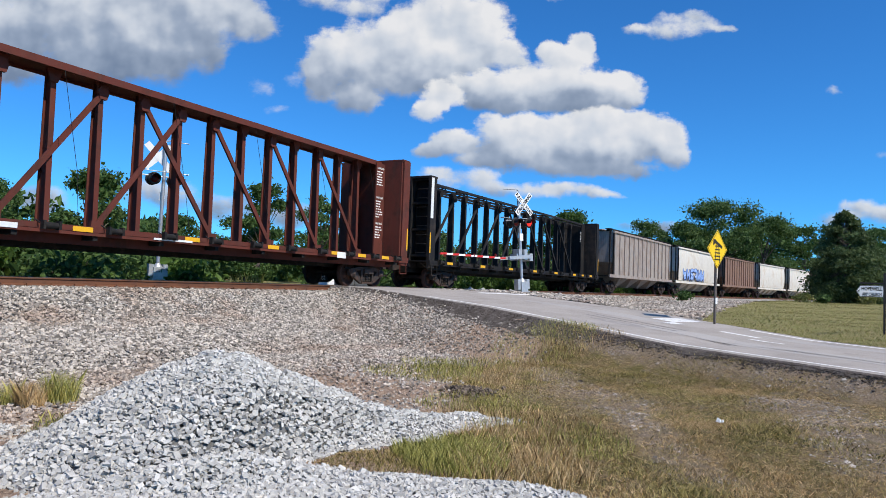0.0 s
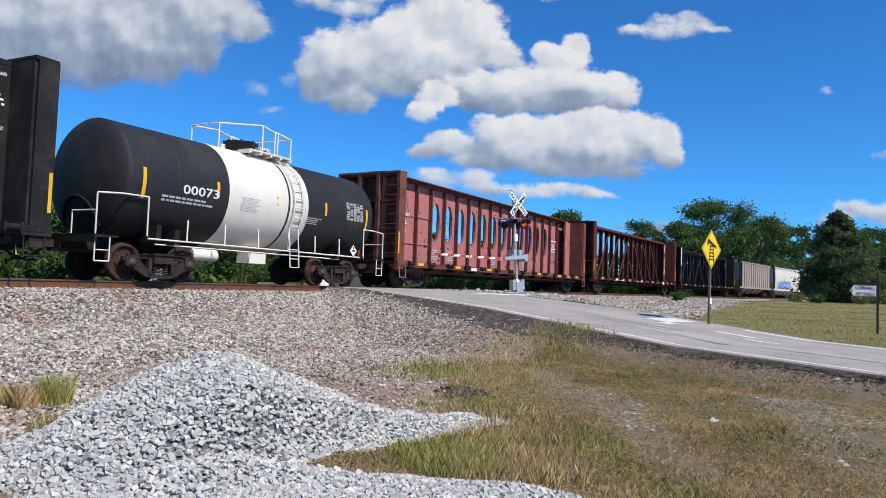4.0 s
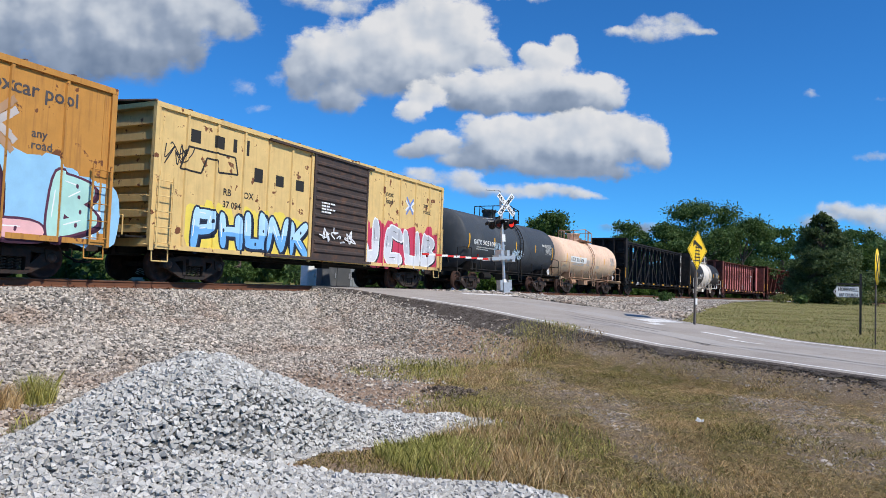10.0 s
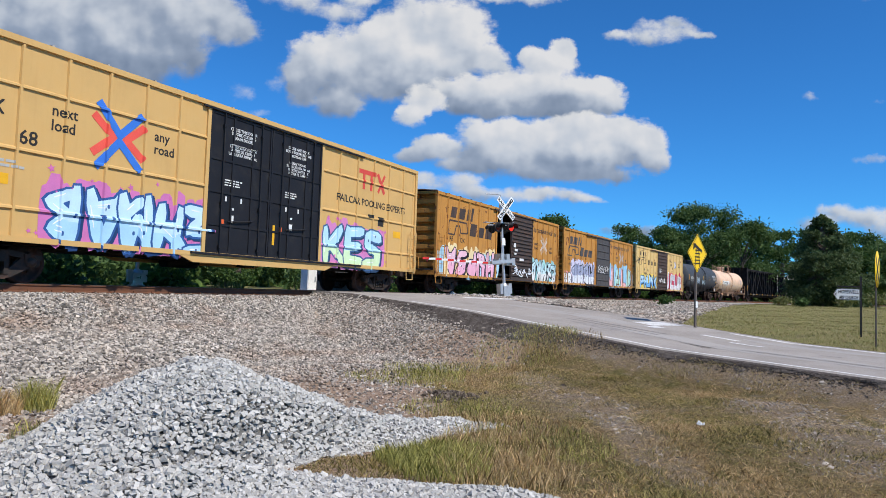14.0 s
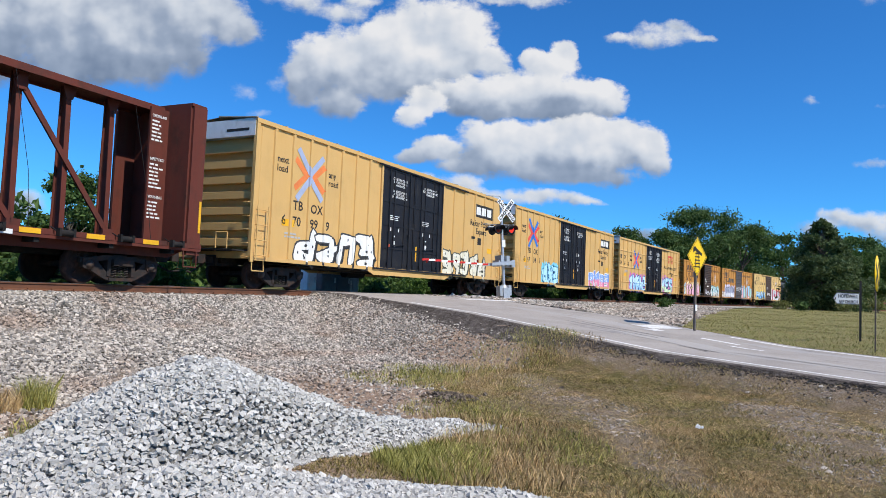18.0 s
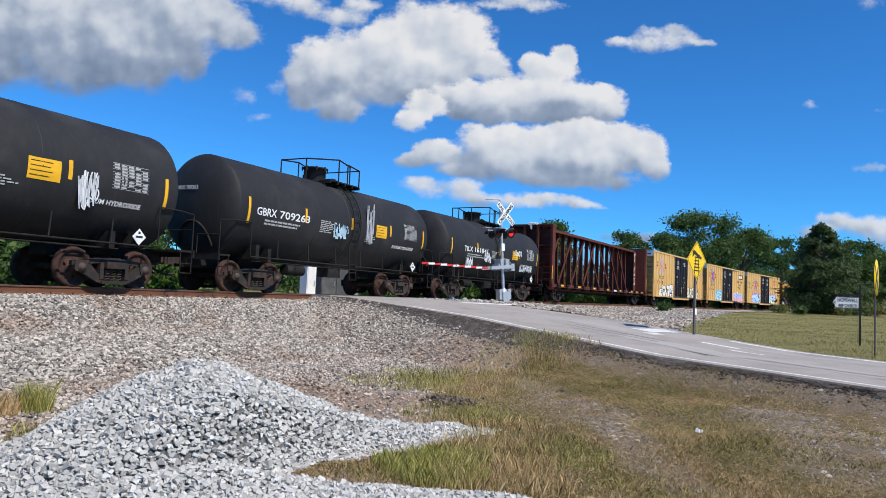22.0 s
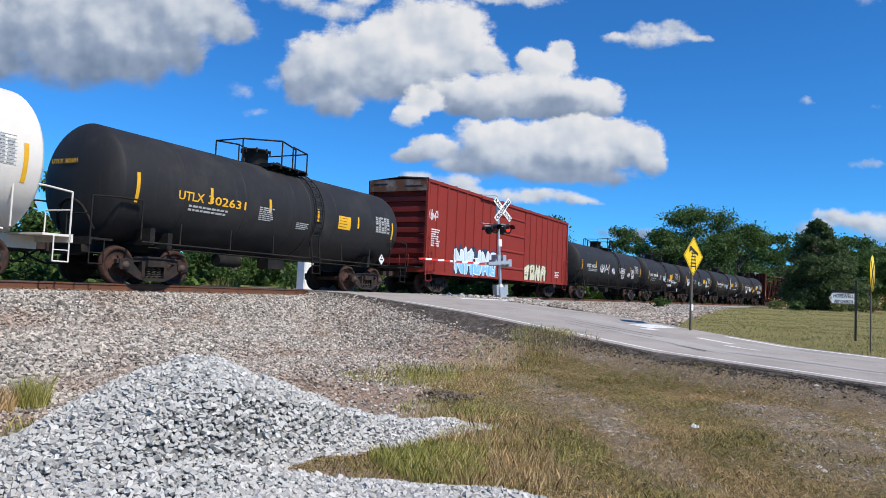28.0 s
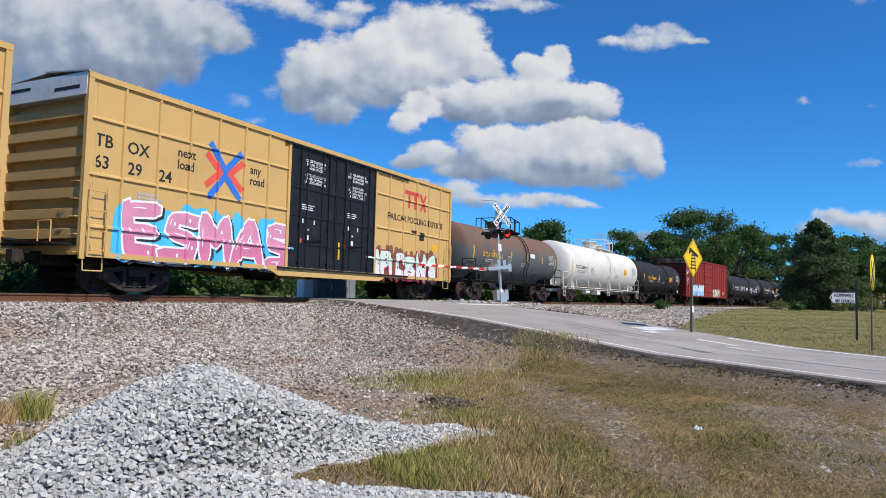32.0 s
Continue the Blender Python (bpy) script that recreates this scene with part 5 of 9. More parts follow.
def plug_doors(car, W, d0, d1, z0, top, mat):
    """A pair of plug doors with locking bars, panel frames and a track."""
    mid = (d0 + d1) / 2
    for a, b in ((d0, mid), (mid, d1)):
        a, b = a + 0.012, b - 0.012
        dr = Shape().box(a, b, -W + 0.03, -W + 0.08, z0 + 0.18, top - 0.2)
        door = part("door", dr, mat, car, "black plug door with locking bars")
        fr = Shape()
        w = b - a
        for zz in (z0 + 0.2, z0 + 0.95, z0 + 1.85, z0 + 2.75, top - 0.25):
            fr.box(a, b, -W + 0.005, -W + 0.03, zz - 0.03, zz + 0.03)
        for xx in (a + 0.03, a + w * 0.36, a + w * 0.68, b - 0.03):
            fr.box(xx - 0.03, xx + 0.03, -W, -W + 0.03, z0 + 0.18, top - 0.2)
        part("door_frame", fr, mat, door)
        lk = Shape()
        for xx in (a + w * 0.2, a + w * 0.82):
            lk.rod((xx, -W - 0.02, z0 + 0.15), (xx, -W - 0.02, top - 0.18), 0.022, 6)
            for zz in (z0 + 0.3, z0 + 1.5, top - 0.6):
                lk.box(xx - 0.05, xx + 0.05, -W - 0.05, -W + 0.01, zz, zz + 0.08)
        lk.path([(a + w * 0.3, -W - 0.03, z0 + 1.05), (a + w * 0.7, -W - 0.03, z0 + 1.15)], 0.02)
        pieces("locking_bar", lk, mat, door)
    tr = Shape().box(d0 - 0.5, d1 + (d1 - d0) * 0.5, -W - 0.06, -W + 0.02, z0 + 0.1, z0 + 0.16).box(d0 - 0.3, d1 + (d1 - d0) * 0.5, -W - 0.05, -W + 0.01, top - 0.2, top - 0.15)
    pieces("door_track", tr, mat, car)


def sliding_door(car, W, d0, d1, z0, top, mat, ribs=12, flatribs=False):
    door = part("door", Shape().box(d0, d1, -W - 0.02, -W + 0.05, z0 + 0.16, top - 0.16), mat, car, "dark corrugated sliding door")
    sh = Shape()
    for i in range(ribs):
        zz = z0 + 0.25 + (top - z0 - 0.55) * (i + 0.5) / ribs
        h = (top - z0) / ribs * (0.08 if flatribs else 0.24)
        sh.hexa([(d0 + 0.1, -W - 0.02, zz - h), (d1 - 0.1, -W - 0.02, zz - h), (d1 - 0.14, -W - 0.07, zz - h * 0.4), (d0 + 0.14, -W - 0.07, zz - h * 0.4),
                 (d0 + 0.1, -W - 0.02, zz + h), (d1 - 0.1, -W - 0.02, zz + h), (d1 - 0.14, -W - 0.07, zz + h * 0.4), (d0 + 0.14, -W - 0.07, zz + h * 0.4)])
    for xx in (d0 + 0.04, d1 - 0.04):
        sh.box(xx - 0.04, xx + 0.04, -W - 0.05, -W, z0 + 0.16, top - 0.16)
    part("door_rib", sh, mat, door)
    pieces("door_track", Shape().box(d0 - 2.2, d1 + 0.3, -W - 0.09, -W + 0.02, z0 + 0.08, z0 + 0.16).box(d0 - 2.2, d1 + 0.3, -W - 0.08, -W + 0.02, top - 0.17, top - 0.10), mat, car)


def tank_car(name, s0, s1, paint, label, dia=2.95, bottom=1.0, deck_mat=None, stripe=True, dome=0.75, rail_mat=None, platform=0.9, blue=False, ext=0.62, nstripe=5, sill_mat=None,
             domes=((-0.35, 0.40, 0.46), (0.5, 0.24, 0.16)), cage=2.7, cage_x=-0.2, bulge=0.55, ladder_x=0.35):
    """A tank car: welded shell with domed heads, running boards, dome platform and cage, ladders, saddles and trucks. s0..s1 is the shell."""
    L = s1 - s0
    hx, R = L / 2, dia / 2
    zc = bottom + R
    car = new(name)
    rm, sm = rail_mat or BLACK, sill_mat or BLACK
    prof = [(-hx, 0.0), (-hx + 0.04 * bulge, R * 0.34), (-hx + 0.18 * bulge, R * 0.64), (-hx + 0.38 * bulge, R * 0.85), (-hx + 0.54 * bulge, R * 0.945), (-hx + 0.64 * bulge, R * 0.982), (-hx + 0.69 * bulge, R * 0.996), (-hx + 0.71 * bulge, R), (-hx + 0.80 * bulge, R)]
    full = prof + [(-hx + L * k / 6, R) for k in range(1, 6)] + [(-a, r) for a, r in reversed(prof)]
    part("shell", Shape().spin(full, "x", 48, (0, 0, zc)), paint, car)
    sb = Shape()
    for k in range(1, 6):
        x = -hx + L * k / 6
        sb.spin([(x - 0.02, R), (x - 0.012, R + 0.006), (x + 0.012, R + 0.006), (x + 0.02, R)], "x", 48, (0, 0, zc))
    pieces("weld_seam", sb, paint, car)
    # jacket band by the ladder
    part("shell_band", Shape().spin([(ladder_x - 0.42, R), (ladder_x - 0.41, R + 0.012), (ladder_x - 0.33, R + 0.012), (ladder_x - 0.32, R)], "x", 48, (0, 0, zc)), paint, car)
    ex = hx + ext
    # underframe: stub sills, saddles, end platforms
    for e in (-1, 1):
        us = Shape()
        us.box(*sorted((e * (hx - 3.0), e * ex)), -0.3, 0.3, 0.72, 1.02)
        us.hexa([(e * (hx - 2.3), -1.1, bottom + 0.35), (e * (hx - 1.2), -1.1, bottom + 0.35), (e * (hx - 1.2), 1.1, bottom + 0.35), (e * (hx - 2.3), 1.1, bottom + 0.35),
                 (e * (hx - 2.1), -0.5, 0.8), (e * (hx - 1.4), -0.5, 0.8), (e * (hx - 1.4), 0.5, 0.8), (e * (hx - 2.1), 0.5, 0.8)])
        us.box(*sorted((e * (hx - 1.45), e * (hx - 1.3))), -1.35, 1.35, 1.0, 1.42)
        us.box(*sorted((e * (hx - 2.1), e * (hx - 1.95))), -1.25, 1.25, 0.95, 1.35)
        part("saddle", us, sm, car)
        pf = Shape().box(*sorted((e * (hx - 0.15), e * ex)), -1.45, 1.45, 1.0, 1.05).box(*sorted((e * (ex - 0.06), e * ex)), -1.5, 1.5, 0.88, 1.06)
        pieces("end_platform", pf, deck_mat or sm, car)
        er = Shape()
        xx = e * (ex - 0.05)
        er.path([(xx, -1.45, 1.05), (xx, -1.45, 2.0), (e * (hx - 0.2), -1.48, 2.05), (e * (hx - 0.9), -1.5, 2.05), (e * (hx - 0.9), -1.5, 1.1)], 0.022, 6)
        er.path([(xx, 1.45, 1.05), (xx, 1.45, 2.0), (e * (hx - 0.9), 1.5, 2.05), (e * (hx - 0.9), 1.5, 1.1)], 0.022, 6)
        er.path([(xx, -1.45, 1.6), (xx, -0.6, 1.6), (xx, -0.6, 1.05)], 0.018, 6)
        for sy in (-1, 1):
            er.path([(xx, sy * 1.45, 1.0), (xx, sy * 1.45, 0.45), (xx - e * 0.38, sy * 1.45, 0.45), (xx - e * 0.38, sy * 1.45, 1.0)], 0.018, 6)
            er.path([(xx, sy * 1.45, 0.7), (xx - e * 0.38, sy * 1.45, 0.7)], 0.014, 5)
        pieces("end_handrail", er, rm, car)
        part("coupler", coupler_shape(e * ex, e), TRUCK, car)
    for e in (-1, 1):
        arch = []
        for a in np.linspace(0.0, math.pi, 15):
            ay, az = 0.62 * math.cos(a), bottom + 0.30 + 0.72 * math.sin(a)
            arch.append((e * (hx - float(np.interp(math.hypot(ay, az - zc), [p[1] for p in prof], [p[0] + hx for p in prof])) + 0.012), ay, az))
        part("head_pad", Shape().path(arch, 0.04, 6), sm, car)
    bw = Shape().rod((-hx + 1.6, -0.95, 0.95), (hx - 1.6, -0.95, 0.95), 0.02, 6)
    for k in range(6):
        x = -hx + 2.2 + (L - 4.4) * k / 5
        bw.rod((x, -1.42, 1.06), (x + 0.12, -1.30, bottom + 0.62), 0.022, 6)
    bw.rod((-hx + 1.0, -1.42, 1.05), (hx - 1.0, -1.42, 1.05), 0.024, 6)
    bw.box(-0.55, 0.2, -0.95, -0.5, 0.62, 0.95).rod((-2.4, -0.55, 0.78), (-1.5, -0.55, 0.78), 0.18, 10)
    pieces("running_rod", bw, rm, car)
    bo = Shape().rod((0.6, 0, bottom - 0.25), (0.6, 0, bottom + 0.1), 0.16, 12).box(0.4, 0.8, -0.25, 0.25, bottom - 0.12, bottom - 0.02)
    part("bottom_outlet", bo, sm, car)
    # ladder over the side
    ld = Shape()
    for e in (-0.21, 0.21):
        pts = []
        for a in np.linspace(math.radians(75), math.radians(-28), 14):
            pts.append((ladder_x + e, -(R + 0.09) * math.cos(a), zc + (R + 0.09) * math.sin(a)))
        pts += [(ladder_x + e, -1.46, 1.1), (ladder_x + e, -1.5, 0.55)]
        ld.path(pts, 0.022, 6)
    for a in np.linspace(math.radians(70), math.radians(-25), 10):
        p = (-(R + 0.09) * math.cos(a), zc + (R + 0.09) * math.sin(a))
        ld.rod((ladder_x - 0.21, *p), (ladder_x + 0.21, *p), 0.016, 6)
    for zz in (1.1, 0.82, 0.56):
        ld.rod((ladder_x - 0.21, -1.48, zz), (ladder_x + 0.21, -1.48, zz), 0.016, 6)
    part("side_ladder", ld, rm, car)
    # top: platform, fittings, cage
    zt = zc + R
    ca, cb_ = cage_x - cage / 2, cage_x + cage / 2
    tp = Shape().box(ca + 0.9, cb_, -0.95, -0.45, zt - 0.02, zt + 0.02).box(ca + 0.9, cb_, 0.45, 0.95, zt - 0.02, zt + 0.02)
    for k in range(5):
        xx = ca + 0.9 + (cb_ - ca - 0.9) * k / 4
        tp.box(xx - 0.03, xx + 0.03, -0.95, 0.95, zt - 0.1, zt - 0.02)
    pieces("top_platform", tp, rm, car)
    for dx, dr, dh in domes:
        dm = Shape().spin([(zt - 0.12, dr), (zt + dh, dr), (zt + dh, dr + 0.04), (zt + dh + 0.05, dr + 0.04), (zt + dh + 0.08, dr * 0.6), (zt + dh + 0.08, 0.0)], "z", 24, (dx, 0, 0))
        for k in range(8):
            a = 2 * math.pi * k / 8
            dm.box(dx + (dr + 0.05) * math.cos(a) - 0.02, dx + (dr + 0.05) * math.cos(a) + 0.02, (dr + 0.05) * math.sin(a) - 0.02, (dr + 0.05) * math.sin(a) + 0.02, zt + dh - 0.08, zt + dh + 0.07)
        part("manway", dm, paint if dr > 0.3 else rm, car)
    vl = Shape().rod((0.62, -0.1, zt - 0.05), (0.62, -0.1, zt + 0.28), 0.06, 8).rod((-0.72, 0.15, zt - 0.05), (-0.72, 0.15, zt + 0.2), 0.08, 8).rod((0.85, 0.2, zt - 0.05), (0.85, 0.2, zt + 0.16), 0.1, 8)
    part("valve", vl, rm, car)
    cm = ca + cage * 0.52
    for sy in (-0.92, 0.92):
        cg_ = Shape().path([(ca, sy * 0.6, zt - 0.15), (ca, sy * 0.6, zt + 0.62), (cm, sy, zt + 0.80), (cm, sy, zt)], 0.026, 6)
        cg_.path([(cm, sy, zt + 0.80), (cm + 0.42 * cage * 0.6, sy, zt + 0.66), (cm + 0.42 * cage * 0.6, sy, zt)], 0.026, 6)
        part("safety_cage", cg_, rm, car)
        part("safety_cage", Shape().path([(cb_ - 0.75, sy, zt), (cb_ - 0.75, sy, zt + 0.72), (cb_, sy, zt + 0.62), (cb_, sy, zt)], 0.026, 6), rm, car)
    part("safety_cage", Shape().path([(ca, -0.55, zt + 0.62), (ca, 0.55, zt + 0.62)], 0.022, 6), rm, car)
    part("safety_cage", Shape().path([(cb_, -0.92, zt + 0.62), (cb_, 0.92, zt + 0.62)], 0.022, 6), rm, car)
    if stripe:
        for k in range(nstripe):
            x = -hx + 0.75 + (L - 1.5) * k / (nstripe - 1)
            curved_patch(car, x - 0.05, x + 0.05, 2, 9 if 0 < k < nstripe - 1 else 10, R, zc, YELLOW_REF, "reflective_stripe", -7 if 0 < k < nstripe - 1 else -19)
    for e in (-1, 1):
        truck(car, e * (hx - 1.75), blue)
    return car, R, zc, hx


def curved_patch(car, x0, x1, a0, a1, R, zc, mat, name, low=None, lift=0.006):
    """A patch on a shell's near side between two angles over the horizon (degrees)."""
    sh = Shape()
    a0 = low if low is not None else a0
    n = max(2, int(abs(a1 - a0) / 4))
    for i in range(n):
        p = [radians(a0 + (a1 - a0) * (i + k) / n) for k in (0, 1)]
        q = [(-(R + lift) * math.cos(a), zc + (R + lift) * math.sin(a)) for a in p]
        sh.add([(x0, *q[0]), (x1, *q[0]), (x1, *q[1]), (x0, *q[1])], [(0, 1, 2, 3)], True)
    return part(name, sh, mat, car)


def shell_plate(car, x0, x1, z0, z1, R, zc, mat, name, label="", lift=0.006):
    """A painted rectangle on a shell; heights along the bent surface."""
    ob = curved_patch(car, x0, x1, math.degrees((z0 - zc) / R), math.degrees((z1 - zc) / R), R, zc, mat, name, lift=lift)
    if label:
        ob["label"] = label
    return ob


def wrap(ob, R, zc, lift=0.008):
    """Bends a flat part, drawn on the plane y = -R in the car's space, round a shell."""
    me = ob.data
    m = ob.matrix_basis.copy()
    for v_ in me.vertices:
        p = m @ v_.co
        a = (p.z - zc) / R
        out = R + lift + (-R - p.y)
        v_.co = (p.x, -out * math.cos(a), zc + out * math.sin(a))
    ob.matrix_basis = Matrix.Identity(4)
    me.update()
    return ob


def centerbeam(name, s0, s1, paint, label, top=4.72, deck=1.15, bulk_paint=None, opera=False, bays=11, tall_bulk=0.0, blue=False, dark=False, bulk_w=1.42, step=1.23, off=0.05):
    """A centre-beam flat car: deck, open truss or panelled beam down the middle, bulkheads at both ends."""
    L = s1 - s0
    hx, W = L / 2, 1.55
    car = new(name)
    bp = bulk_paint or paint
    for side in (-1, 1):
        ss = Shape()
        ss.hexa([(-hx, side * (W - 0.08), deck - 0.12), (hx, side * (W - 0.08), deck - 0.12), (hx, side * W, deck - 0.12), (-hx, side * W, deck - 0.12),
                 (-hx, side * (W - 0.08), deck), (hx, side * (W - 0.08), deck), (hx, side * W, deck), (-hx, side * W, deck)])
        ss.hexa([(-hx + 0.7, side * (W - 0.50), deck - 0.40), (hx - 0.7, side * (W - 0.50), deck - 0.40), (hx - 0.7, side * (W - 0.45), deck - 0.40), (-hx + 0.7, side * (W - 0.45), deck - 0.40),
                 (-hx, side * (W - 0.50), deck - 0.11), (hx, side * (W - 0.50), deck - 0.11), (hx, side * (W - 0.45), deck - 0.11), (-hx, side * (W - 0.45), deck - 0.11)])
        ss.hexa([(-hx, side * (W - 0.06), deck - 0.20), (hx, side * (W - 0.06), deck - 0.20), (hx, side * (W - 0.01), deck - 0.20), (-hx, side * (W - 0.01), deck - 0.20),
                 (-hx, side * (W - 0.06), deck - 0.118), (hx, side * (W - 0.06), deck - 0.118), (hx, side * (W - 0.01), deck - 0.118), (-hx, side * (W - 0.01), deck - 0.118)])
        pieces("side_sill", ss, bp, car)
        wn = Shape()
        n = int(L / 1.55)
        for k in range(n):
            x = -hx + 0.9 + (L - 1.8) * k / (n - 1)
            wn.rod((x - 0.17, side * (W + 0.05), deck - 0.06), (x + 0.17, side * (W + 0.05), deck - 0.06), 0.07, 8)
            wn.box(x - 0.20, x - 0.14, *sorted((side * W, side * (W + 0.12))), deck - 0.14, deck + 0.04).box(x + 0.14, x + 0.20, *sorted((side * W, side * (W + 0.12))), deck - 0.14, deck + 0.04)
            wn.rod((x - 0.26, side * (W + 0.07), deck - 0.02), (x - 0.26, side * (W - 0.1), deck + 0.06), 0.015, 5)
        pieces("winch", wn, BLACK, car)
        yr = Shape()
        for k in range(n - 1):
            if k % 2 == 0 or k > n - 4:
                x = -hx + 0.9 + (L - 1.8) * (k + 0.5) / (n - 1)
                yr.box(x - 0.24, x + 0.24, *sorted((side * (W + 0.002), side * (W + 0.006))), deck - 0.125, deck - 0.015)
        pieces("reflector", yr, YELLOW_REF, car)
    dk = Shape().box(-hx, hx, -W + 0.08, W - 0.08, deck - 0.05, deck - 0.01).box(-hx, hx, -0.35, 0.35, deck - 0.5, deck - 0.05)
    for k in range(12):
        x = -hx + L * (k + 0.5) / 12
        dk.box(x - 0.06, x + 0.06, -W + 0.06, W - 0.06, deck - 0.3, deck - 0.05)
    # black on cars of any paint: the shade beneath the deck is put into its colour
    part("deck", dk, BLACK, car)
    bm = Shape()
    if opera:
        bm.box(-hx + 0.5, hx - 0.5, -0.44, 0.44, top - 0.045, top).box(-hx + 0.5, hx - 0.5, -0.20, 0.20, top - 0.16, top - 0.045)
    elif dark:
        for y in (-0.60, 0.60):
            bm.box(-hx + 0.5, hx - 0.5, y - 0.05, y + 0.05, top - 0.11, top).box(-hx + 0.5, hx - 0.5, y * 0.9 - 0.03, y * 0.9 + 0.03, top - 0.24, top - 0.16)
        m = int(L / 1.1)
        for k in range(m):
            a, b = -hx + 0.6 + (L - 1.2) * k / m, -hx + 0.6 + (L - 1.2) * (k + 1) / m
            y = 0.56 if k % 2 else -0.56
            bm.beam((a, y, top - 0.06), (b, -y, top - 0.06), 0.06, 0.05)
            bm.beam((a, -0.58, top - 0.20), (a, -0.58, top - 0.05), 0.05, 0.05)
    else:
        bm.box(-hx + 0.5, hx - 0.5, -0.44, 0.44, top - 0.10, top - 0.02).box(-hx + 0.5, hx - 0.5, -0.47, -0.42, top - 0.17, top).box(-hx + 0.5, hx - 0.5, 0.42, 0.47, top - 0.17, top)
    pieces("top_chord", bm, bp if opera else paint, car)
    bw = 1.0 if opera else 1.6          # bulkhead bay length
    x0, x1 = -hx + bw, hx - bw
    if opera:
        n = 17
        x0, x1 = -10.27, 10.70
        step = (x1 - x0) / n
        for k in range(n):
            a, b = x0 + step * k, x0 + step * (k + 1)
            cx, cz = (a + b) / 2, (deck + top) / 2 + 0.15
            rx, rz = step * 0.30, 0.92
            pn = Shape()
            hole = 3 <= k <= 14
            if hole:
                m = 24
                ring = [(cx + rx * math.cos(2 * math.pi * i / m), cz + rz * math.sin(2 * math.pi * i / m)) for i in range(m)]
                for y in (-0.06, 0.06):
                    for i in range(m):
                        p, q = ring[i], ring[(i + 1) % m]

                        def rim(pt):
                            dx, dz = pt[0] - cx, pt[1] - cz
                            f = min((step / 2) / max(1e-6, abs(dx)), ((top - deck) / 2 + (0.15 if dz < 0 else -0.15)) / max(1e-6, abs(dz)))
                            return (cx + dx * f, cz + dz * f)
                        P, Q = rim(p), rim(q)
                        pn.add([(p[0], y, p[1]), (q[0], y, q[1]), (Q[0], y, Q[1]), (P[0], y, P[1])], [(0, 1, 2, 3)])
                        if y < 0:
                            pn.add([(p[0], -0.06, p[1]), (q[0], -0.06, q[1]), (q[0], 0.06, q[1]), (p[0], 0.06, p[1])], [(0, 1, 2, 3)])
                # corners left open by the fan of strips
                for sx in (-1, 1):
                    for zz in (deck, top):
                        pn.box(*sorted((cx + sx * step / 2, cx + sx * step * 0.30)), -0.059, 0.059, *sorted((zz, zz + (0.62 if zz == deck else -0.62))))
            else:
                pn.box(a, b, -0.06, 0.06, deck, top - 0.1)
                for zz in (deck + 0.9, deck + 2.1):
                    pn.box(a, b, -0.10, 0.10, zz - 0.03, zz + 0.03)
            part("panel", pn, paint, car)
            po = Shape().box(a - 0.04, a + 0.04, -0.24, 0.24, deck, top - 0.12)
            part("column", po, bulk_paint or paint, car)
        part("column", Shape().box(x1 - 0.04, x1 + 0.04, -0.24, 0.24, deck, top - 0.12), bulk_paint or paint, car)
    else:
        foot, head = 0.17, 0.12
        n = int((hx - bw) / step + 0.5)
        xs = [off + step * (k + 0.5) for k in range(-n, n) if abs(off + step * (k + 0.5)) < hx - 1.05]
        for x in xs:
            c = Shape()
            for side in (-1, 1):
                # flange plate facing out, tapering towards the chord
                c.hexa([(x - 0.065, side * (foot - 0.02), deck), (x + 0.065, side * (foot - 0.02), deck), (x + 0.065, side * foot, deck), (x - 0.065, side * foot, deck),
                        (x - 0.065, side * (head - 0.02), top - 0.1), (x + 0.065, side * (head - 0.02), top - 0.1), (x + 0.065, side * head, top - 0.1), (x - 0.065, side * head, top - 0.1)])
            c.hexa([(x - 0.012, -foot + 0.02, deck), (x + 0.012, -foot + 0.02, deck), (x + 0.012, foot - 0.02, deck), (x - 0.012, foot - 0.02, deck),
                    (x - 0.012, -head + 0.02, top - 0.1), (x + 0.012, -head + 0.02, top - 0.1), (x + 0.012, head - 0.02, top - 0.1), (x - 0.012, head - 0.02, top - 0.1)])
            # foot plate and gusset under the chord
            c.box(x - 0.13, x + 0.13, -foot - 0.05, foot + 0.05, deck - 0.005, deck + 0.03)
            c.plate([(x - 0.085, top - 0.42), (x + 0.085, top - 0.42), (x + 0.2, top - 0.11), (x - 0.2, top - 0.11)], -head - 0.03, -head - 0.012)
            part("column", c, paint, car)
        for e in (-1, 1):
            for k in range(5):
                hi, lo = off + e * step * (2 * k - 0.5), off + e * step * (2 * k + 1.5)
                if abs(lo) > hx - bw + 0.9:
                    continue
                side = -1
                g = Shape().beam((lo, side * 0.22, deck + 0.12), (hi, side * 0.17, top - 0.36), 0.06, 0.13)
                g.plate([(hi - 0.15, top - 0.34), (hi - 0.10, top - 0.52), (hi + 0.10, top - 0.52), (hi + 0.15, top - 0.34), (hi + 0.09, top - 0.2), (hi - 0.09, top - 0.2)], side * 0.22, side * 0.13)
                g.box(lo - 0.16, lo + 0.16, side * 0.27, side * 0.19, deck, deck + 0.24)
                part("diagonal", g, paint, car)
    cb = Shape()
    for k in range(0, int(L / 1.55) - 1, 2):
        x = -hx + 1.6 + (L - 3.2) * k / max(1, int(L / 1.55) - 2)
        cb.path([(x, -0.6, top - 0.2), (x + 0.18, -1.0, 2.4), (x - 0.1, -W, deck)], 0.006, 4)
    pieces("tie_cable", cb, BLACK, car)
    bt = top + tall_bulk
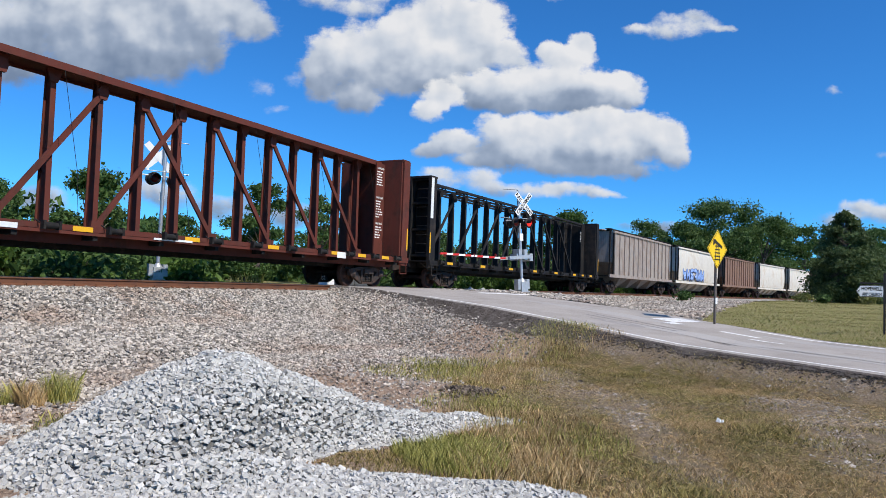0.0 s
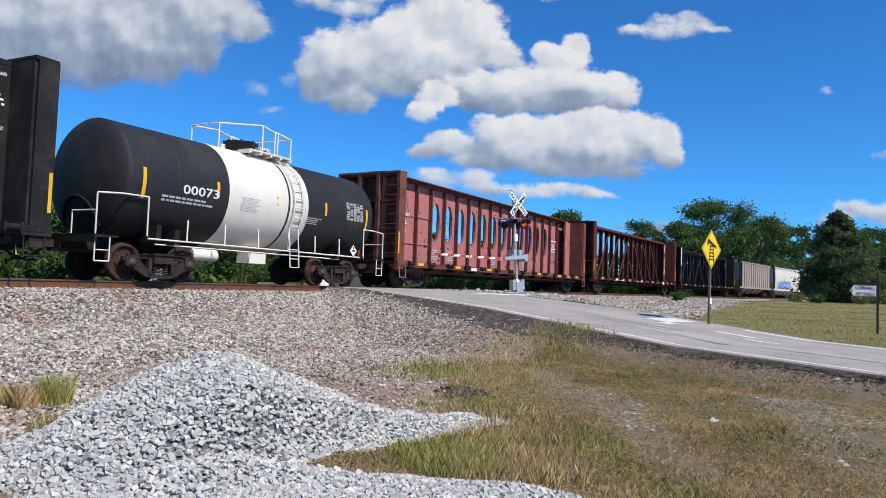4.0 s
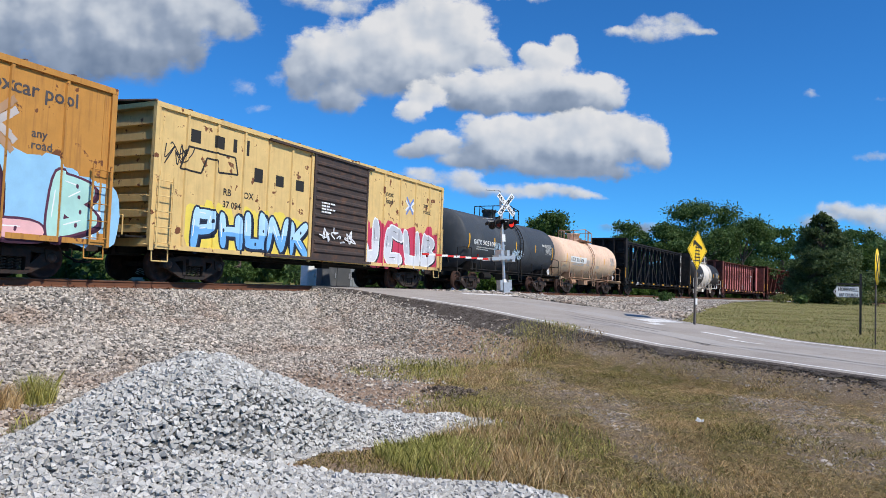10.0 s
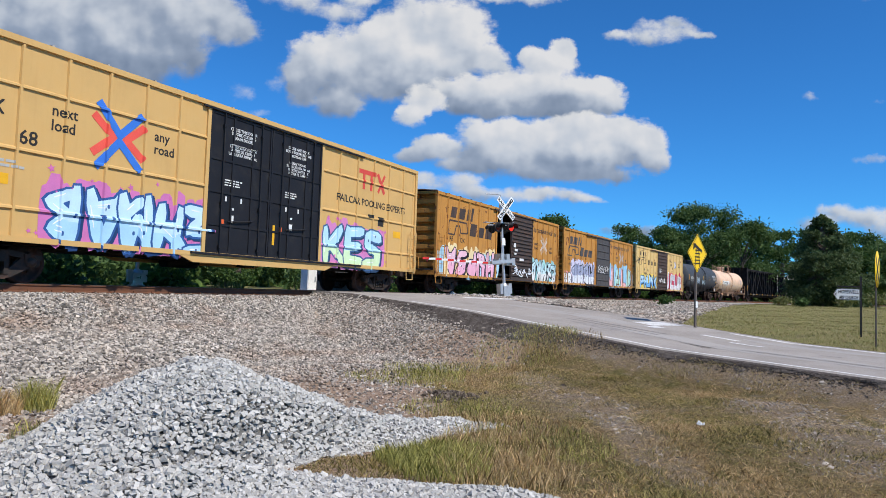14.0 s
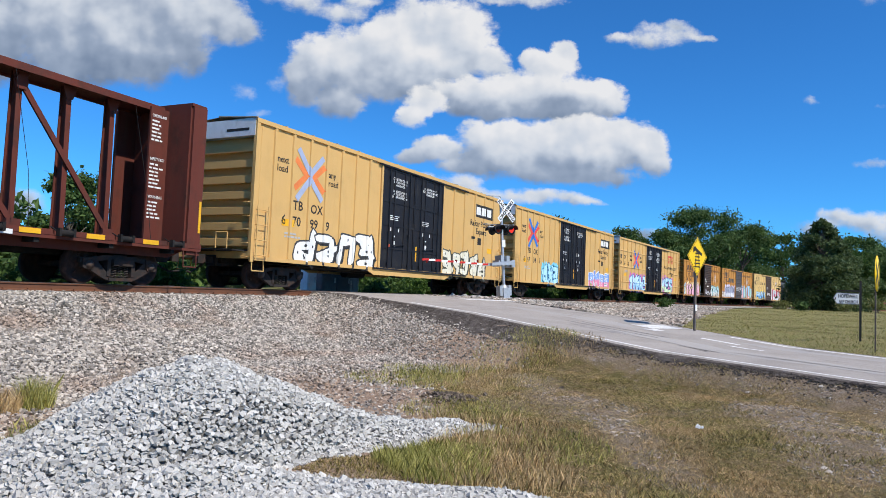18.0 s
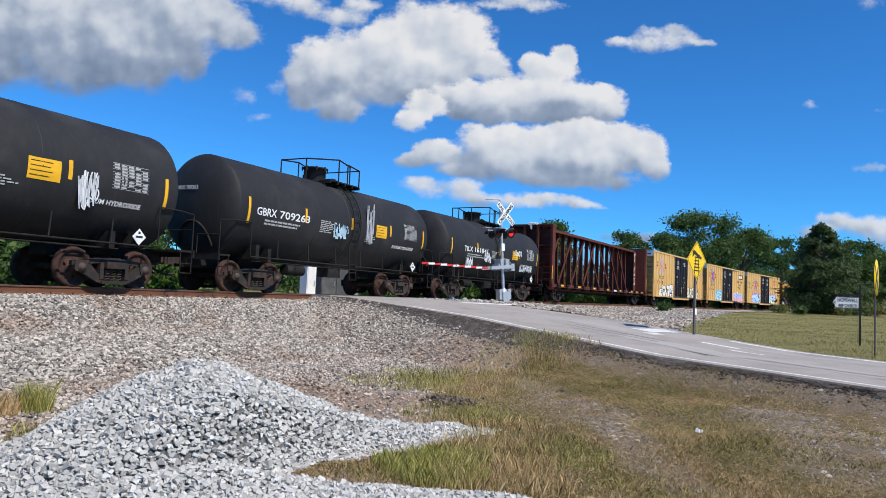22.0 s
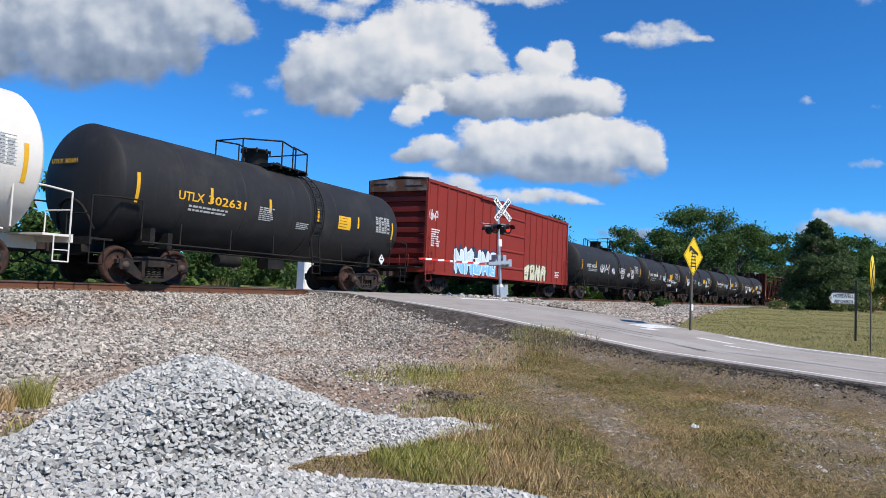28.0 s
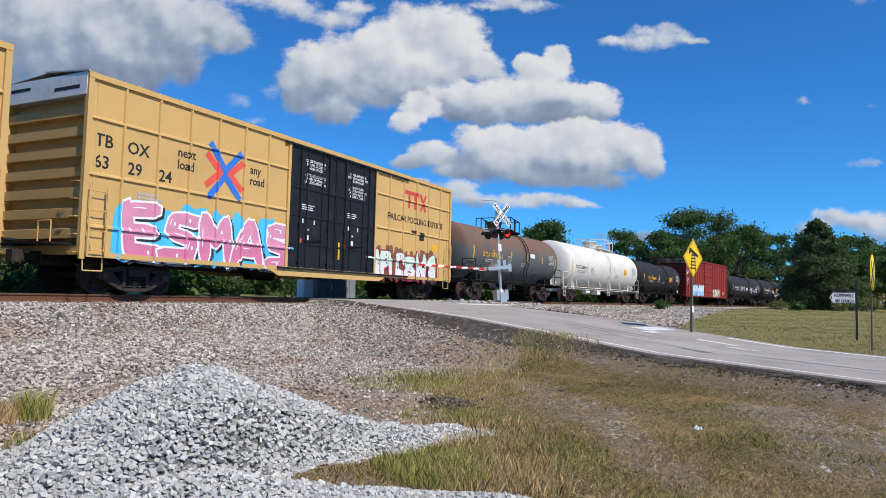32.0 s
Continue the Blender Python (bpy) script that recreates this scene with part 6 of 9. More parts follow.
    for e in (-1, 1):
        bk = Shape()
        xe, xi = e * hx, e * (hx - 0.12)
        for y in (-bulk_w, -0.45, 0.45, bulk_w):
            bk.box(*sorted((xe, e * (hx - 0.46))), y - 0.07, y + 0.07, deck - 0.3, bt)
        for zz in (deck + 0.2, deck + 1.3, deck + 2.4, bt - 0.06):
            bk.box(*sorted((e * (hx - 0.10), e * (hx - 0.46))), -bulk_w, bulk_w, zz - 0.05, zz + 0.05)
        bk.box(*sorted((xe, e * (hx - 0.52))), -bulk_w - 0.05, bulk_w + 0.05, bt - 0.02, bt + 0.06)
        bulk = part("bulkhead", Shape().box(*sorted((e * (hx - 0.52), e * (hx - 0.44))), -bulk_w, bulk_w, deck - 0.05, bt), bp, car)
        pieces("bulkhead_post", bk, bp, bulk)
        if opera:
            pieces("bulkhead_wing", Shape().box(*sorted((e * (hx - 0.25), e * (hx - bw - 0.35))), -0.6, -0.5, deck, top - 0.12).box(*sorted((e * (hx - 0.25), e * (hx - bw - 0.35))), 0.5, 0.6, deck, top - 0.12), paint, car)
        else:
            pieces("bulkhead_wing", Shape().box(*sorted((e * (hx - 0.50), e * (hx - 1.12))), -0.64, -0.58, deck, top - 0.12).box(*sorted((e * (hx - 0.50), e * (hx - 1.12))), 0.58, 0.64, deck, top - 0.12), paint, car)
        ld = Shape()
        for i in range(8):
            zz = deck + 0.3 + 0.38 * i
            ld.path([(xe, -bulk_w + 0.1, zz), (xe + e * 0.09, -bulk_w + 0.1, zz), (xe + e * 0.09, -bulk_w + 0.55, zz), (xe, -bulk_w + 0.55, zz)], 0.013, 5)
        pieces("end_ladder", ld, bp, bulk)
        part("corner_reflector", Shape().box(*sorted((e * (hx - 0.02), e * (hx - 0.10))), -bulk_w - 0.076, -bulk_w - 0.071, deck + 0.3, deck + 1.15), YELLOW_REF, bulk)
        st = Shape().path([(e * (hx - 0.15), -W + 0.02, deck - 0.2), (e * (hx - 0.15), -W, deck - 0.62), (e * (hx - 0.6), -W, deck - 0.62), (e * (hx - 0.6), -W + 0.02, deck - 0.2)], 0.018, 6)
        part("sill_step", st, paint, car)
        part("coupler", coupler_shape(xe, e), TRUCK, car)
        truck(car, e * (hx - 2.1), blue)
    return car, W, hx


def hopper(name, s0, s1, paint, label, top=4.45, ribs=14, round_side=False):
    """A covered hopper: side sheets or curved sides, end slopes, outlet chutes, roof hatches and walkway."""
    L = s1 - s0
    hx, W = L / 2, 1.55
    car = new(name)
    body = Shape()
    z0 = 1.35
    for side in (-1, 1):
        if round_side:
            k = 8
            for i in range(k):
                a0, a1 = math.pi * (0.62 * i / k - 0.30), math.pi * (0.62 * (i + 1) / k - 0.30)
                p = [(side * W * (0.80 + 0.20 * math.cos(a)), z0 + (top - z0) * (0.5 + 0.5 * math.sin(a) / math.sin(0.31 * math.pi))) for a in (a0, a1)]
                body.add([(-hx + 0.9, *p[0]), (hx - 0.9, *p[0]), (hx - 0.9, *p[1]), (-hx + 0.9, *p[1])], [(0, 1, 2, 3)], True)
        else:
            body.box(-hx + 0.9, hx - 0.9, *sorted((side * (W - 0.08), side * (W - 0.12))), z0, top)
    for e in (-1, 1):
        body.hexa([(e * (hx - 0.9), -W + 0.1, z0 + 0.9), (e * (hx - 2.6), -W + 0.1, z0), (e * (hx - 2.6), W - 0.1, z0), (e * (hx - 0.9), W - 0.1, z0 + 0.9),
                   (e * (hx - 0.85), -W + 0.1, top), (e * (hx - 2.5), -W + 0.1, top), (e * (hx - 2.5), W - 0.1, top), (e * (hx - 0.85), W - 0.1, top)])
    part("hopper_body", body, paint, car)
    if not round_side:
        for side in (-1, 1):
            for k in range(ribs):
                x = -hx + 1.0 + (L - 2.0) * k / (ribs - 1)
                part("side_post", Shape().box(x - 0.05, x + 0.05, *sorted((side * (W - 0.08), side * W)), z0 - 0.02, top), paint, car)
    sl = Shape()
    for side in (-1, 1):
        sl.box(-hx, hx, *sorted((side * (W - 0.1), side * W)), z0 - 0.22, z0)
        sl.box(-hx + 0.7, hx - 0.7, *sorted((side * (W - 0.12), side * (W + 0.01))), top - 0.1, top + 0.04)
    part("side_sill", sl, paint, car)
    ch = Shape()
    for k in range(4):
        x = -hx + 2.9 + (L - 5.8) * (k + 0.5) / 4
        w = (L - 5.8) / 8 * 0.95
        ch.hexa([(x - 0.2, -0.5, 0.45), (x + 0.2, -0.5, 0.45), (x + 0.2, 0.5, 0.45), (x - 0.2, 0.5, 0.45), (x - w, -W + 0.15, z0), (x + w, -W + 0.15, z0), (x + w, W - 0.15, z0), (x - w, W - 0.15, z0)])
    pieces("outlet_chute", ch, paint, car)
    rf = Shape().add([(-hx + 0.8, -W, top), (hx - 0.8, -W, top), (hx - 0.8, 0, top + 0.16), (-hx + 0.8, 0, top + 0.16)], [(0, 1, 2, 3)]).add([(-hx + 0.8, W, top), (hx - 0.8, W, top), (hx - 0.8, 0, top + 0.16), (-hx + 0.8, 0, top + 0.16)], [(0, 1, 2, 3)])
    part("roof", rf, paint, car)
    wk = Shape()
    for side in (-1, 1):
        wk.box(-hx + 0.3, hx - 0.3, *sorted((side * 1.0, side * 1.4)), top + 0.14, top + 0.18)
        for k in range(9):
            x = -hx + 0.6 + (L - 1.2) * k / 8
            wk.box(x - 0.03, x + 0.03, *sorted((side * 1.0, side * 1.4)), top, top + 0.14)
    pieces("roof_walk", wk, BLACK, car)
    part("hatch", Shape().box(-hx + 1.6, hx - 1.6, -0.3, 0.3, top + 0.12, top + 0.26), paint, car)
    for e in (-1, 1):
        ed = Shape().box(*sorted((e * hx, e * (hx - 0.9))), -W + 0.05, W - 0.05, z0 - 0.15, z0 - 0.1)
        for y in (-W + 0.08, W - 0.08):
            ed.beam((e * (hx - 0.06), y, z0 - 0.2), (e * (hx - 0.06), y, top + 0.1), 0.09, 0.09)
            ed.beam((e * (hx - 0.85), y, z0 - 0.2), (e * (hx - 0.85), y, top), 0.09, 0.09)
            for i in range(7):
                zz = z0 + 0.4 * i
                ed.rod((e * (hx - 0.06), y, zz), (e * (hx - 0.50), y, zz), 0.014, 5)
        ed.box(*sorted((e * hx, e * (hx - 2.0))), -0.3, 0.3, 0.75, 1.1)
        pieces("end_frame", ed, BLACK, car)
        part("coupler", coupler_shape(e * hx, e), TRUCK, car)
        truck(car, e * (hx - 1.7))
    return car, W, hx


CARS = []


def finish(car, s0, s1, label, category):
    tagged(car, label, category, group="freight train")
    CARS.append((car, (s0 + s1) / 2))

# ---- paint of the cars ----
RUST_RED = material("rust_red_car_paint", (0.125, 0.031, 0.020), 0.8, other=(0.062, 0.024, 0.017), scale=1.6, amount=0.45, streak=(0.10, 0.05, 0.035), streak_amount=0.35, rand=0.05)
PINK_RED = material("faded_red_car_paint", (0.44, 0.160, 0.150), 0.85, other=(0.10, 0.035, 0.025), scale=3.4, amount=0.02, crisp=True, streak=(0.22, 0.075, 0.06), streak_amount=0.4)
PINK_RUST = material("rust_stained_red_paint", (0.20, 0.065, 0.05), 0.85, other=(0.10, 0.04, 0.028), scale=2.2, amount=0.75, streak=(0.13, 0.06, 0.04), streak_amount=0.5)
CAR_BLACK = material("dull_black_car_paint", (0.014, 0.013, 0.013), 0.75, other=(0.04, 0.03, 0.024), scale=1.5, amount=0.4, streak=(0.05, 0.04, 0.032), streak_amount=0.3, spec=0.25)
TANK_BLACK = material("matt_black_tank_paint", (0.021, 0.020, 0.020), 0.66, other=(0.036, 0.034, 0.032), scale=0.8, amount=0.35, streak=(0.05, 0.047, 0.043), streak_amount=0.35, grain=0.08, spec=0.3)
TANK_GREY = material("dark_grey_tank_paint", (0.055, 0.062, 0.07), 0.6, other=(0.085, 0.09, 0.095), scale=0.8, amount=0.35, grain=0.08, streak=(0.10, 0.10, 0.10), streak_amount=0.25)
# cream shell: besides its streaks, the colour turns lighter and pinker with height
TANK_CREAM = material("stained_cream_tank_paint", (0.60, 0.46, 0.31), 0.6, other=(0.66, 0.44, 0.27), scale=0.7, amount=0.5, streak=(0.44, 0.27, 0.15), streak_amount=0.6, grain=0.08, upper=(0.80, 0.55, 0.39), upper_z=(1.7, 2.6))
TANK_WHITE = material("white_tank_paint", (0.76, 0.70, 0.61), 0.5, other=(0.68, 0.61, 0.51), scale=0.6, amount=0.3, streak=(0.62, 0.56, 0.46), streak_amount=0.25, grain=0.05)
TANK_BROWN = material("rust_brown_over_grey_tank", (0.105, 0.115, 0.112), 0.7, other=(0.125, 0.125, 0.115), scale=0.8, amount=0.5, streak=(0.15, 0.09, 0.06), streak_amount=0.22, grain=0.10, upper=(0.19, 0.108, 0.074), upper_z=(2.35, 3.05))
BOX_YELLOW = material("yellow_boxcar_paint", (0.64, 0.40, 0.145), 0.62, other=(0.58, 0.35, 0.12), scale=0.7, amount=0.4, streak=(0.55, 0.30, 0.10), streak_amount=0.22, grain=0.05)
BOX_PALE = material("pale_yellow_boxcar_paint", (0.70, 0.49, 0.20), 0.72, other=(0.16, 0.062, 0.03), scale=2.8, amount=0.03, streak=(0.40, 0.22, 0.09), streak_amount=0.35, grain=0.07, crisp=True)
BOX_ORANGE = material("faded_orange_boxcar_paint", (0.52, 0.245, 0.055), 0.75, other=(0.15, 0.058, 0.026), scale=2.8, amount=0.04, streak=(0.24, 0.105, 0.04), streak_amount=0.6, grain=0.08, crisp=True)
BOX_RED = material("bright_red_boxcar_paint", (0.27, 0.030, 0.020), 0.7, other=(0.20, 0.026, 0.018), scale=0.9, amount=0.4, streak=(0.14, 0.035, 0.025), streak_amount=0.4, grain=0.06)
ROOF_RUST = material("rusty_galvanised_roof", (0.20, 0.09, 0.05), 0.8, 0.2, other=(0.35, 0.30, 0.26), scale=1.5, amount=0.5)
ROOF_GREY = material("galvanised_roof", (0.50, 0.46, 0.40), 0.6, 0.4, other=(0.38, 0.30, 0.22), scale=1.2, amount=0.4)
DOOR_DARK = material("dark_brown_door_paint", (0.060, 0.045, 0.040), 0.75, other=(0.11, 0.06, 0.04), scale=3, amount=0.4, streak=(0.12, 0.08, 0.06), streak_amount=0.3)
DOOR_BLACK = material("black_door_paint", (0.014, 0.014, 0.017), 0.6, other=(0.028, 0.026, 0.024), scale=2, amount=0.3)
DOOR_GREY = material("slate_grey_door_paint", (0.085, 0.08, 0.08), 0.75, other=(0.05, 0.04, 0.04), scale=2, amount=0.4)
HOP_GREY = material("dirty_grey_hopper_paint", (0.36, 0.31, 0.27), 0.8, other=(0.24, 0.18, 0.15), scale=1.2, amount=0.5, streak=(0.16, 0.11, 0.09), streak_amount=0.6)
HOP_WHITE = material("off_white_hopper_paint", (0.66, 0.63, 0.56), 0.75, other=(0.5, 0.42, 0.32), scale=0.9, amount=0.4, streak=(0.4, 0.3, 0.2), streak_amount=0.4)
HOP_BROWN = material("brown_hopper_paint", (0.23, 0.14, 0.10), 0.8, other=(0.16, 0.10, 0.08), scale=1.2, amount=0.5, streak=(0.36, 0.28, 0.22), streak_amount=0.4)
END_WHITE = material("white_end_band_paint", (0.72, 0.72, 0.70), 0.7, other=(0.5, 0.46, 0.42), scale=2, amount=0.3)

# ---- hoppers far ahead ----
for s0, s1, mt, rd, lab in ((50.31, 66.65, HOP_GREY, False, "dirty grey ribbed covered hopper car"), (67.9, 84.09, HOP_WHITE, True, "rust-streaked white curved-side covered hopper car with blue spray paint"),
                            (85.4, 100.75, HOP_BROWN, False, "brown ribbed covered hopper car"), (102.0, 116.94, HOP_WHITE, True, "off-white curved-side covered hopper car"),
                            (118.2, 131.94, HOP_WHITE, True, "off-white curved-side covered hopper car"), (133.2, 148.0, HOP_BROWN, False, "brown ribbed covered hopper car")):
    car, W, hx = hopper("hopper_car", s0, s1, mt, lab, round_side=rd)
    if s0 == 67.9:
        graffiti(car, -6.0, 1.5, 1.5, 2.6, -W - 0.01, 4, None, (0.25, 0.4, 0.75), (0.05, 0.08, 0.2), 6)
    finish(car, s0, s1, lab, "hopper car")

# ---- centre-beam cars ----
def wing_notice(car, hx, z, seed):
    """White loading notices on the bulkhead wing: headings and lines too small to read."""
    for head, dz, n in (("LOADING AND", 0.0, 6), ("SAFETY FIRST", -1.15, 7), ("WARNING", -2.15, 5)):
        words(car, head, hx - 1.07, z + dz, 0.105, WHITE_PAINT, -0.645, width=0.46)
        stencil_block(car, hx - 1.07, z + dz - 0.13, 0.46, n, WHITE_PAINT, -0.641, seed + n, 0.045, 0.055)


lab = "dull black centre-beam flat car with open truss"
car, W, hx = centerbeam("centerbeam_car", 26.03, 48.07, CAR_BLACK, lab, top=4.62, dark=True)
part("white_corner_post", Shape().box(-hx + 0.02, -hx + 0.22, -1.50, -1.49, 2.9, 4.6), WHITE_PAINT, car, "white painted corner post")
stencil_block(car, hx - 1.3, 4.0, 0.9, 7, GREY_PAINT, -0.62, 3)
finish(car, 26.03, 48.07, lab, "flat car")
lab = "rust-red centre-beam flat car with open truss and cables"
car, W, hx = centerbeam("centerbeam_car", 2.56, 24.28, RUST_RED, lab, top=4.90)
wing_notice(car, hx, 4.55, 0)
bars(car, [(-6.7, 0.98, 0.9, 0.11), (-5.5, 0.98, 1.0, 0.11), (-1.2, 0.99, 1.2, 0.05), (6.2, 0.93, 0.5, 0.2)], WHITE_PAINT, -W - 0.004)
words(car, "62600", -5.4, 0.99, 0.18, WHITE_PAINT, -W - 0.006)
finish(car, 2.56, 24.28, lab, "flat car")
lab = "faded pink-red centre-beam flat car with oval openings in its panels"
car, W, hx = centerbeam("centerbeam_car", -21.75, 0.74, PINK_RED, lab, top=4.70, tall_bulk=-0.17, deck=1.05, opera=True, bulk_paint=PINK_RUST, bulk_w=1.45)
words(car, "WARNING", hx - 2.75, 3.15, 0.2, WHITE_PAINT, -0.12)
stencil_block(car, hx - 2.75, 3.0, 1.0, 6, WHITE_PAINT, -0.12, 7)
words(car, "WARNING", -hx + 2.0, 3.1, 0.2, WHITE_PAINT, -0.12)
stencil_block(car, -hx + 1.9, 2.95, 1.1, 6, WHITE_PAINT, -0.12, 8)
for q, sx in enumerate((-6.4, -4.9, 4.2, 5.6, -0.2)):
    stencil_block(car, sx, 1.75, 0.85, 5, GREY_PAINT, -0.07, 9 + q)
words(car, "120743", -4.2, 0.87, 0.18, WHITE_PAINT, -W - 0.006)
bars(car, [(-5.1, 0.88, 0.55, 0.13)], WHITE_PAINT, -W - 0.006)
finish(car, -21.75, 0.74, lab, "flat car")
lab = "grimy black centre-beam flat car with open truss"
car, W, hx = centerbeam("centerbeam_car", -57.7, -35.9, CAR_BLACK, lab, top=4.60, deck=1.10, dark=True, step=1.26, off=0.75)
words(car, "KLHX", -hx + 2.4, 0.92, 0.27, WHITE_PAINT, -W - 0.006, width=0.95)
words(car, "6206", -hx + 3.75, 0.92, 0.27, WHITE_PAINT, -W - 0.006)
wing_notice(car, hx, 4.25, 1)
finish(car, -57.7, -35.9, lab, "flat car")
lab = "red-brown centre-beam flat car with open truss and cables"
car, W, hx = centerbeam("centerbeam_car", -222.64, -200.46, RUST_RED, lab, top=4.82, off=-0.02)
wing_notice(car, hx, 4.45, 2)
words(car, "76", -3.2, 0.99, 0.2, WHITE_PAINT, -W - 0.006)
bars(car, [(1.5, 0.99, 0.9, 0.1), (5.5, 0.97, 0.4, 0.1)], WHITE_PAINT, -W - 0.006)
rag = Shape()
rr = random.Random(3)
for k in range(5):
    a, h = -0.42 + 0.13 * k + rr.uniform(-0.03, 0.03), rr.uniform(0.03, 0.12)
    drop = 0.34 if k == 3 else rr.uniform(0.0, 0.10)
    rag.hexa([(-hx - 0.05, a, 4.86 - drop), (-hx + 0.2, a + 0.02, 4.86), (-hx + 0.18, a + 0.15, 4.87), (-hx - 0.04, a + 0.08, 4.86 - 0.8 * drop),
              (-hx - 0.03, a + 0.01, 4.90 + h), (-hx + 0.16, a, 4.92 + 0.6 * h), (-hx + 0.2, a + 0.13, 4.90 + h), (-hx - 0.05, a + 0.12, 4.89 + 0.4 * h)])
part("wrapping_scrap", rag, WHITE_PAINT, car, "torn white plastic wrapping caught on the bulkhead")
finish(car, -222.64, -200.46, lab, "flat car")


# ---- tank cars ----
def tank_marks(car, R, zc, hx, number, mark_mat=WHITE_PAINT, x0=None, hydroxide=True, seed=0, big=0.33, plates=True, z=-0.22, table=1.95):
    """Owner's mark, number, data stencils, commodity name and yellow placards on the near side of a shell."""
    x0 = -hx + 1.2 if x0 is None else x0
    code = {"00073": "", "301626": "UTLX", "905109": "GATX", "161841": "TILX", "6026": "SHQX", "302631": "UTLX", "50091": "TCIX", "675062": "UTLX"}.get(number, "GBRX")
    if code:
        wrap(words(car, code, x0 - 0.1, zc + z, big, mark_mat, -R, width=0.88), R, zc)
        head = words(car, code + " " + number, 0, 0, 0.16, mark_mat, 0, width=0.95)
        head.matrix_basis = pose(-hx - 0.006, 0.75, zc + 0.42, 90, 0, -90)
    wrap(words(car, number, x0 + 0.92, zc + z, big, mark_mat, -R, width=0.245 * len(number)), R, zc)
    small = GREY_PAINT
    if number == "709248":
        wrap(words(car, "LD LMT  217800 LB  98750KG", x0 + 0.3, zc + z - 0.21, 0.13, small, -R), R, zc)
        wrap(words(car, "LT WT  68200 LB  30950KG", x0 + 0.3, zc + z - 0.40, 0.13, small, -R), R, zc)
    else:
        wrap(stencil_block(car, x0 + 0.3, zc + z - 0.16, 2.2, 2, small, -R, seed), R, zc)
    if number == "905109":
        wrap(words(car, "FRA AIP", hx - 2.55, zc + 0.22, 0.2, WHITE_PAINT, -R), R, zc)
    wrap(stencil_block(car, x0 + 3.0, zc + z + 0.15, 0.8, 7, small, -R, seed + 1, 0.03, 0.03), R, zc)
    wrap(stencil_block(car, -hx + 6.9 if hx < 7 else 2.0, zc - 0.35, 0.8, 4, small, -R, seed + 2, 0.03, 0.03), R, zc)
    rnd = random.Random(seed)
    t = Shape()
    tx, tz = hx - table, zc - 0.18
    for i in range(8):
        for j in range(5):
            if rnd.random() < 0.8:
                t.box(tx + 0.2 * j, tx + 0.2 * j + 0.15, -R - 0.003, -R + 0.001, tz + 0.075 * i, tz + 0.075 * i + 0.04)
    for i in range(9):
        t.box(tx - 0.05, tx + 1.0, -R - 0.003, -R + 0.001, tz + 0.075 * i - 0.022, tz + 0.075 * i - 0.014)
    wrap(part("data_table", t, small, car), R, zc)
    if hydroxide:
        wrap(words(car, "SODIUM HYDROXIDE", hx - 3.1, zc - 0.62, 0.17, WHITE_PAINT, -R), R, zc)
    if plates:
        shell_plate(car, hx - 4.4, hx - 3.65, zc - 0.30, zc + 0.16, R, zc, YELLOW_REF, "placard", "yellow hazard notice on the shell")
        wrap(bars(car, [(hx - 4.35, zc + 0.08 - 0.1 * k, 0.50 - 0.06 * (k % 2), 0.012) for k in range(4)], BLACK_PAINT, -R - 0.002, "placard_text"), R, zc)
    if number != "6026":
        sx = hx - 1.45
        dm = Shape().plate([(sx - 0.2, 1.26), (sx, 1.46), (sx + 0.2, 1.26), (sx, 1.06)], -1.475, -1.46)
        dia = part("hazard_placard", dm, WHITE_PAINT, car, "white diamond hazard placard over the truck")
        part("placard_bar", Shape().box(sx - 0.10, sx + 0.10, -1.48, -1.475, 1.235, 1.285).box(sx - 0.03, sx + 0.03, -1.48, -1.475, 1.33, 1.39), BLACK_PAINT, dia)


lab = "black tank car with a broad white band round its middle"
car, R, zc, hx = tank_car("tank_car", -34.35, -23.34, TANK_BLACK, lab, dia=3.0, bottom=1.0, ext=0.5, rail_mat=TANK_WHITE, domes=((-0.1, 0.45, 0.3), (0.75, 0.25, 0.25)), ladder_x=0.9)
part("white_band", Shape().spin([(-1.97, R + 0.002), (-1.96, R + 0.008), (1.45, R + 0.008), (1.46, R + 0.002)], "x", 48, (0, 0, zc)), TANK_WHITE, car, "white painted band")
tank_marks(car, R, zc, hx, "00073", hydroxide=False, seed=21, plates=False, x0=-hx + 1.0)
finish(car, -34.35, -23.34, lab, "tank car")
lab = "cream tank car stained with rust, rusty safety cage"
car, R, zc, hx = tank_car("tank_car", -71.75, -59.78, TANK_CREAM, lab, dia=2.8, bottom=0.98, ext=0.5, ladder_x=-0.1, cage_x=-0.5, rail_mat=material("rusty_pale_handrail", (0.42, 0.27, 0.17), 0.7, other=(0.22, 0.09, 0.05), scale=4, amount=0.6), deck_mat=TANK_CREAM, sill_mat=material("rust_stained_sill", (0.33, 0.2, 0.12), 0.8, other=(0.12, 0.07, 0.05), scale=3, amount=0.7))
shell_plate(car, -hx + 1.5, -hx + 4.6, zc - 0.30, zc + 0.10, R, zc, WHITE_PAINT, "white_patch", lift=0.004)
tank_marks(car, R, zc, hx, "301626", BLACK_PAINT, hydroxide=False, seed=22, plates=False, x0=-hx + 1.65)
finish(car, -71.75, -59.78, lab, "tank car")
lab = "dark grey tank car with pale blue spray tags"
car, R, zc, hx = tank_car("tank_car", -86.0, -73.11, TANK_GREY, lab, dia=2.95, bottom=1.02, ext=0.45, ladder_x=0.6, cage_x=0.1, domes=((-0.55, 0.36, 0.42), (0.35, 0.28, 0.1)))
